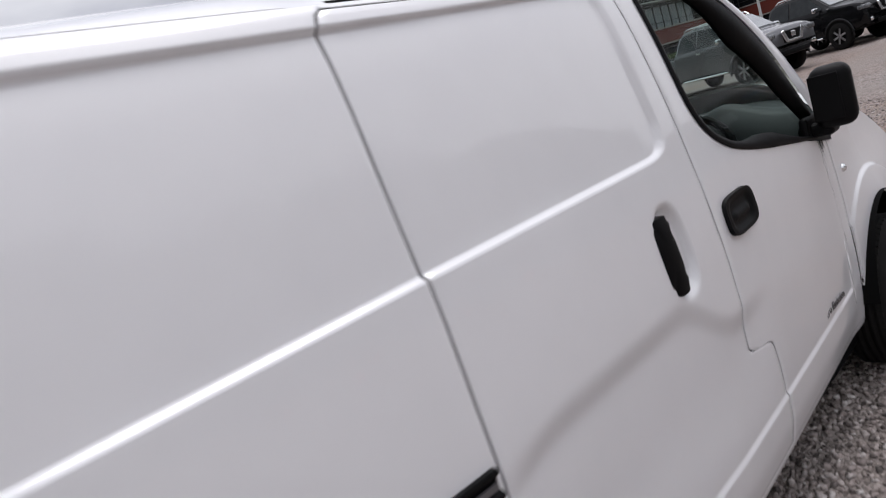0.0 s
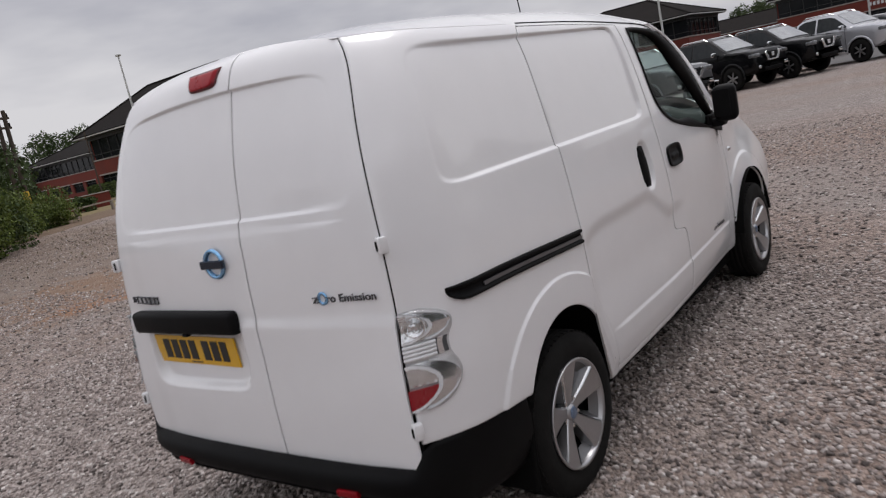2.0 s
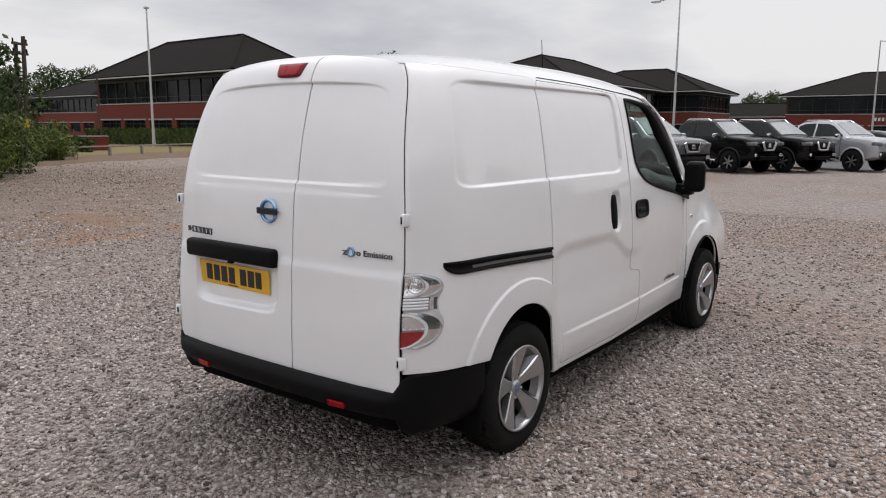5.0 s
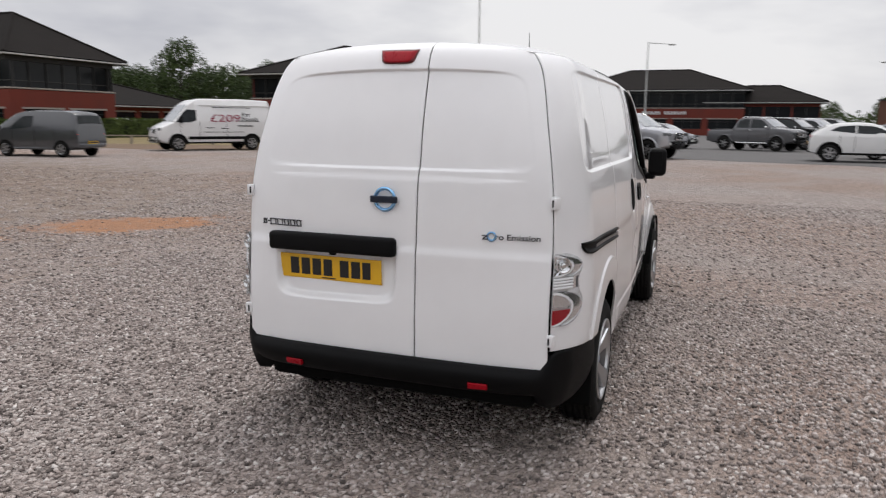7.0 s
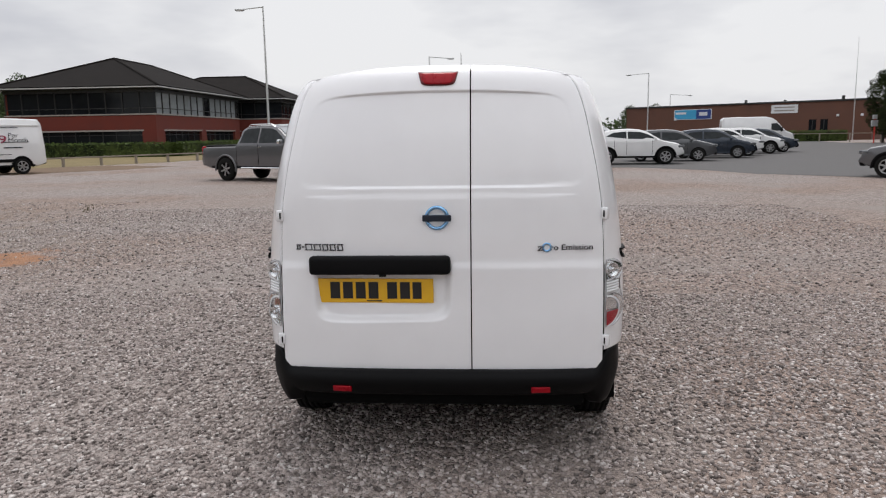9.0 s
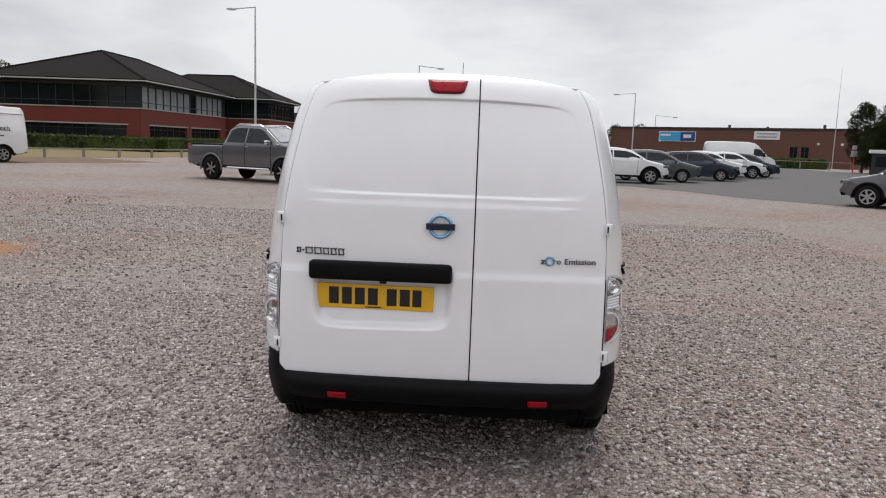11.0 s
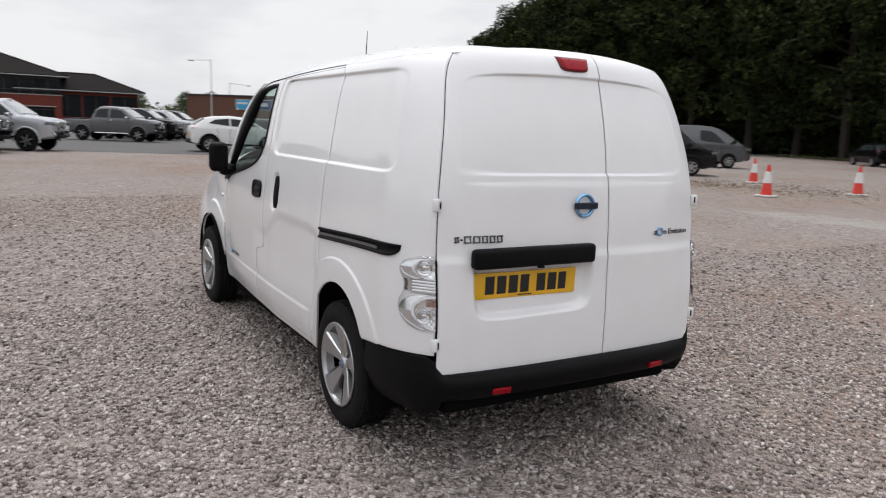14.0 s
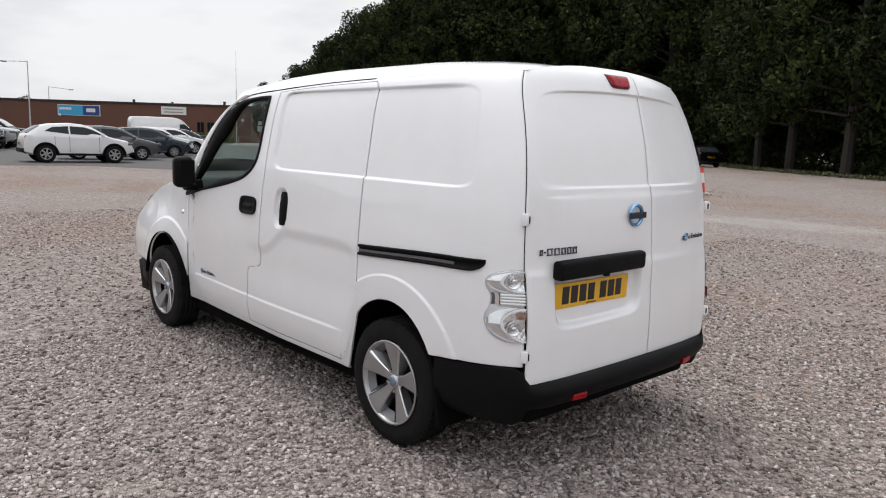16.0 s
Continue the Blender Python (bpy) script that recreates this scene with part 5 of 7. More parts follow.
HATCH = dict(doors=(-0.95, -0.38, 0.85), top=[(-2.10, 0.70), (-2.05, 1.02), (-1.9, 1.12), (-1.45, 1.45), (-1.0, 1.52), (-0.2, 1.55), (0.35, 1.50), (0.65, 1.40), (1.3, 1.02), (1.5, 0.97), (2.0, 0.85), (2.18, 0.70), (2.24, 0.5)], belt=0.98, roof=1.54, zb=0.25, w=0.885, wr=0.66, axles=(-1.33, 1.36), r=0.32,
             windows=[[(-1.35, 1.08), (-1.05, 1.37), (-0.42, 1.43), (-0.42, 1.05)], [(-0.35, 1.05), (-0.35, 1.43), (0.3, 1.40), (0.58, 1.32), (1.15, 1.02)]],
             screen=(0.67, 1.29), back=(-1.93, -1.48), rails=None, grille=(2.20, 0.58, 0.75, 0.2), lamp_z=0.76, tail=(-2.03, 0.95, 0.12, 0.22), skirt=False, bed=None)
MPV = dict(doors=(-1.1, 0.07, 1.25), top=[(-2.38, 0.70), (-2.36, 1.1), (-2.30, 1.45), (-2.18, 1.84), (-2.0, 1.90), (-0.5, 1.93), (0.6, 1.90), (0.95, 1.80), (1.68, 1.19), (1.9, 1.12), (2.3, 1.0), (2.46, 0.82), (2.5, 0.5)], belt=1.13, roof=1.92, zb=0.28, w=0.955, wr=0.74, axles=(-1.45, 1.50), r=0.335,
           windows=[[(-2.12, 1.2), (-2.05, 1.68), (-1.15, 1.73), (-1.15, 1.18)], [(-1.05, 1.18), (-1.05, 1.73), (0.02, 1.73), (0.02, 1.18)], [(0.12, 1.18), (0.12, 1.73), (0.70, 1.70), (0.95, 1.60), (1.45, 1.18)]],
           screen=(0.97, 1.66), back=(-2.33, -2.19), rails=None, grille=(2.46, 0.72, 0.85, 0.2), lamp_z=0.88, tail=(-2.34, 1.12, 0.10, 0.34), skirt=False, bed=None)
SMALL_VAN = dict(doors=(-1.05, -0.1, 1.0), top=[(-2.12, 0.60), (-2.12, 1.0), (-2.07, 1.3), (-1.98, 1.65), (-1.85, 1.77), (-1.4, 1.83), (0.0, 1.84), (0.6, 1.80), (0.95, 1.70), (1.85, 1.12), (2.1, 1.03), (2.3, 0.92), (2.40, 0.5)], belt=1.10, roof=1.83, zb=0.28, w=0.87, wr=0.66, axles=(-1.36, 1.36), r=0.31,
                 windows=[[(0.02, 1.2), (0.02, 1.62), (0.45, 1.62), (0.72, 1.50), (1.15, 1.08), (0.4, 1.14)]],
                 screen=(0.97, 1.80), back=(-2.06, -1.98), rails=None, grille=(2.36, 0.75, 0.7, 0.2), lamp_z=0.85, tail=(-2.10, 0.80, 0.10, 0.30), skirt=False, bed=None)
BIG_VAN = dict(doors=(-0.5, 0.85, 1.75), top=[(-2.85, 0.60), (-2.85, 1.6), (-2.80, 2.30), (-2.68, 2.46), (-1.5, 2.50), (0.6, 2.49), (1.05, 2.40), (1.35, 2.20), (2.05, 1.38), (2.3, 1.28), (2.62, 1.12), (2.74, 0.92), (2.78, 0.5)], belt=1.42, roof=2.49, zb=0.34, w=1.02, wr=0.86, axles=(-1.78, 1.90), r=0.36,
               windows=[[(0.98, 1.45), (0.98, 1.95), (1.42, 1.97), (1.60, 1.82), (1.98, 1.36), (1.3, 1.36)]],
               screen=(1.37, 2.04), back=(-2.84, -2.81), rails=None, grille=(2.72, 0.92, 1.0, 0.3), lamp_z=1.02, tail=(-2.83, 1.15, 0.08, 0.5), skirt=True, bed=None)


def vehicle(name, S, body_paint, x, y, heading, label, category, group, plate=YELLOW_PLATE):
    root = empty(name, pose(x, y, 0, 0, 0, heading), label, category, group)
    top, belt, w, zb = lin(S["top"]), S["belt"], S["w"], S["zb"]
    x0, x1 = S["top"][0][0], S["top"][-1][0]
    kinks = np.array([p[0] for p in S["top"]])
    xs = np.unique(np.concatenate([np.linspace(x0, x1, 46), kinks, kinks[1:-1] - 0.03, kinks[1:-1] + 0.03]).round(4))
    zt = top(xs)
    zt = np.convolve(np.pad(zt, 1, mode="edge"), [0.2, 0.6, 0.2], mode="valid")
    nose = np.clip((xs - (x1 - 0.55)) / 0.55, 0, 1)
    tail = np.clip(((x0 + 0.35) - xs) / 0.35, 0, 1)
    wx = w * (1 - 0.16 * nose**2.2 - 0.07 * tail**2.2)
    up = np.clip((zt - belt) / (S["roof"] - belt), 0, 1)
    wt = wx * 0.95 + (S["wr"] - wx * 0.95) * up
    wt = np.where(up > 0, np.maximum(wt, S["wr"]), wx * 0.93)
    zs = np.minimum(belt, zt - 0.05)
    bot = zb + 0.16 * nose**1.5 + 0.10 * tail

    def half_width(xx, zz):
        """The side's place at the glass: a straight line from belt to roof edge."""
        ww, tt = np.interp(xx, xs, wx) * 0.985, np.interp(xx, xs, wt)
        z1, z2 = np.interp(xx, xs, zs), np.interp(xx, xs, zt) - 0.06
        return ww + (tt - ww) * np.clip((zz - z1) / np.maximum(z2 - z1, 0.05), 0, 1)

    mid = (bot + zs) / 2
    ring = [(0.0 * wx, bot), (wx * 0.86, bot), (wx * 0.965, bot + 0.05), (wx * 0.99, bot + 0.16), (wx, mid), (wx * 1.0, zs - 0.10), (wx * 0.985, zs), (wt, zt - 0.06), (wt - 0.035, zt - 0.018), (wt - 0.11, zt), (wt * 0.4, zt + 0.018), (0 * wx, zt + 0.022)]
    P = [np.stack([xs, yy, zz], -1) for yy, zz in ring] + [np.stack([xs, -yy, zz], -1) for yy, zz in ring[-2:0:-1]] + [np.stack([xs, ring[0][0], ring[0][1]], -1)]
    P = np.array(P)
    k, mlen = P.shape[:2]
    faces = [tuple(f) for f in grid_faces(k, mlen, False)]
    faces.append(tuple(i * mlen for i in range(k - 1)))
    faces.append(tuple(i * mlen + mlen - 1 for i in range(k - 2, -1, -1)))
    body = mesh_object("body", P.reshape(-1, 3), faces, body_paint, root, True)
    body.data.set_sharp_from_angle(angle=radians(32))
    # glass
    for s in (1, -1):
        for poly in S["windows"]:
            c = np.mean(poly, 0)
            v = [(px, s * (float(half_width(px, pz)) + 0.012), pz) for px, pz in poly]
            v2 = [(px, s * (float(half_width(px, pz)) - 0.02), pz) for px, pz in poly]
            nn = len(v)
            f = [tuple(range(nn)), tuple(range(2 * nn - 1, nn - 1, -1))] + [(i, (i + 1) % nn, nn + (i + 1) % nn, nn + i) for i in range(nn)]
            mesh_object("side_window", v + v2, f, CAR_GLASS, root, label="dark tinted glass")
    for nm, span in (("windscreen", S["screen"]), ("rear_window", S["back"])):
        if nm == "rear_window" and S is BIG_VAN:
            continue
        X, U = np.meshgrid(np.linspace(*span, 8), np.linspace(-1, 1, 9), indexing="ij")
        hw = np.interp(X, xs, wt) - 0.10
        Z = np.interp(X, xs, zt) + 0.030 - 0.02 * U**2
        off = 0.012 if nm == "windscreen" else -0.014
        patch(nm, np.stack([X + off, U * hw, Z], -1), False, SCREEN_GLASS if nm == "windscreen" else CAR_GLASS, root, (0, 0, -0.02), "dark reflecting glass")
    # shut lines of the doors
    for dx in S["doors"]:
        for s in (1, -1):
            yy = float(np.interp(dx, xs, wx))
            zlo, zhi = zb + 0.14, float(np.interp(dx, xs, zs)) - 0.02
            part("shut_line", box((dx, s * (yy - 0.004), (zlo + zhi) / 2), (0.014, 0.014, zhi - zlo)), DARK_INNER, body)
    part("lower_trim", box(((x0 + x1) / 2, 0, zb + 0.05), ((x1 - x0) * 0.82, w * 1.99, 0.09), 0.03), BLACK_PLASTIC if S["skirt"] else body_paint, body)
    # wheels; near-black patches stand in for the shaded arches and spoke gaps
    for ax in S["axles"]:
        for s in (1, -1):
            yw = float(np.interp(ax, xs, wx))
            r = S["r"]
            t = np.linspace(0, math.pi, 20)
            rim_pts = [(ax + 1.20 * r * math.cos(a), s * (yw + 0.008), r + 1.22 * r * math.sin(a) - 0.02) for a in t] + [(ax - 1.2 * r, s * (yw + 0.004), zb + 0.02), (ax + 1.2 * r, s * (yw + 0.004), zb + 0.02)]
            mesh_object("wheel_opening", rim_pts, [list(range(len(rim_pts)))], DARK_INNER, root)
            if S["skirt"]:
                o = np.array([[(ax + q * r * math.cos(a), s * (yw + d), r + q * 1.02 * r * math.sin(a) - 0.02) for a in np.linspace(-0.1, math.pi + 0.1, 22)] for q, d in ((1.17, 0.004), (1.18, 0.028), (1.30, 0.026), (1.33, 0.004))])
                patch("arch_trim", o, s > 0, BLACK_PLASTIC if S is not PICKUP else body_paint, root)
            wl_ = empty("wheel", Matrix.Identity(4))
            wl_.parent, wl_.location = root, (ax, s * (yw - 0.075), r)
            v, f = revolve([(r * 0.64, -0.10), (r * 0.9, -0.11), (r, -0.07), (r, 0.07), (r * 0.9, 0.10), (r * 0.64, 0.10), (r * 0.62, 0.07)], 30)
            mesh_object("tyre", v, f, RUBBER, wl_, True)
            v, f = revolve([(0.0, s * 0.05), (r * 0.62, s * 0.055)], 24)
            mesh_object("wheel_disc", v, f, DARK_INNER, wl_)
            v, f = revolve([(r * 0.64, s * 0.06), (r * 0.66, s * 0.100), (r * 0.58, s * 0.100), (r * 0.56, s * 0.06)], 30)
            rim = mesh_object("rim", v, f, BLACK_PLASTIC if S is PICKUP else CAR_RIM, wl_, True)
            bm = bmesh.new()
            for i in range(6):
                a = 2 * math.pi * i / 6 + 0.3
                add_box(bm, (r * 0.32 * math.cos(a), s * 0.088, r * 0.32 * math.sin(a)), (r * 0.56, 0.02, r * (0.13 if S is PICKUP else 0.17)), rot=(0, -math.degrees(a), 0))
            part("spokes", bm, DARK_RIM if S is PICKUP else CAR_RIM, rim)
    # front: lamps, grille, bumper, plate
    gx, gz, gw, gh = S["grille"]
    front = lambda yy, zz: float(np.interp(zz, zt[xs > 0.5][::-1], xs[xs > 0.5][::-1]))
    grille = part("grille", box((gx + 0.005, 0, gz - 0.02), (0.05, gw * (0.66 if S is PICKUP else 0.56), gh * 0.85), 0.03), BLACK_PLASTIC, root, "black grille with a chrome surround", True)
    if S is PICKUP:
        part("grille_bar", box((gx + 0.03, 0, gz - gh * 0.40), (0.03, gw * 0.5, 0.05), 0.01), CHROME, grille)
        part("badge", box((gx + 0.036, 0, gz + 0.02), (0.02, 0.15, 0.13), 0.02), CHROME, grille)
        for dz in (-0.07, 0.07):
            part("grille_slat", box((gx + 0.028, 0, gz + dz), (0.012, gw * 0.40, 0.016), 0.004), BLACK_PLASTIC, grille)
    for s in (1, -1):
        part("grille_bar", box((gx + 0.035, s * gw * (0.30 if S is PICKUP else 0.20), gz), (0.03, 0.10 if S is PICKUP else 0.045, gh * 0.86), 0.008, (s * -26, 0, 0)), CHROME, grille)
        part("headlamp", box((gx - 0.14, s * w * 0.76, S["lamp_z"]), (0.36, 0.30, 0.13 if S is PICKUP else 0.12), 0.045, (0, 0, -s * 30)), HEADLAMP, root, "clear headlamp", True)
        part("fog_lamp", box((gx - 0.035, s * w * 0.69, zb + 0.22), (0.14, 0.24, 0.11), 0.03, (0, 0, -s * 20)), CHROME if S is PICKUP else BLACK_PLASTIC, root, "", True)
        tx, tz, ty, th = S["tail"]
        part("tail_lamp", box((tx + 0.05, s * (w * 0.93 - 0.04), tz), (0.14, ty, th), 0.03), RED_LENS, root, "red tail lamp", True)
        mx = S["screen"][1] - 0.28
        part("door_mirror", box((mx, s * (w + 0.13), belt + 0.06), (0.12, 0.20, 0.15 if S is not BIG_VAN else 0.34), 0.04), CHROME if S is PICKUP else (BLACK_PLASTIC if S in (BIG_VAN, SMALL_VAN) else body_paint), root, "", True)
        part("door_handle", box((-0.02, s * (w + 0.008), belt - 0.10), (0.16, 0.03, 0.03), 0.008), CHROME if S is PICKUP else body_paint, root)
        if S["rails"]:
            a, b = S["rails"]
            bm = rod((a, s * (S["wr"] - 0.02), 1.83), (b, s * (S["wr"] - 0.02), 1.83), 0.018, n=8)
            rod((a, s * (S["wr"] - 0.02), 1.83), (a - 0.12, s * (S["wr"] - 0.02), 1.76), 0.018, n=8, bm=bm)
            rod((b, s * (S["wr"] - 0.02), 1.83), (b + 0.16, s * (S["wr"] - 0.02), 1.74), 0.018, n=8, bm=bm)
            part("roof_rail", bm, CHROME, root)
        if S is PICKUP:
            part("side_step", rod((-0.85, s * 0.96, 0.44), (1.0, s * 0.96, 0.44), 0.035, n=8), CHROME, root)
    bf = part("bumper_front", box((gx - (0.09 if S is PICKUP else 0.05), 0, zb + 0.23), (0.20, w * 1.70, 0.26 if S is PICKUP else 0.16), 0.06), BLACK_PLASTIC if S is BIG_VAN else body_paint, root, "", True)
    part("lower_intake", box((gx - 0.035, 0, zb + 0.12), (0.17, w * (1.05 if S is PICKUP else 1.40), 0.13), 0.04), BLACK_PLASTIC, bf, "", True)
    if S is not PICKUP:
        part("plate_front", box((gx + 0.055, 0, zb + 0.24), (0.012, 0.50, 0.10), 0.003), WHITE_PLATE, bf)
    part("bumper_rear", box((x0 + 0.04, 0, zb + 0.18), (0.18, w * 1.78, 0.20), 0.06), BLACK_PLASTIC if S["skirt"] else body_paint, root, "", True)
    pl = part("number_plate", box((x0 - 0.045, 0, S["tail"][1] - 0.22), (0.012, 0.52, 0.11), 0.003), plate, root, "plate with plain dark bars")
    part("plate_bar", box((x0 - 0.053, 0, S["tail"][1] - 0.22), (0.006, 0.42, 0.07)), BLACK_INK, pl)
    if S["bed"]:
        a, b = S["bed"]
        root.scale.z = 1.05
        part("load_bed", box(((a + b) / 2, 0, 1.155), (b - a, w * 1.66, 0.05), 0.02), BLACK_PLASTIC, root, "black covered load bed")
    return root


ROW_A, ROW_B = "pickups along the gravel's edge", "cars parked on the asphalt"
vehicle("pickup_truck", PICKUP, P_GREY, 22.1, 7.25, -115, "grey double-cab pickup with chrome steps on gravel", "pickup", ROW_A)
vehicle("pickup_truck", PICKUP, P_BLACK, 26.5, 6.08, -113, "black double-cab pickup with chrome rails on gravel", "pickup", ROW_A)
vehicle("pickup_truck", PICKUP, P_BLACK, 28.35, 4.68, -113, "black double-cab pickup with chrome rails on gravel", "pickup", ROW_A)
vehicle("pickup_truck", PICKUP, P_SILVER, 30.7, 2.75, -114, "silver double-cab pickup at the end of its row", "pickup", ROW_A)
ROW_C = "pickups on the asphalt"
vehicle("pickup_truck", PICKUP, P_GREY, 44.1, -3.1, -120, "grey double-cab pickup on the asphalt", "pickup", ROW_C)
vehicle("pickup_truck", PICKUP, P_BLACK, 47.9, -4.85, -118, "black double-cab pickup on the asphalt", "pickup", ROW_C)
vehicle("pickup_truck", PICKUP, P_SILVER, 51.1, -6.45, -118, "silver double-cab pickup on the asphalt", "pickup", ROW_C)
vehicle("pickup_truck", PICKUP, P_BLACK, 54.5, -7.95, -118, "black double-cab pickup on the asphalt", "pickup", ROW_C)
vehicle("hatchback", HATCH, P_TEAL, 45.5, 2.6, -112, "dark slate hatchback on the asphalt", "car", ROW_B)
vehicle("hatchback", HATCH, P_SILVER, 40.5, 5.8, -112, "silver hatchback behind the pickups", "car", ROW_B)
vehicle("crossover", SUV, P_WHITE, 31.6, -6.65, -94, "white crossover with black arch trims on asphalt", "car", ROW_B)
vehicle("hatchback", HATCH, P_TEAL, 34.6, -8.9, -100, "dark slate hatchback beside a white crossover", "car", ROW_B)
vehicle("hatchback", HATCH, P_BLUE, 38.0, -11.9, -104, "dark blue hatchback in the parked row", "car", ROW_B)
vehicle("crossover", SUV, P_WHITE, 41.0, -13.5, -104, "white crossover in the parked row", "car", ROW_B)
vehicle("crossover", SUV, P_WHITE, 44.6, -16.0, -104, "white crossover in the parked row", "car", ROW_B)
vehicle("hatchback", HATCH, P_BLUE, 47.4, -17.8, -104, "dark blue hatchback at the row's end", "car", ROW_B)
vehicle("panel_van", BIG_VAN, P_WHITE, 60.5, -22.0, -100, "white high-roof van far across the asphalt", "van", ROW_B)
vehicle("crossover", SUV, P_GREY, 19.6, -13.4, 53, "grey crossover at the gravel's edge", "car", ROW_B).scale = (0.95, 0.95, 0.95)
tall_van = vehicle("panel_van", BIG_VAN, P_WHITE, 22.65, -20.15, -122, "white high-roof van behind a black people carrier", "van", ROW_B)
vehicle("people_carrier", MPV, P_BLACK, 18.74, -19.45, -126, "black people carrier beside traffic cones", "van", ROW_B)
vehicle("small_van", SMALL_VAN, P_TEAL, 23.7, -27.6, -118, "slate grey small van before the wood", "van", ROW_B).scale = (1.1, 1.1, 1.12)
vehicle("hatchback", HATCH, P_BLACK, 26.0, -48.0, -35, "black car in the shade of the wood", "car", ROW_B)
ROW_D = "vehicles along the verge"
grey_van = vehicle("small_van", SMALL_VAN, P_TEAL, 19.4, 24.1, 96, "dark grey van parked by the verge", "van", ROW_D)
ad_van = vehicle("panel_van", BIG_VAN, P_WHITE, 27.9, 22.9, 147, "white high-roof van with red price lettering", "van", ROW_D)
PURPLE_INK = mat("plum_lettering", (0.30, 0.02, 0.06), rough=0.4)
side_m = lambda x, z: Matrix.Translation((x, 1.045, z)) @ Matrix.Rotation(math.pi, 4, "Z") @ Matrix.Rotation(math.pi / 2, 4, "X")
letters("£209", 0.50, PURPLE_INK, "price_lettering", ad_van, side_m(-0.43, 1.55), "plum red price", width=1.50)
letters("Per", 0.28, GREY_CHROME, "price_lettering", ad_van, side_m(-1.48, 1.74), "dark grey words", width=0.42)
letters("Month", 0.28, GREY_CHROME, "price_lettering", ad_van, side_m(-1.68, 1.52), "dark grey words", width=0.82)
for bx, bz, bw, bh in ((-0.75, 2.08, 1.9, 0.035), (-1.55, 1.44, 1.2, 0.03), (-1.45, 1.20, 0.8, 0.05), (0.35, 1.10, 0.4, 0.03), (-0.4, 1.08, 0.4, 0.03), (-0.35, 0.90, 2.0, 0.02)):
    part("printed_bar", box((bx, 1.035, bz), (bw, 0.01, bh)), GREY_CHROME, ad_van)
for van_ in (ad_van, tall_van):
    part("rub_strip", box((-0.05, 1.02, 0.62), (2.9, 0.05, 0.14), 0.02), BLACK_PLASTIC, van_)
    for zz in (1.05, 2.18):
        part("side_swage", box((-0.95, 0.985 if zz < 2 else 0.915, zz), (3.5, 0.06, 0.03), 0.01), P_WHITE, van_)
tall_van.scale = (1.12, 1.0, 1.09)
grey_van.scale = (0.97, 0.97, 0.97)
vehicle("crossover", SUV, P_WHITE, 51.0, 50.6, -50, "white crossover before the low brick building", "car", ROW_D)

# ---- offices and the long workshop ----
BRICK = mat("red_brick", (0.170, 0.032, 0.020), (0.120, 0.024, 0.016), rough=0.9, scale=0.8, fine=14, bump=0.3, depth=0.01)
BROWN_BRICK = mat("brown_brick", (0.145, 0.066, 0.044), (0.105, 0.05, 0.035), rough=0.9, scale=0.5, fine=12, bump=0.3, depth=0.01)
ROOF_TILE = mat("dark_roof_tile", (0.021, 0.0185, 0.0175), (0.013, 0.0115, 0.011), rough=0.95, spec=0.06, scale=0.6, fine=8, bump=0.5, depth=0.03, stretch=(1, 1, 3))
FASCIA = mat("white_fascia", (0.46, 0.46, 0.45), (0.36, 0.36, 0.35), rough=0.6)
STONE_BAND = mat("stone_band", (0.36, 0.33, 0.30), rough=0.8)
OFFICE_GLASS = mat("dark_office_glass", (0.009, 0.010, 0.012), (0.016, 0.018, 0.020), rough=0.08, rvar=0.03, scale=0.3, fine=2, spec=0.15)
# pale panes: the reflected sky is put into the glass colour
PALE_GLASS = mat("pale_reflection_glass", (0.36, 0.38, 0.39), (0.26, 0.28, 0.29), rough=0.12, rvar=0.03, scale=0.5, fine=3)
FRAME_DARK = mat("dark_window_frame", (0.02, 0.02, 0.02), rough=0.5)


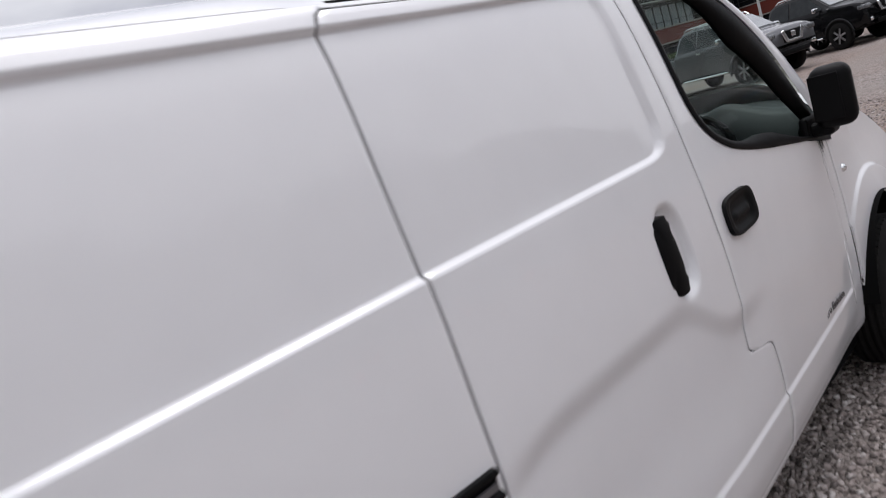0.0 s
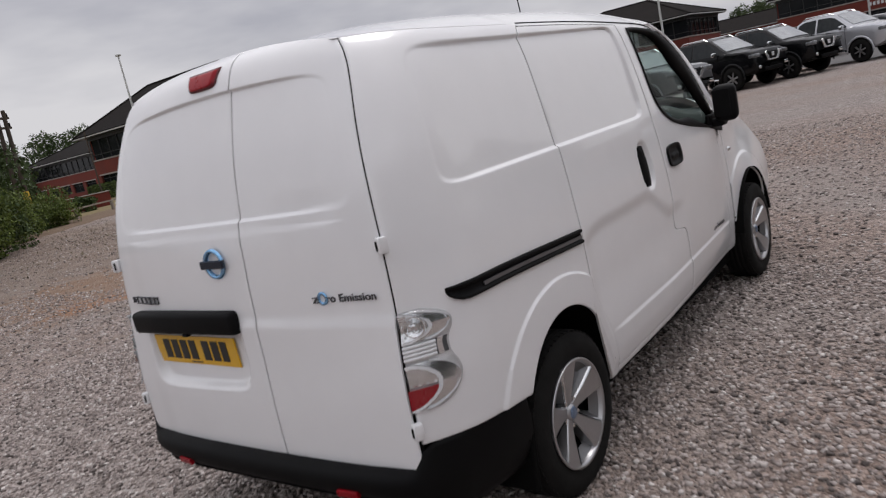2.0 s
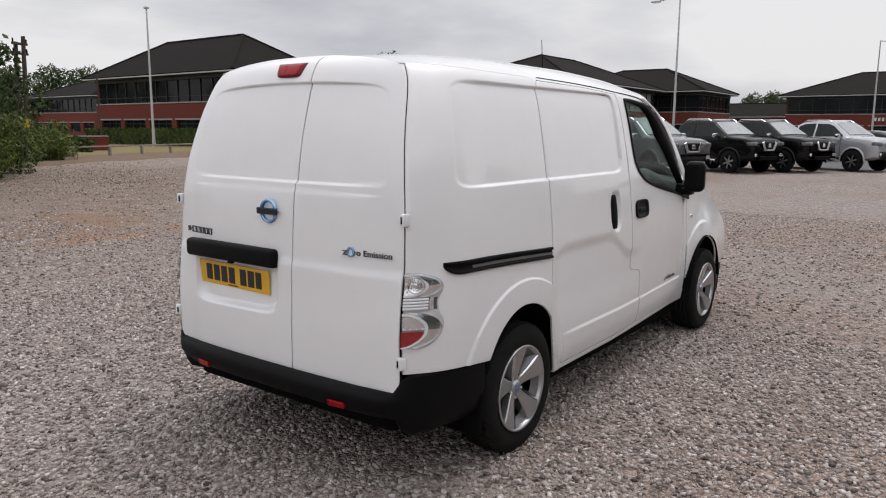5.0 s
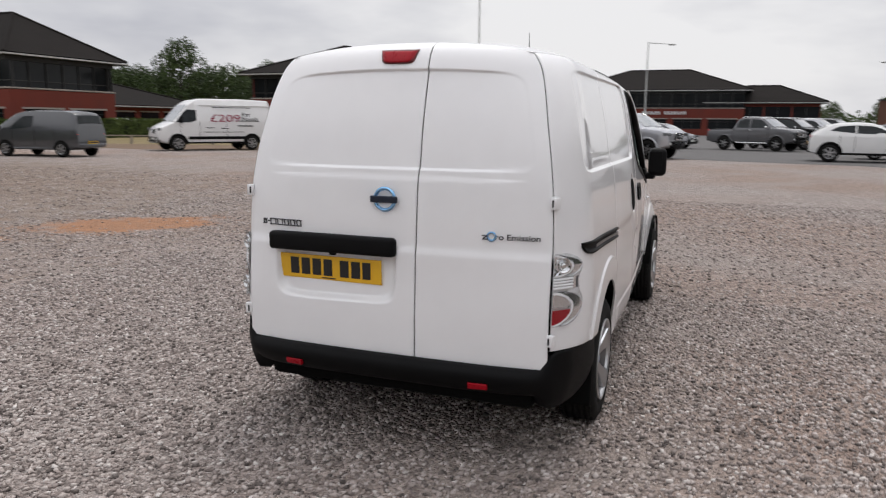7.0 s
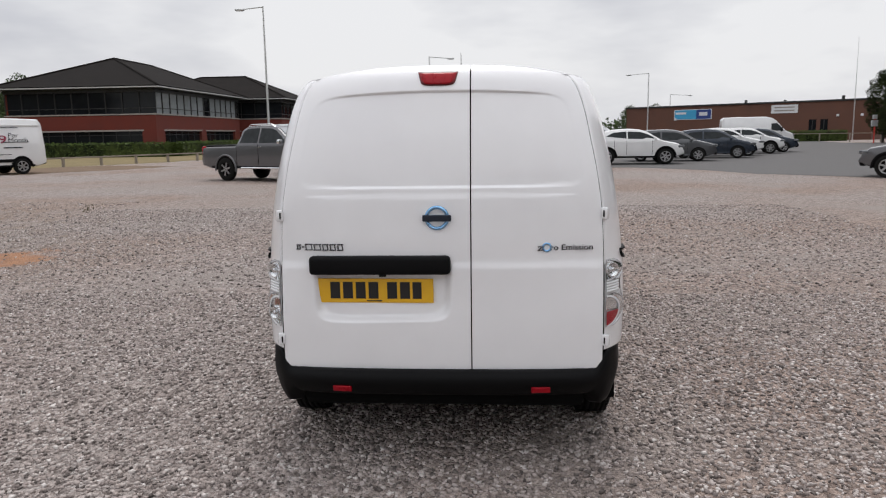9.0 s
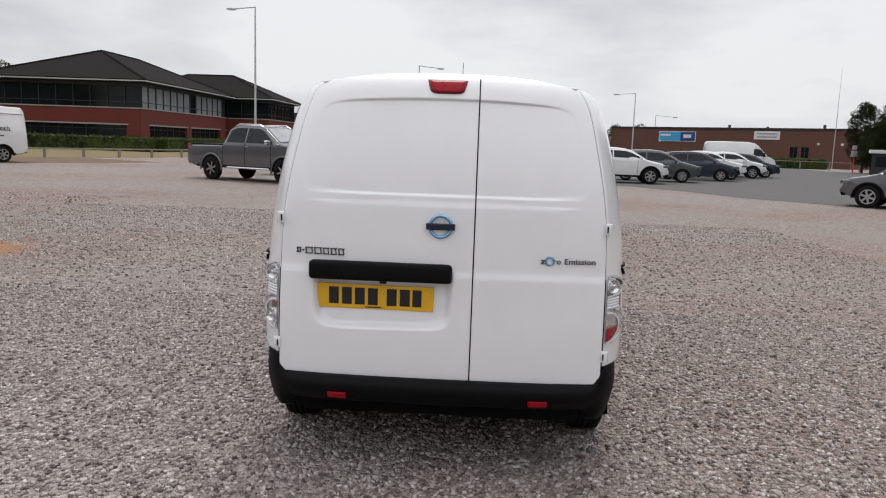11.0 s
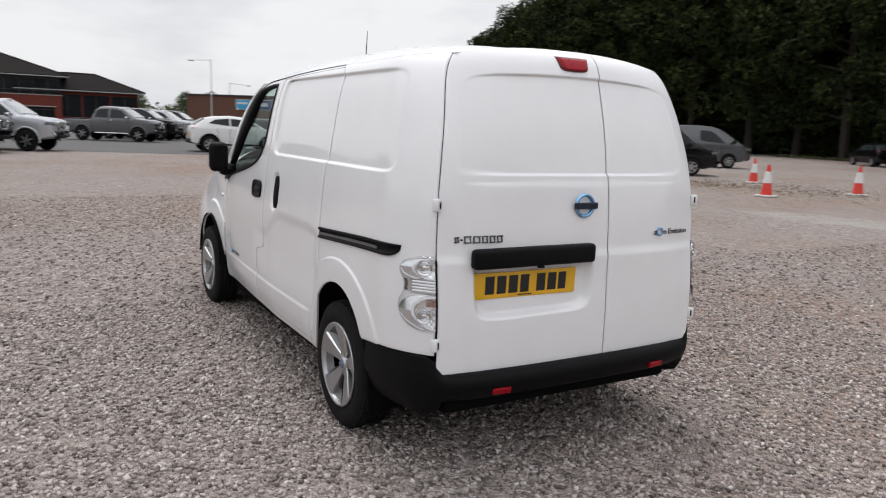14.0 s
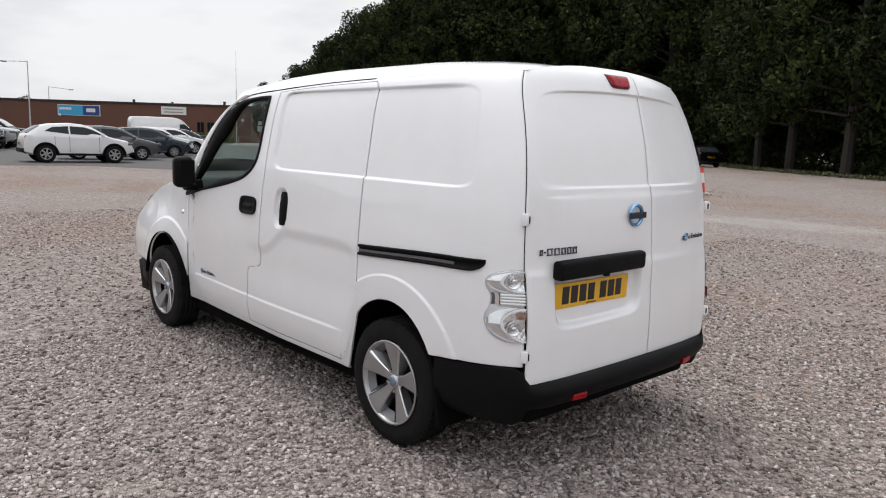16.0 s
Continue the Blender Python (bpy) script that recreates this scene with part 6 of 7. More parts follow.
def facade(root, p, q, base, win, gap, pale=0.0):
    """A brick office front from p to q (outside on its right): ground windows in brick, a glazed band above."""
    p, q = Vector((*p, 0)), Vector((*q, 0))
    d = (q - p).normalized()
    out = Vector((d.y, -d.x, 0))
    L = (q - p).length
    ang = math.degrees(math.atan2(d.y, d.x))
    at = lambda u, o, z: tuple(p + d * u + out * o + Vector((0, 0, z)))
    wall = part("wall", box(at(L / 2, -0.2, 0.42), (L, 0.4, 0.84), 0, (0, 0, ang)), BRICK, root)
    n = max(1, int((L - gap) / (win + gap)))
    pitch = (L - gap) / n
    ww = pitch - gap
    for i in range(n + 1):
        part("brick_pier", box(at(i * pitch + gap / 2, -0.2, 1.575), (gap, 0.4, 1.47), 0, (0, 0, ang)), BRICK, wall)
    for i in range(n):
        u = gap + i * pitch + ww / 2
        w = part("window", box(at(u, -0.26, 1.5), (ww, 0.04, 1.32), 0, (0, 0, ang)), OFFICE_GLASS, root)
        bm = bmesh.new()
        for k in range(1, max(2, round(ww / 1.3))):
            add_box(bm, at(u - ww / 2 + ww * k / max(2, round(ww / 1.3)), -0.22, 1.5), (0.06, 0.06, 1.32), 0, (0, 0, ang))
        add_box(bm, at(u, -0.22, 0.88), (ww, 0.08, 0.07), 0, (0, 0, ang))
        add_box(bm, at(u, -0.22, 1.85), (ww, 0.06, 0.06), 0, (0, 0, ang))
        part("window_frame", bm, FRAME_DARK, w)
        part("lintel", box(at(u, -0.17, 2.24), (ww + 0.3, 0.40, 0.13), 0.01, (0, 0, ang)), STONE_BAND, w)
    part("spandrel", box(at(L / 2, -0.2, 2.93), (L, 0.4, 1.25), 0, (0, 0, ang)), BRICK, root)
    part("stone_course", box(at(L / 2, -0.17, 3.66), (L + 0.05, 0.42, 0.11), 0.01, (0, 0, ang)), STONE_BAND, root)
    nb = max(2, round(L / 1.6))
    for i in range(nb):
        u = (i + 0.5) * L / nb
        g = PALE_GLASS if pale and (i * 7 % 10) / 10 < pale else OFFICE_GLASS
        pane = part("window", box(at(u, -0.3, 4.65), (L / nb - 0.07, 0.04, 1.86), 0, (0, 0, ang)), g, root)
        part("mullion", box(at(i * L / nb + 0.035, -0.24, 4.65), (0.08, 0.10, 1.86), 0, (0, 0, ang)), FRAME_DARK, pane)
        part("transom", box(at(u, -0.25, 4.2), (L / nb, 0.06, 0.07), 0, (0, 0, ang)), FRAME_DARK, pane)
    part("upper_wall", box(at(L / 2, -0.45, 4.7), (L - 0.2, 0.2, 2.1), 0, (0, 0, ang)), FRAME_DARK, root)
    part("head_wall", box(at(L / 2, -0.2, 5.76), (L, 0.4, 0.36), 0, (0, 0, ang)), FRAME_DARK, root)


def hip_roof(root, x0, y0, x1, y1, eave, ridge, over=0.8):
    x0, y0, x1, y1 = x0 - over, y0 - over, x1 + over, y1 + over
    w = min(x1 - x0, y1 - y0) / 2
    a, b = ((x0 + w, (y0 + y1) / 2), (x1 - w, (y0 + y1) / 2)) if x1 - x0 > y1 - y0 else (((x0 + x1) / 2, y0 + w), ((x0 + x1) / 2, y1 - w))
    c = [(x0, y0), (x1, y0), (x1, y1), (x0, y1)]
    v = [(*p, eave) for p in c] + [(*a, ridge), (*b, ridge)]
    f = [(0, 1, 5, 4), (1, 2, 5), (2, 3, 4, 5), (3, 0, 4)] if x1 - x0 > y1 - y0 else [(0, 1, 4), (1, 2, 5, 4), (2, 3, 5), (3, 0, 4, 5)]
    roof = mesh_object("roof", v, f, ROOF_TILE, root)
    bm = bmesh.new()
    for (p, q) in zip(c, c[1:] + c[:1]):
        lx, ly = abs(q[0] - p[0]), abs(q[1] - p[1])
        add_box(bm, ((p[0] + q[0]) / 2, (p[1] + q[1]) / 2, eave - 0.13), (lx + 0.06 if lx else 0.08, ly + 0.06 if ly else 0.08, 0.11))
    part("fascia", bm, FASCIA, roof, "pale fascia board")
    part("soffit", box(((x0 + x1) / 2, (y0 + y1) / 2, eave - 0.20), (x1 - x0 - 0.2, y1 - y0 - 0.2, 0.06)), FRAME_DARK, roof)
    bm = bmesh.new()
    for i, j in ((0, 4), (3, 4), (1, 5), (2, 5), (4, 5)) if x1 - x0 > y1 - y0 else ((0, 4), (1, 4), (2, 5), (3, 5), (4, 5)):
        rod(v[i], v[j], 0.12, n=6, bm=bm)
    part("ridge_tiles", bm, ROOF_TILE, roof)


def office(x0, y0, x1, y1, label, win=2.8, gap=0.7, ridge=9.5, pale=0.0, eave=6.1):
    root = empty("office_building", pose(0, 0, 0), label, "office building", "brick offices")
    facade(root, (x0, y1), (x0, y0), 0, win, gap, 0.0)
    facade(root, (x0 + 0.4, y0), (x1 - 0.4, y0), 0, win, gap, pale)
    facade(root, (x1, y0), (x1, y1), 0, win, gap)
    part("wall", box(((x0 + x1) / 2, y1 - 0.1, 3), (x1 - x0 - 0.5, 0.2, 6)), BRICK, root)
    part("core", box(((x0 + x1) / 2, (y0 + y1) / 2, 2.9), (x1 - x0 - 1.4, y1 - y0 - 1.4, 5.6)), FRAME_DARK, root)
    hip_roof(root, x0, y0, x1, y1, eave, ridge)
    return root


def low_house(x0, y0, x1, y1, eave, ridge, label):
    root = empty("low_building", pose(0, 0, 0), label, "building", "brick offices")
    part("wall", box(((x0 + x1) / 2, (y0 + y1) / 2, eave / 2), (x1 - x0, y1 - y0, eave)), BRICK, root)
    for i in range(4):
        yy = y0 + (i + 0.5) * (y1 - y0) / 4
        w = part("window", box((x0 - 0.01, yy, eave * 0.55), (0.08, (y1 - y0) / 4.3, eave * 0.62)), OFFICE_GLASS, root)
        part("window_frame", box((x0 - 0.03, yy, eave * 0.55), (0.08, 0.08, eave * 0.62)), FRAME_DARK, w)
        xx = x0 + (i + 0.5) * (x1 - x0) / 4
        w = part("window", box((xx, y0 - 0.01, eave * 0.55), ((x1 - x0) / 5.2, 0.08, eave * 0.42)), OFFICE_GLASS, root)
        part("lintel", box((xx, y0 - 0.03, eave * 0.79), ((x1 - x0) / 5.0, 0.10, 0.14)), STONE_BAND, w)
    hip_roof(root, x0, y0, x1, y1, eave, ridge)
    return root


office(36.0, 46.5, 45.8, 67.6, "two-storey red brick office with a dark hipped roof", 2.7, 0.7, 9.6)
office(60.5, 29.5, 82.0, 43.4, "two-storey red brick office behind a clipped hedge", 5.6, 1.3, 9.2, pale=0.85)
office(84.5, 25.2, 97.0, 43.5, "two-storey red brick office wing", 3.0, 0.8, 9.1, pale=0.0)
office(104.0, -3.4, 119.0, 20.0, "two-storey red brick office beyond the pickups", 3.0, 0.8, 9.2)
office(54.0, 101.0, 70.0, 121.0, "far two-storey red brick office with a dark roof", 2.8, 0.8, 9.3)
low_house(54.0, 55.0, 67.5, 73.0, 2.9, 5.3, "low brick building between the offices")
low_house(105.0, -12.6, 114.6, 1.0, 4.5, 6.8, "low brick pavilion with a dark hipped roof")
low_house(121.0, 17.0, 131.0, 42.0, 3.8, 5.9, "low brick house behind the offices")

shop = empty("workshop_building", pose(0, 0, 0), "long brown brick workshop with a flat roof and blue sign", "workshop")
E0, E1 = Vector((112.5, -23.0, 0)), Vector((92.5, -46.8, 0))
ed = (E1 - E0).normalized()
eo = Vector((ed.y, -ed.x, 0))
if eo.x > 0:
    eo = -eo
e_ang = math.degrees(math.atan2(ed.y, ed.x))
EL = (E1 - E0).length
e_at = lambda u, o, z: tuple(E0 + ed * u + eo * o + Vector((0, 0, z)))
part("wall", box(e_at(EL / 2 - 1.5, -9, 2.45), (EL + 3.0, 18, 4.9), 0, (0, 0, e_ang)), BROWN_BRICK, shop)
part("roof_edge", box(e_at(EL / 2 - 1.5, -9, 5.0), (EL + 3.3, 18.3, 0.22), 0.02, (0, 0, e_ang)), FRAME_DARK, shop)
SIGN_BLUE, SIGN_NAVY, SIGN_WHITE = mat("sign_light_blue", (0.05, 0.36, 0.62), rough=0.4), mat("sign_navy", (0.02, 0.05, 0.22), rough=0.4), mat("sign_white", (0.72, 0.73, 0.74), rough=0.5)


def shop_sign(u, w, z, h, material, label):
    return part("sign", box(e_at(u, 0.06, z), (w, 0.08, h), 0.01, (0, 0, e_ang)), material, shop, label)


s1 = shop_sign(7.8, 5.7, 3.75, 1.45, SIGN_WHITE, "blue and white sign board")
part("sign_field", box(e_at(6.75, 0.105, 3.75), (3.4, 0.02, 1.3), 0, (0, 0, e_ang)), SIGN_BLUE, s1)
part("sign_field", box(e_at(9.45, 0.107, 3.75), (2.2, 0.02, 1.3), 0, (0, 0, e_ang)), SIGN_NAVY, s1)
part("sign_bar", box(e_at(6.0, 0.125, 3.95), (1.6, 0.02, 0.30), 0, (0, 0, e_ang)), SIGN_WHITE, s1)
part("sign_bar", box(e_at(9.4, 0.125, 3.8), (1.2, 0.02, 0.5), 0, (0, 0, e_ang)), SIGN_WHITE, s1)
s2 = shop_sign(20.6, 3.4, 4.1, 1.1, SIGN_WHITE, "white sign board")
for dz in (0.22, -0.2):
    part("sign_bar", box(e_at(20.6, 0.12, 4.1 + dz), (2.6, 0.02, 0.16), 0, (0, 0, e_ang)), STONE_BAND, s2)
for u in (24.2, 25.6):
    w = part("window", box(e_at(u, 0.02, 1.9), (0.9, 0.10, 1.5), 0, (0, 0, e_ang)), OFFICE_GLASS, shop)
    part("window_frame", box(e_at(u, 0.06, 1.9), (0.08, 0.10, 1.5), 0, (0, 0, e_ang)), FRAME_DARK, w)
for u in (5.2, 27.2, 30.0):
    part("wall_lamp", box(e_at(u, 0.12, 3.1), (0.3, 0.2, 0.3), 0.05, (0, 0, e_ang)), SIGN_WHITE, shop)
for u, h in ((13, 0.7), (18.5, 0.5), (26.0, 0.8)):
    part("roof_vent", rod(e_at(u, -6, 5.0), e_at(u, -6, 5.0 + h), 0.2, n=8), FRAME_DARK, shop)
# white words on the far office, too small to read
far_sign = empty("office_sign", pose(0, 0, 0), "row of white sign letters, too small to read", "sign")
for i in range(14):
    if i != 6:
        part("sign_letter", box((103.93, 9.6 - 0.42 * i, 3.0), (0.05, 0.26, 0.42)), SIGN_WHITE, far_sign)

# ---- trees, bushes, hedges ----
# near-black tone in the noise paints the shade between leaf clumps
LEAF_SHADED = mat("shaded_leaf", (0.048, 0.064, 0.019), (0.006, 0.010, 0.005), rough=0.75, scale=0.45, fine=2.2, island=0.5, spec=0.1, contrast=1.5)
LEAF_MID = mat("green_leaf", (0.060, 0.092, 0.026), (0.030, 0.050, 0.015), rough=0.6, scale=0.5, fine=3, island=0.5, spec=0.25)
LEAF_BRIGHT = mat("bright_leaf", (0.135, 0.18, 0.036), (0.06, 0.085, 0.02), rough=0.6, scale=1.2, fine=6, island=0.5, spec=0.25)
BARK = mat("bark", (0.05, 0.042, 0.034), (0.028, 0.024, 0.02), rough=0.95, scale=3, fine=30, bump=0.6, depth=0.02)


def leaf_mesh(name, centres, size, rng, material, parent=None, flat=0.5):
    """Many small bent leaves: each a pair of triangles, turned at random."""
    n = len(centres)
    a = rng.normal(size=(n, 3))
    a /= np.linalg.norm(a, axis=1)[:, None]
    b = np.cross(a, rng.normal(size=(n, 3)))
    b /= np.linalg.norm(b, axis=1)[:, None]
    s = (size * rng.uniform(0.5, 1.25, n))[:, None]
    c = np.asarray(centres)
    nrm = np.cross(a, b)
    P = np.stack([c - a * s, c - b * s * flat + nrm * s * 0.2, c + a * s, c + b * s * flat + nrm * s * 0.25], 1).reshape(-1, 3)
    i = np.arange(n) * 4
    F = np.concatenate([np.stack([i, i + 1, i + 2], 1), np.stack([i, i + 2, i + 3], 1)])
    me = bpy.data.meshes.new(name)
    me.vertices.add(len(P))
    me.vertices.foreach_set("co", P.ravel().astype(np.float32))
    me.loops.add(F.size)
    me.loops.foreach_set("vertex_index", F.ravel().astype(np.int32))
    me.polygons.add(len(F))
    me.polygons.foreach_set("loop_start", np.arange(0, F.size, 3, dtype=np.int32))
    me.materials.append(material)
    me.update(calc_edges=True)
    ob = new(name, me)
    if parent is not None:
        ob.parent = parent
    return ob


def clump_points(rng, lobes, n):
    """Points near the shells of several uneven lobes (x, y, z, radius)."""
    lobes = np.array(lobes)
    w = lobes[:, 3] ** 2
    k = rng.choice(len(lobes), n, p=w / w.sum())
    d = rng.normal(size=(n, 3))
    d /= np.linalg.norm(d, axis=1)[:, None]
    r = lobes[k, 3] * rng.uniform(0.72, 1.08, n) * (1 + 0.22 * np.sin(5 * d[:, 0] + 3 * d[:, 2] + k) * np.cos(4 * d[:, 1] + k))
    return lobes[k, :3] + d * r[:, None] * (1, 1, 0.85)


def tree(seed, h, spread, leaves, size, material, low=0.22, limbs=15, puff=(0.26, 0.44)):
    """A tapered trunk with limbs and a crown of many leaves in uneven lobes."""
    rng = np.random.default_rng(seed)
    root = empty("tree", pose(0, 0, -200))
    bm = bmesh.new()
    lean = rng.uniform(-0.4, 0.4, 2)
    mid = Vector((lean[0], lean[1], h * 0.5))
    rod((0, 0, -0.1), mid, h * 0.018, h * 0.012, 8, bm)
    rod(mid, (lean[0] * 1.6, lean[1] * 1.6, h * 0.88), h * 0.012, h * 0.004, 7, bm)
    lobes = []
    for i in range(limbs):
        z = h * (low + (0.94 - low) * i / (limbs - 1))
        reach = spread * math.sin(math.pi * min(0.96, 0.22 + 0.70 * (i / (limbs - 1)))) ** 0.8 * rng.uniform(0.55, 1.0)
        a = 2.4 * i + rng.uniform(-0.5, 0.5)
        tip = Vector((reach * math.cos(a) * 0.72, reach * math.sin(a) * 0.72, z))
        rod(Vector((lean[0] * z / h, lean[1] * z / h, z * 0.86)), tip, h * 0.006, h * 0.002, 5, bm)
        lobes.append((tip.x, tip.y, tip.z, spread * rng.uniform(*puff)))
    lobes.append((lean[0] * 1.6, lean[1] * 1.6, h * 0.88, spread * 0.34))
    part("trunk", bm, BARK, root)
    leaf_mesh("crown", clump_points(rng, lobes, leaves), size, rng, material, root)
    return root


def plant(proto, x, y, turn, scale, label, group):
    t = copy_thing(proto, pose(x, y, 0, 0, 0, turn))
    t.scale = (scale, scale, scale * 1.03)
    return tagged(t, label, "tree", group)


rng = random.Random(11)
WOOD = [tree(21 + i, 18.5, 6.4, 17000, 0.205, LEAF_SHADED, 0.17, 34, (0.15, 0.30)) for i in range(4)]
# the wood's edge runs from beside the yard away behind the cars
edge = [(-14, -37), (0, -38), (11, -40), (22, -47.5), (30, -57), (42, -60), (54, -57), (63, -52), (69, -46)]
ex, ey = [p[0] for p in edge], [p[1] for p in edge]
for row in range(4):
    for i in range(18):
        t = (i + 0.5 * (row % 2)) / 17.5 * (len(edge) - 1)
        x, y = np.interp(t, range(len(edge)), ex), np.interp(t, range(len(edge)), ey)
        k = rng.uniform(0.88, 1.12) * np.interp(t, (0, 4.0, 5.0, 6.4, 7.2, 8.0), (1.0, 1.05, 1.22, 1.18, 0.92, 0.58))
        plant(WOOD[rng.randrange(4)], x + rng.uniform(-1.2, 1.2) + np.interp(t, (0, 5, 8), (0, 0.5, 3.0)) * row, y - 3.0 - 5.2 * row + rng.uniform(-1, 1), rng.uniform(0, 360), k, "tall dark broadleaf tree at the wood's edge", "trees of the wood")
# an unseen row behind the camera, added to hold light off the rear doors
for i in range(15):
    plant(WOOD[i % 4], -38 - 3.5 * math.sin(i * 1.7) - 1.2 * abs(i - 7), -38 + 5.6 * i, 37 * i, 0.56 + 0.08 * math.sin(i * 2.3), "tall dark broadleaf tree at the wood's edge", "trees of the wood")
for x, y, k in ((78, -49, 0.45), (70, -50, 0.6), (72, -46, 0.50), (70, -48, 0.62), (68, -51, 0.74), (65, -54, 0.88), (62, -57, 0.98), (76.1, -43.2, 0.41), (71.2, -43.7, 0.54), (71.8, -46.4, 0.64), (69.1, -46.8, 0.7), (68.1, -48.3, 0.77), (65.4, -48.6, 0.83), (64.2, -50.2, 0.9), (61.3, -50.7, 0.92), (66.0, -42.5, 0.62), (69.5, -40.5, 0.47), (73.0, -38.5, 0.37), (70.0, -37.8, 0.26), (63.0, -44.5, 0.76)):
    plant(WOOD[rng.randrange(4)], x, y, rng.uniform(0, 360), k, "broadleaf tree at the end of the wood", "trees of the wood")
for proto in WOOD:
    for o in (*proto.children_recursive, proto):
        bpy.data.objects.remove(o)
nrng = np.random.default_rng(4)
pts = []
for i in range(70):
    t = i / 69 * (len(edge) - 1)
    x, y = np.interp(t, range(len(edge)), ex), np.interp(t, range(len(edge)), ey)
    pts.append((x + nrng.uniform(-1, 1), y - 6.0 + nrng.uniform(-1.6, 1.4), nrng.uniform(0.4, 1.5), nrng.uniform(0.9, 1.9)))
under = leaf_mesh("undergrowth", np.clip(clump_points(nrng, pts, 30000), (-99, -99, 0.02), (999, 999, 9)), 0.17, nrng, LEAF_SHADED)
# dark leaf mass added behind the rows, so no sky shows between trunks
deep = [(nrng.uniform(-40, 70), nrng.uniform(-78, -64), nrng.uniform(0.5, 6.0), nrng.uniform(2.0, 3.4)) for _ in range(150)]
tagged(leaf_mesh("wood_depths", np.clip(clump_points(nrng, deep, 45000), (-99, -99, 0.05), (999, 999, 12)), 0.55, nrng, LEAF_SHADED), "dense dark foliage deep in the wood", "woods", kind="stuff")
tagged(under, "dark undergrowth along the wood's edge", "undergrowth", kind="stuff")
# the grass tone is kept low, with the trees' shade in its colour
grass_pts = np.stack([np.interp(np.linspace(0, 5, 9000), range(len(edge)), ex) + nrng.uniform(-0.5, 0.5, 9000), np.interp(np.linspace(0, 5, 9000), range(len(edge)), ey) + nrng.uniform(-0.9, 0.9, 9000), nrng.uniform(0.02, 0.18, 9000)], -1)
tagged(leaf_mesh("tall_grass", grass_pts, 0.11, nrng, mat("yellow_green_grass", (0.10, 0.10, 0.04), (0.06, 0.06, 0.025), rough=0.8, island=0.5)), "tall yellowing grass before the wood", "grass", kind="stuff")
LITTER = mat("leaf_litter", (0.06, 0.05, 0.035), (0.035, 0.03, 0.022), rough=0.95, scale=1, fine=10, bump=0.4, depth=0.03)
sheet("wood_floor", [(-40, -39), (0, -40), (11, -41.5), (22, -49), (30, -59.5), (45, -66), (62, -62), (76, -56), (110, -120), (-40, -120)], 0.007, LITTER, "dark leaf litter under the trees", "soil", 0.4, 5)


def bush(seed, x, y, r, h, leaves, material, size=0.075, label="", category="bush", group="bushes by the yard"):
    g = np.random.default_rng(seed)
    root = empty("bush", pose(x, y, 0), label, category, group)
    lobes = [(g.uniform(-0.7, 0.7) * r, g.uniform(-0.7, 0.7) * r, g.uniform(0.15, 0.75) * h, g.uniform(0.3, 0.5) * r) for _ in range(12)]
    p = clump_points(g, lobes, leaves)
    p[:, 2] = np.where(p[:, 2] < 0.03, 0.03 + np.abs(p[:, 2]) * 0.3, p[:, 2])
    leaf_mesh("foliage", p, size, g, material, root)
    bm = bmesh.new()
    for lx, ly, lz, lr in lobes[:7]:
        rod((lx * 0.2, ly * 0.2, -0.05), (lx, ly, lz), 0.035, 0.012, 5, bm)
    part("stems", bm, BARK, root)
    return root


for i, (x, y, r, h) in enumerate(((3.6, 15.6, 1.5, 2.2), (5.0, 18.6, 1.6, 2.3), (6.2, 21.0, 1.6, 2.0), (7.6, 23.6, 1.7, 2.0), (9.0, 26.2, 1.7, 1.9), (10.6, 28.8, 1.8, 1.9), (12.4, 31.4, 1.6, 1.75), (14.6, 32.6, 1.5, 1.7), (2.0, 12.6, 1.5, 2.2))):
    bush(60 + i, x, y, r, h, 7500, LEAF_BRIGHT if i % 3 else LEAF_MID, 0.062, "leafy bright green bush on the yard's edge" if i % 3 else "leafy mid-green bush on the yard's edge")
for i, (x, y, r, h) in enumerate(((20.9, 42.2, 0.75, 0.95),)):
    bush(80 + i, x, y, r, h, 2500, LEAF_MID, 0.09, "rounded clipped shrub behind the rail")
MID_TREES = [tree(41 + i, 8.0, 4.0, 6500, 0.17, LEAF_MID, 0.08) for i in range(3)]
for x, y, k in ((4.2, 24.5, 0.62), (6.0, 29.0, 0.66), (8.5, 34.5, 0.78), (5.0, 36.0, 0.9), (10.5, 41.0, 0.85), (14.0, 47.0, 0.9)):
    plant(MID_TREES[rng.randrange(3)], x, y, rng.uniform(0, 360), k, "young broadleaf tree behind the bushes", "trees by the bushes")
plant(MID_TREES[1], 6.9, 21.4, 70, 0.56, "young broadleaf tree behind the bushes", "trees by the bushes")
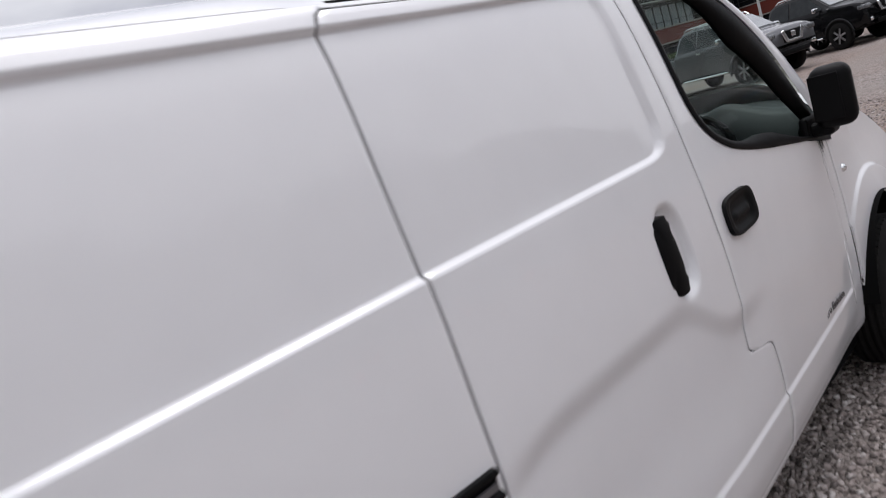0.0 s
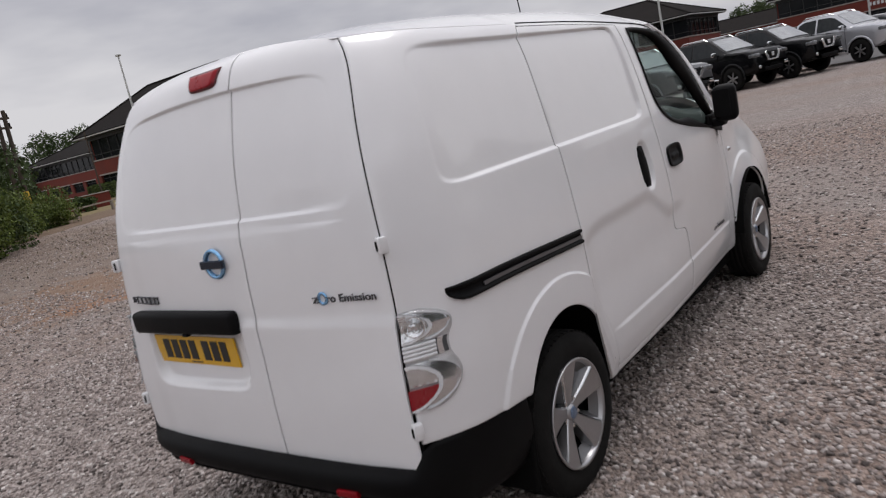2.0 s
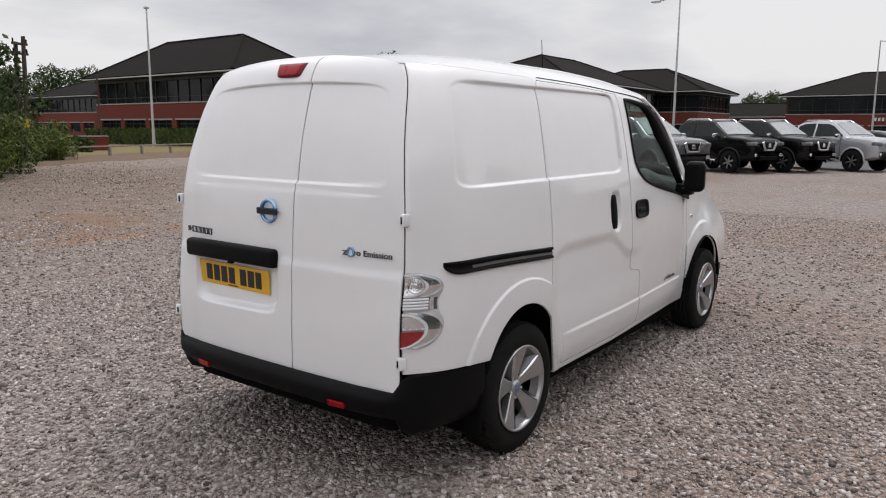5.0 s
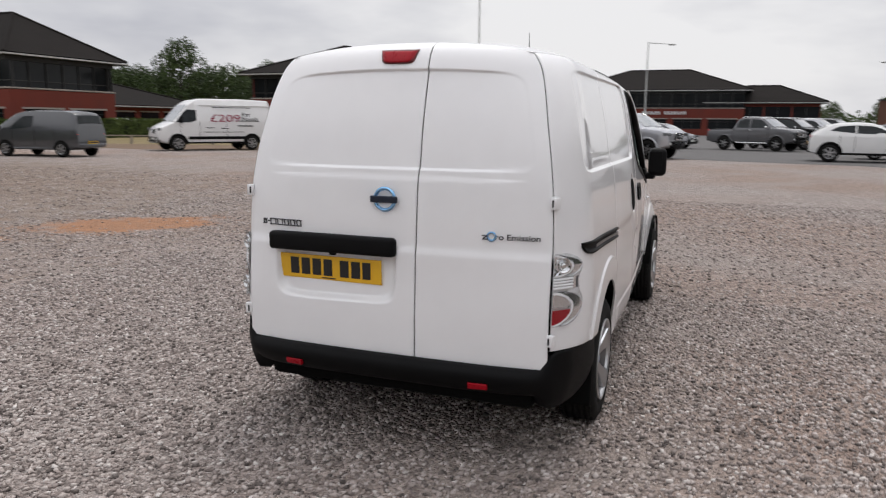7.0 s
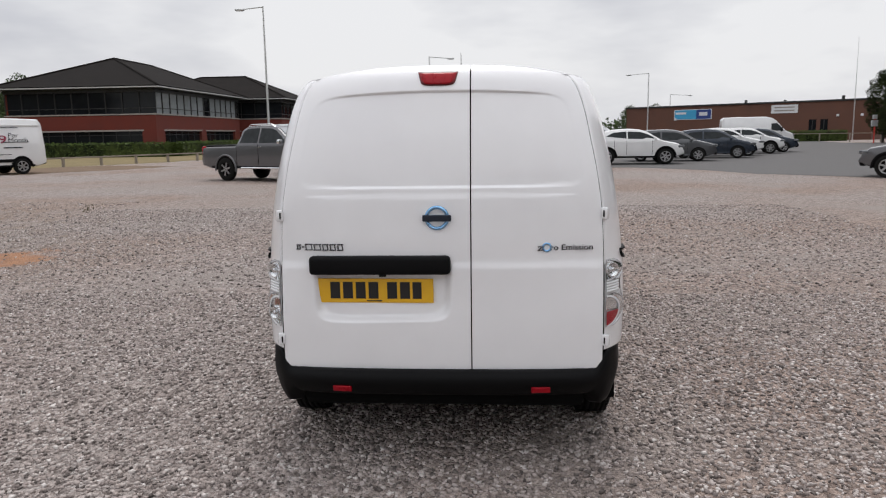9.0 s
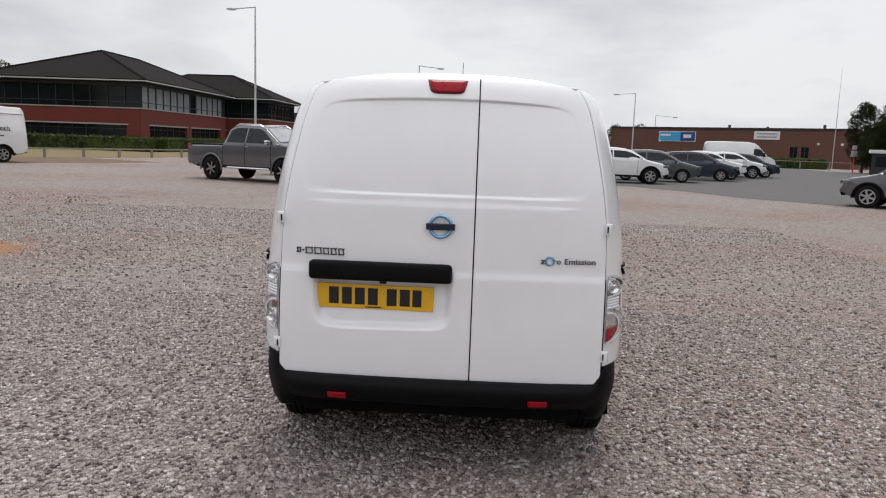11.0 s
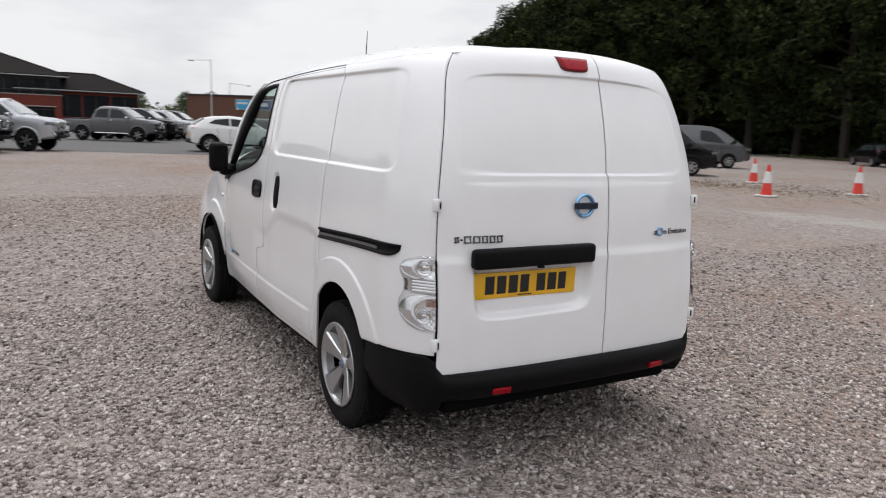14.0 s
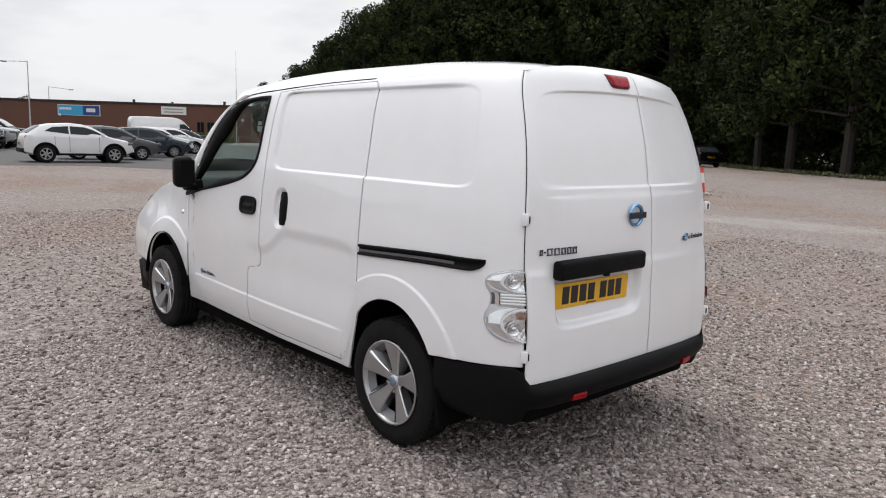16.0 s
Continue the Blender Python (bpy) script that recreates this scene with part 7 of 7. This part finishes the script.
# a low brick wall at the entrance to the first office
low = empty("garden_wall", pose(22.4, 45.2, 0, 0, 0, -26), "low red brick garden wall with a stone coping", "wall")
part("wall", box((0, 0, 0.45), (3.6, 0.30, 0.90), 0.01), BRICK, low)
part("coping", box((0, 0, 0.93), (3.7, 0.38, 0.07), 0.015), STONE_BAND, low)
for x, y, k in ((60, 126, 1.35), (68, 130, 1.4), (76, 128, 1.4), (52, 124, 1.25), (84, 124, 1.3), (20, 84, 0.92), (26, 86, 0.96), (31, 90, 0.88), (36, 94, 0.96), (41, 98, 0.9), (15, 76, 0.9), (22, 90, 1.05), (60, 82, 0.95), (66, 84, 0.92), (72, 84, 1.0), (78, 84, 0.96), (84, 84, 1.0), (90, 84, 0.96), (96, 84, 1.0), (102, 82, 0.94), (90, 74, 0.92), (98, 72, 0.9), (106, 74, 0.94), (150, 36, 0.98), (148, 32, 1.0), (152, 29, 0.92), (156, 33, 1.0), (160, -14, 0.7), (158, -20, 0.66), (155, -28, 0.74), (160, -34, 0.78), (150, -16, 0.62)):
    plant(MID_TREES[rng.randrange(3)], x, y, rng.uniform(0, 360), k, "broadleaf tree rising behind the buildings", "trees behind the buildings")
for i in range(12):
    a, d = radians(33.6 + 1.2 * i), 108 + 6 * (i % 3)
    plant(MID_TREES[i % 3], d * math.cos(a), d * math.sin(a), 40 * i, (1.08, 1.0)[i % 2] if i != 6 else 1.38, "broadleaf tree rising behind the buildings", "trees behind the buildings")
for proto in MID_TREES:
    for o in (*proto.children_recursive, proto):
        bpy.data.objects.remove(o)
far = []
for i in range(260):
    a = radians(-32 + 150 * i / 259)
    d = nrng.uniform(190, 240)
    far.append((d * math.cos(a), d * math.sin(a), nrng.uniform(0, 3), nrng.uniform(3, 5.5)))
tagged(leaf_mesh("far_woods", np.clip(clump_points(nrng, far, 60000), (-999, -999, 0.1), (999, 999, 99)), 0.7, nrng, LEAF_MID), "distant belt of green trees", "woods", kind="stuff")


HEDGE_LEAF = mat("hedge_leaf", (0.085, 0.125, 0.028), (0.05, 0.078, 0.018), rough=0.6, scale=0.5, fine=3, island=0.35, spec=0.2)


def hedge(x0, y0, x1, y1, h, label):
    """A clipped hedge: a dark core covered with small leaves."""
    g = np.random.default_rng(int(x0 * 7 + y0))
    root = empty("hedge", pose(0, 0, 0), label, "hedge", "clipped hedges")
    part("core", box(((x0 + x1) / 2, (y0 + y1) / 2, h / 2 - 0.04), (x1 - x0 - 0.12, y1 - y0 - 0.12, h - 0.1)), LEAF_SHADED, root)
    n = int(170 * ((x1 - x0) + (y1 - y0)) * h) + 800
    p = g.uniform((x0, y0, 0.03), (x1, y1, h), (n, 3))
    f = g.integers(0, 5, n)
    p[:, 0] = np.where(f == 0, x0, np.where(f == 1, x1, p[:, 0])) + g.normal(0, 0.04, n)
    p[:, 1] = np.where(f == 2, y0, np.where(f == 3, y1, p[:, 1])) + g.normal(0, 0.04, n)
    p[:, 2] = np.where(f == 4, h, p[:, 2]) + g.normal(0, 0.05, n) * (f == 4)
    leaf_mesh("foliage", p, 0.09, g, HEDGE_LEAF, root, 0.6)


hedge(34.6, 46.0, 35.4, 67.4, 1.4, "clipped green hedge before the brick office")
hedge(35.4, 44.8, 52.0, 45.6, 1.5, "clipped green hedge before the brick office")
hedge(56.6, 27.0, 57.8, 47.0, 1.15, "long clipped hedge before the brick office")
hedge(58.0, 26.2, 82.0, 27.2, 1.15, "long clipped hedge before the brick office")
hedge(86.0, -41.0, 87.2, -33.0, 1.2, "low hedge before the workshop")

# ---- posts, rails, cones and small things ----
GALV = mat("pale_galvanised_steel", (0.55, 0.56, 0.55), (0.46, 0.47, 0.46), rough=0.5, metal=0.4, scale=1, fine=20)
OLD_WOOD = mat("weathered_wood", (0.30, 0.26, 0.21), (0.20, 0.17, 0.14), rough=0.9, scale=1, fine=25, bump=0.3, depth=0.01, stretch=(1, 1, 0.2))
POLE_WOOD = mat("dark_pole_wood", (0.06, 0.045, 0.035), rough=0.9, scale=2, fine=30)
YELLOW_GUARD = mat("yellow_guard", (0.55, 0.36, 0.03), rough=0.6)
CONE_RED = mat("cone_orange_red", (0.70, 0.045, 0.03), (0.58, 0.038, 0.025), rough=0.5, scale=4, fine=30)
CONE_WHITE = mat("cone_white_band", (0.75, 0.75, 0.74), rough=0.35)


def lamp_post(x, y, h, arm, turn, r=0.10, label="tall pale steel lamp post with an outreach arm"):
    root = empty("lamp_post", pose(x, y, 0, 0, 0, turn), label, "lamp post", "lamp posts")
    part("base", rod((0, 0, 0), (0, 0, 1.4), r * 1.25, r * 1.2, 12), GALV, root)
    part("column", rod((0, 0, 1.4), (0, 0, h), r, r * 0.55, 12), GALV, root, smooth=True)
    if arm:
        part("arm", rod((0, 0, h - 0.05), (arm, 0, h - 0.22), r * 0.5, r * 0.4, 8), GALV, root)
        head = part("lamp_head", box((arm + 0.25, 0, h - 0.25), (0.75, 0.26, 0.14), 0.05), GALV, root, smooth=True)
        part("diffuser", box((arm + 0.25, 0, h - 0.33), (0.5, 0.2, 0.05), 0.02), CONE_WHITE, head)
    else:
        part("lamp_head", box((0, 0, h + 0.06), (0.34, 0.34, 0.16), 0.05), GALV, root, smooth=True)
    return root


lamp_post(31.2, 50.6, 10.5, 0, 0, 0.10)
lamp_post(56.0, 18.0, 11.7, 1.6, 95, 0.10)
lamp_post(76.0, 6.6, 9.6, 2.0, -85, 0.09)
lamp_post(97.0, -20.4, 9.0, 2.3, 95, 0.09)
lamp_post(122.0, -29.0, 7.4, 3.0, -85, 0.085)
mast = empty("aerial_mast", pose(91.2, -44.0, 0), "thin steel aerial mast on the workshop", "mast")
part("pole", rod((0, 0, 0), (0, 0, 7.0), 0.06, 0.045, 8), GALV, mast)
part("whip", rod((0, 0, 7.0), (0, 0, 12.3), 0.035, 0.015, 6), GALV, mast)
pole = empty("utility_pole", pose(16.5, 39.0, 0), "dark wooden utility pole with cross-arms and insulators", "utility pole")
part("post", rod((0, 0, 0), (0.2, 0, 6.2), 0.14, 0.10, 10), POLE_WOOD, pole)
part("guard", rod((0.0, 0, 0.0), (0.06, 0, 1.9), 0.19, 0.175, 10), YELLOW_GUARD, pole)
part("post", rod((-0.36, 0.15, 0), (-0.16, 0.08, 5.9), 0.13, 0.10, 10), POLE_WOOD, pole)
for z in (5.8, 5.3):
    part("cross_arm", box((0, 0, z), (0.95, 0.12, 0.12), 0.01, (0, 0, 20)), POLE_WOOD, pole)
    for dx in (-0.42, 0.42):
        part("insulator", rod((dx * math.cos(0.35), dx * math.sin(0.35), z + 0.06), (dx * math.cos(0.35), dx * math.sin(0.35), z + 0.26), 0.05, 0.04, 8), BLACK_PLASTIC, pole)
stop_pole = empty("sign_post", pose(24.4, 46.0, 0), "thin dark post on the verge", "post")
part("post", rod((0, 0, 0), (0, 0, 5.0), 0.05, n=8), POLE_WOOD, stop_pole)


def rail_fence(pts, step, h, label):
    """A low timber knee rail on posts."""
    root = empty("knee_rail", pose(0, 0, 0), label, "fence", "low rails")
    for (x1, y1), (x2, y2) in zip(pts, pts[1:]):
        L = math.hypot(x2 - x1, y2 - y1)
        n = max(1, round(L / step))
        a = math.degrees(math.atan2(y2 - y1, x2 - x1))
        for i in range(n):
            t0, t1 = i / n, (i + 1) / n
            part("post", box((x1 + (x2 - x1) * t0, y1 + (y2 - y1) * t0, h / 2 - 0.03), (0.13, 0.13, h), 0.01, (0, 0, a)), OLD_WOOD, root)
            part("rail", box((x1 + (x2 - x1) * (t0 + t1) / 2, y1 + (y2 - y1) * (t0 + t1) / 2, h - 0.02), (L / n + 0.06, 0.08, 0.08), 0.015, (0, 0, a)), OLD_WOOD, root)
    return root


rail_fence([(14.5, 34.2), (26.5, 38.4), (32.0, 35.0), (34.6, 25.0), (45.0, 19.6), (60.0, 17.0)], 2.4, 0.52, "weathered timber knee rail along the verge")
rail_fence([(82.0, -30.0), (76.0, -43.0), (70.0, -46.0)], 3.0, 0.95, "pale rail before the workshop")


def cone(x, y, turn):
    root = empty("traffic_cone", pose(x, y, 0, 0, 0, turn), "orange-red traffic cone with a white band on gravel", "traffic cone", "traffic cones")
    part("base", box((0, 0, 0.03), (0.42, 0.42, 0.045), 0.018), CONE_WHITE, root, smooth=True, label="pale square base")
    part("body", rod((0, 0, 0.06), (0, 0, 0.83), 0.145, 0.035, 20), CONE_RED, root, smooth=True)
    part("band", rod((0, 0, 0.36), (0, 0, 0.66), 0.109, 0.065, 20), CONE_WHITE, root, smooth=True, label="white reflective band")
    return root


for x, y, a in ((16.1, -14.1, 10), (14.45, -15.45, 40), (13.2, -14.6, 70), (13.85, -19.5, 25), (9.8, -14.7, 5), (9.62, -18.45, 60)):
    cone(x, y, a)
# notice posts before the workshop
notice = empty("notice_board", pose(71.4, -36.2, 0, 0, 0, 25), "notice boards on a red post before the workshop", "sign")
part("post", rod((0, -0.9, 0), (0, -0.9, 2.6), 0.06), CONE_RED, notice)
part("board", box((-0.06, -0.8, 1.9), (0.06, 0.9, 0.6), 0.01), SIGN_WHITE, notice)
part("board", box((-0.06, -0.8, 2.5), (0.06, 0.6, 0.4), 0.01), SIGN_WHITE, notice)
# weeds that grow through the gravel
g = np.random.default_rng(9)
wp = []
for cx, cy, r, n in ((13.5, -16.5, 1.6, 500), (11.5, -17.5, 2.2, 600), (9.5, -17.0, 1.4, 300), (8.5, 16.5, 1.5, 300), (10.5, 21.0, 2.0, 300), (13, 25, 2.0, 200), (11.45, 8.16, 0.18, 50), (6.5, 14.0, 2.5, 160), (12.0, -15.6, 2.6, 500)):
    wp.append(np.stack([g.normal(cx, r * 0.6, n), g.normal(cy, r * 0.6, n), g.uniform(0.01, 0.16, n)], -1))
tagged(leaf_mesh("weeds", np.concatenate(wp), 0.028, g, mat("dull_weed", (0.20, 0.17, 0.115), (0.12, 0.10, 0.065), rough=0.8, island=0.5)), "sparse dry brown weeds in the gravel", "weeds", kind="stuff")

# small shelter with a pale flat roof beside the workshop
kiosk = empty("shelter", pose(60.2, -34.0, 0, 0, 0, -28), "small dark shelter with a pale flat roof", "shelter")
part("wall", box((0, 0, 1.2), (2.2, 3.0, 2.4), 0.02), FRAME_DARK, kiosk)
part("roof", box((-0.1, 0, 2.52), (2.8, 3.7, 0.34), 0.04), SIGN_WHITE, kiosk)
part("window", box((-1.11, 0.2, 1.5), (0.04, 1.8, 1.0), 0.01), OFFICE_GLASS, kiosk)
kiosk.scale = (0.75, 0.72, 0.82)
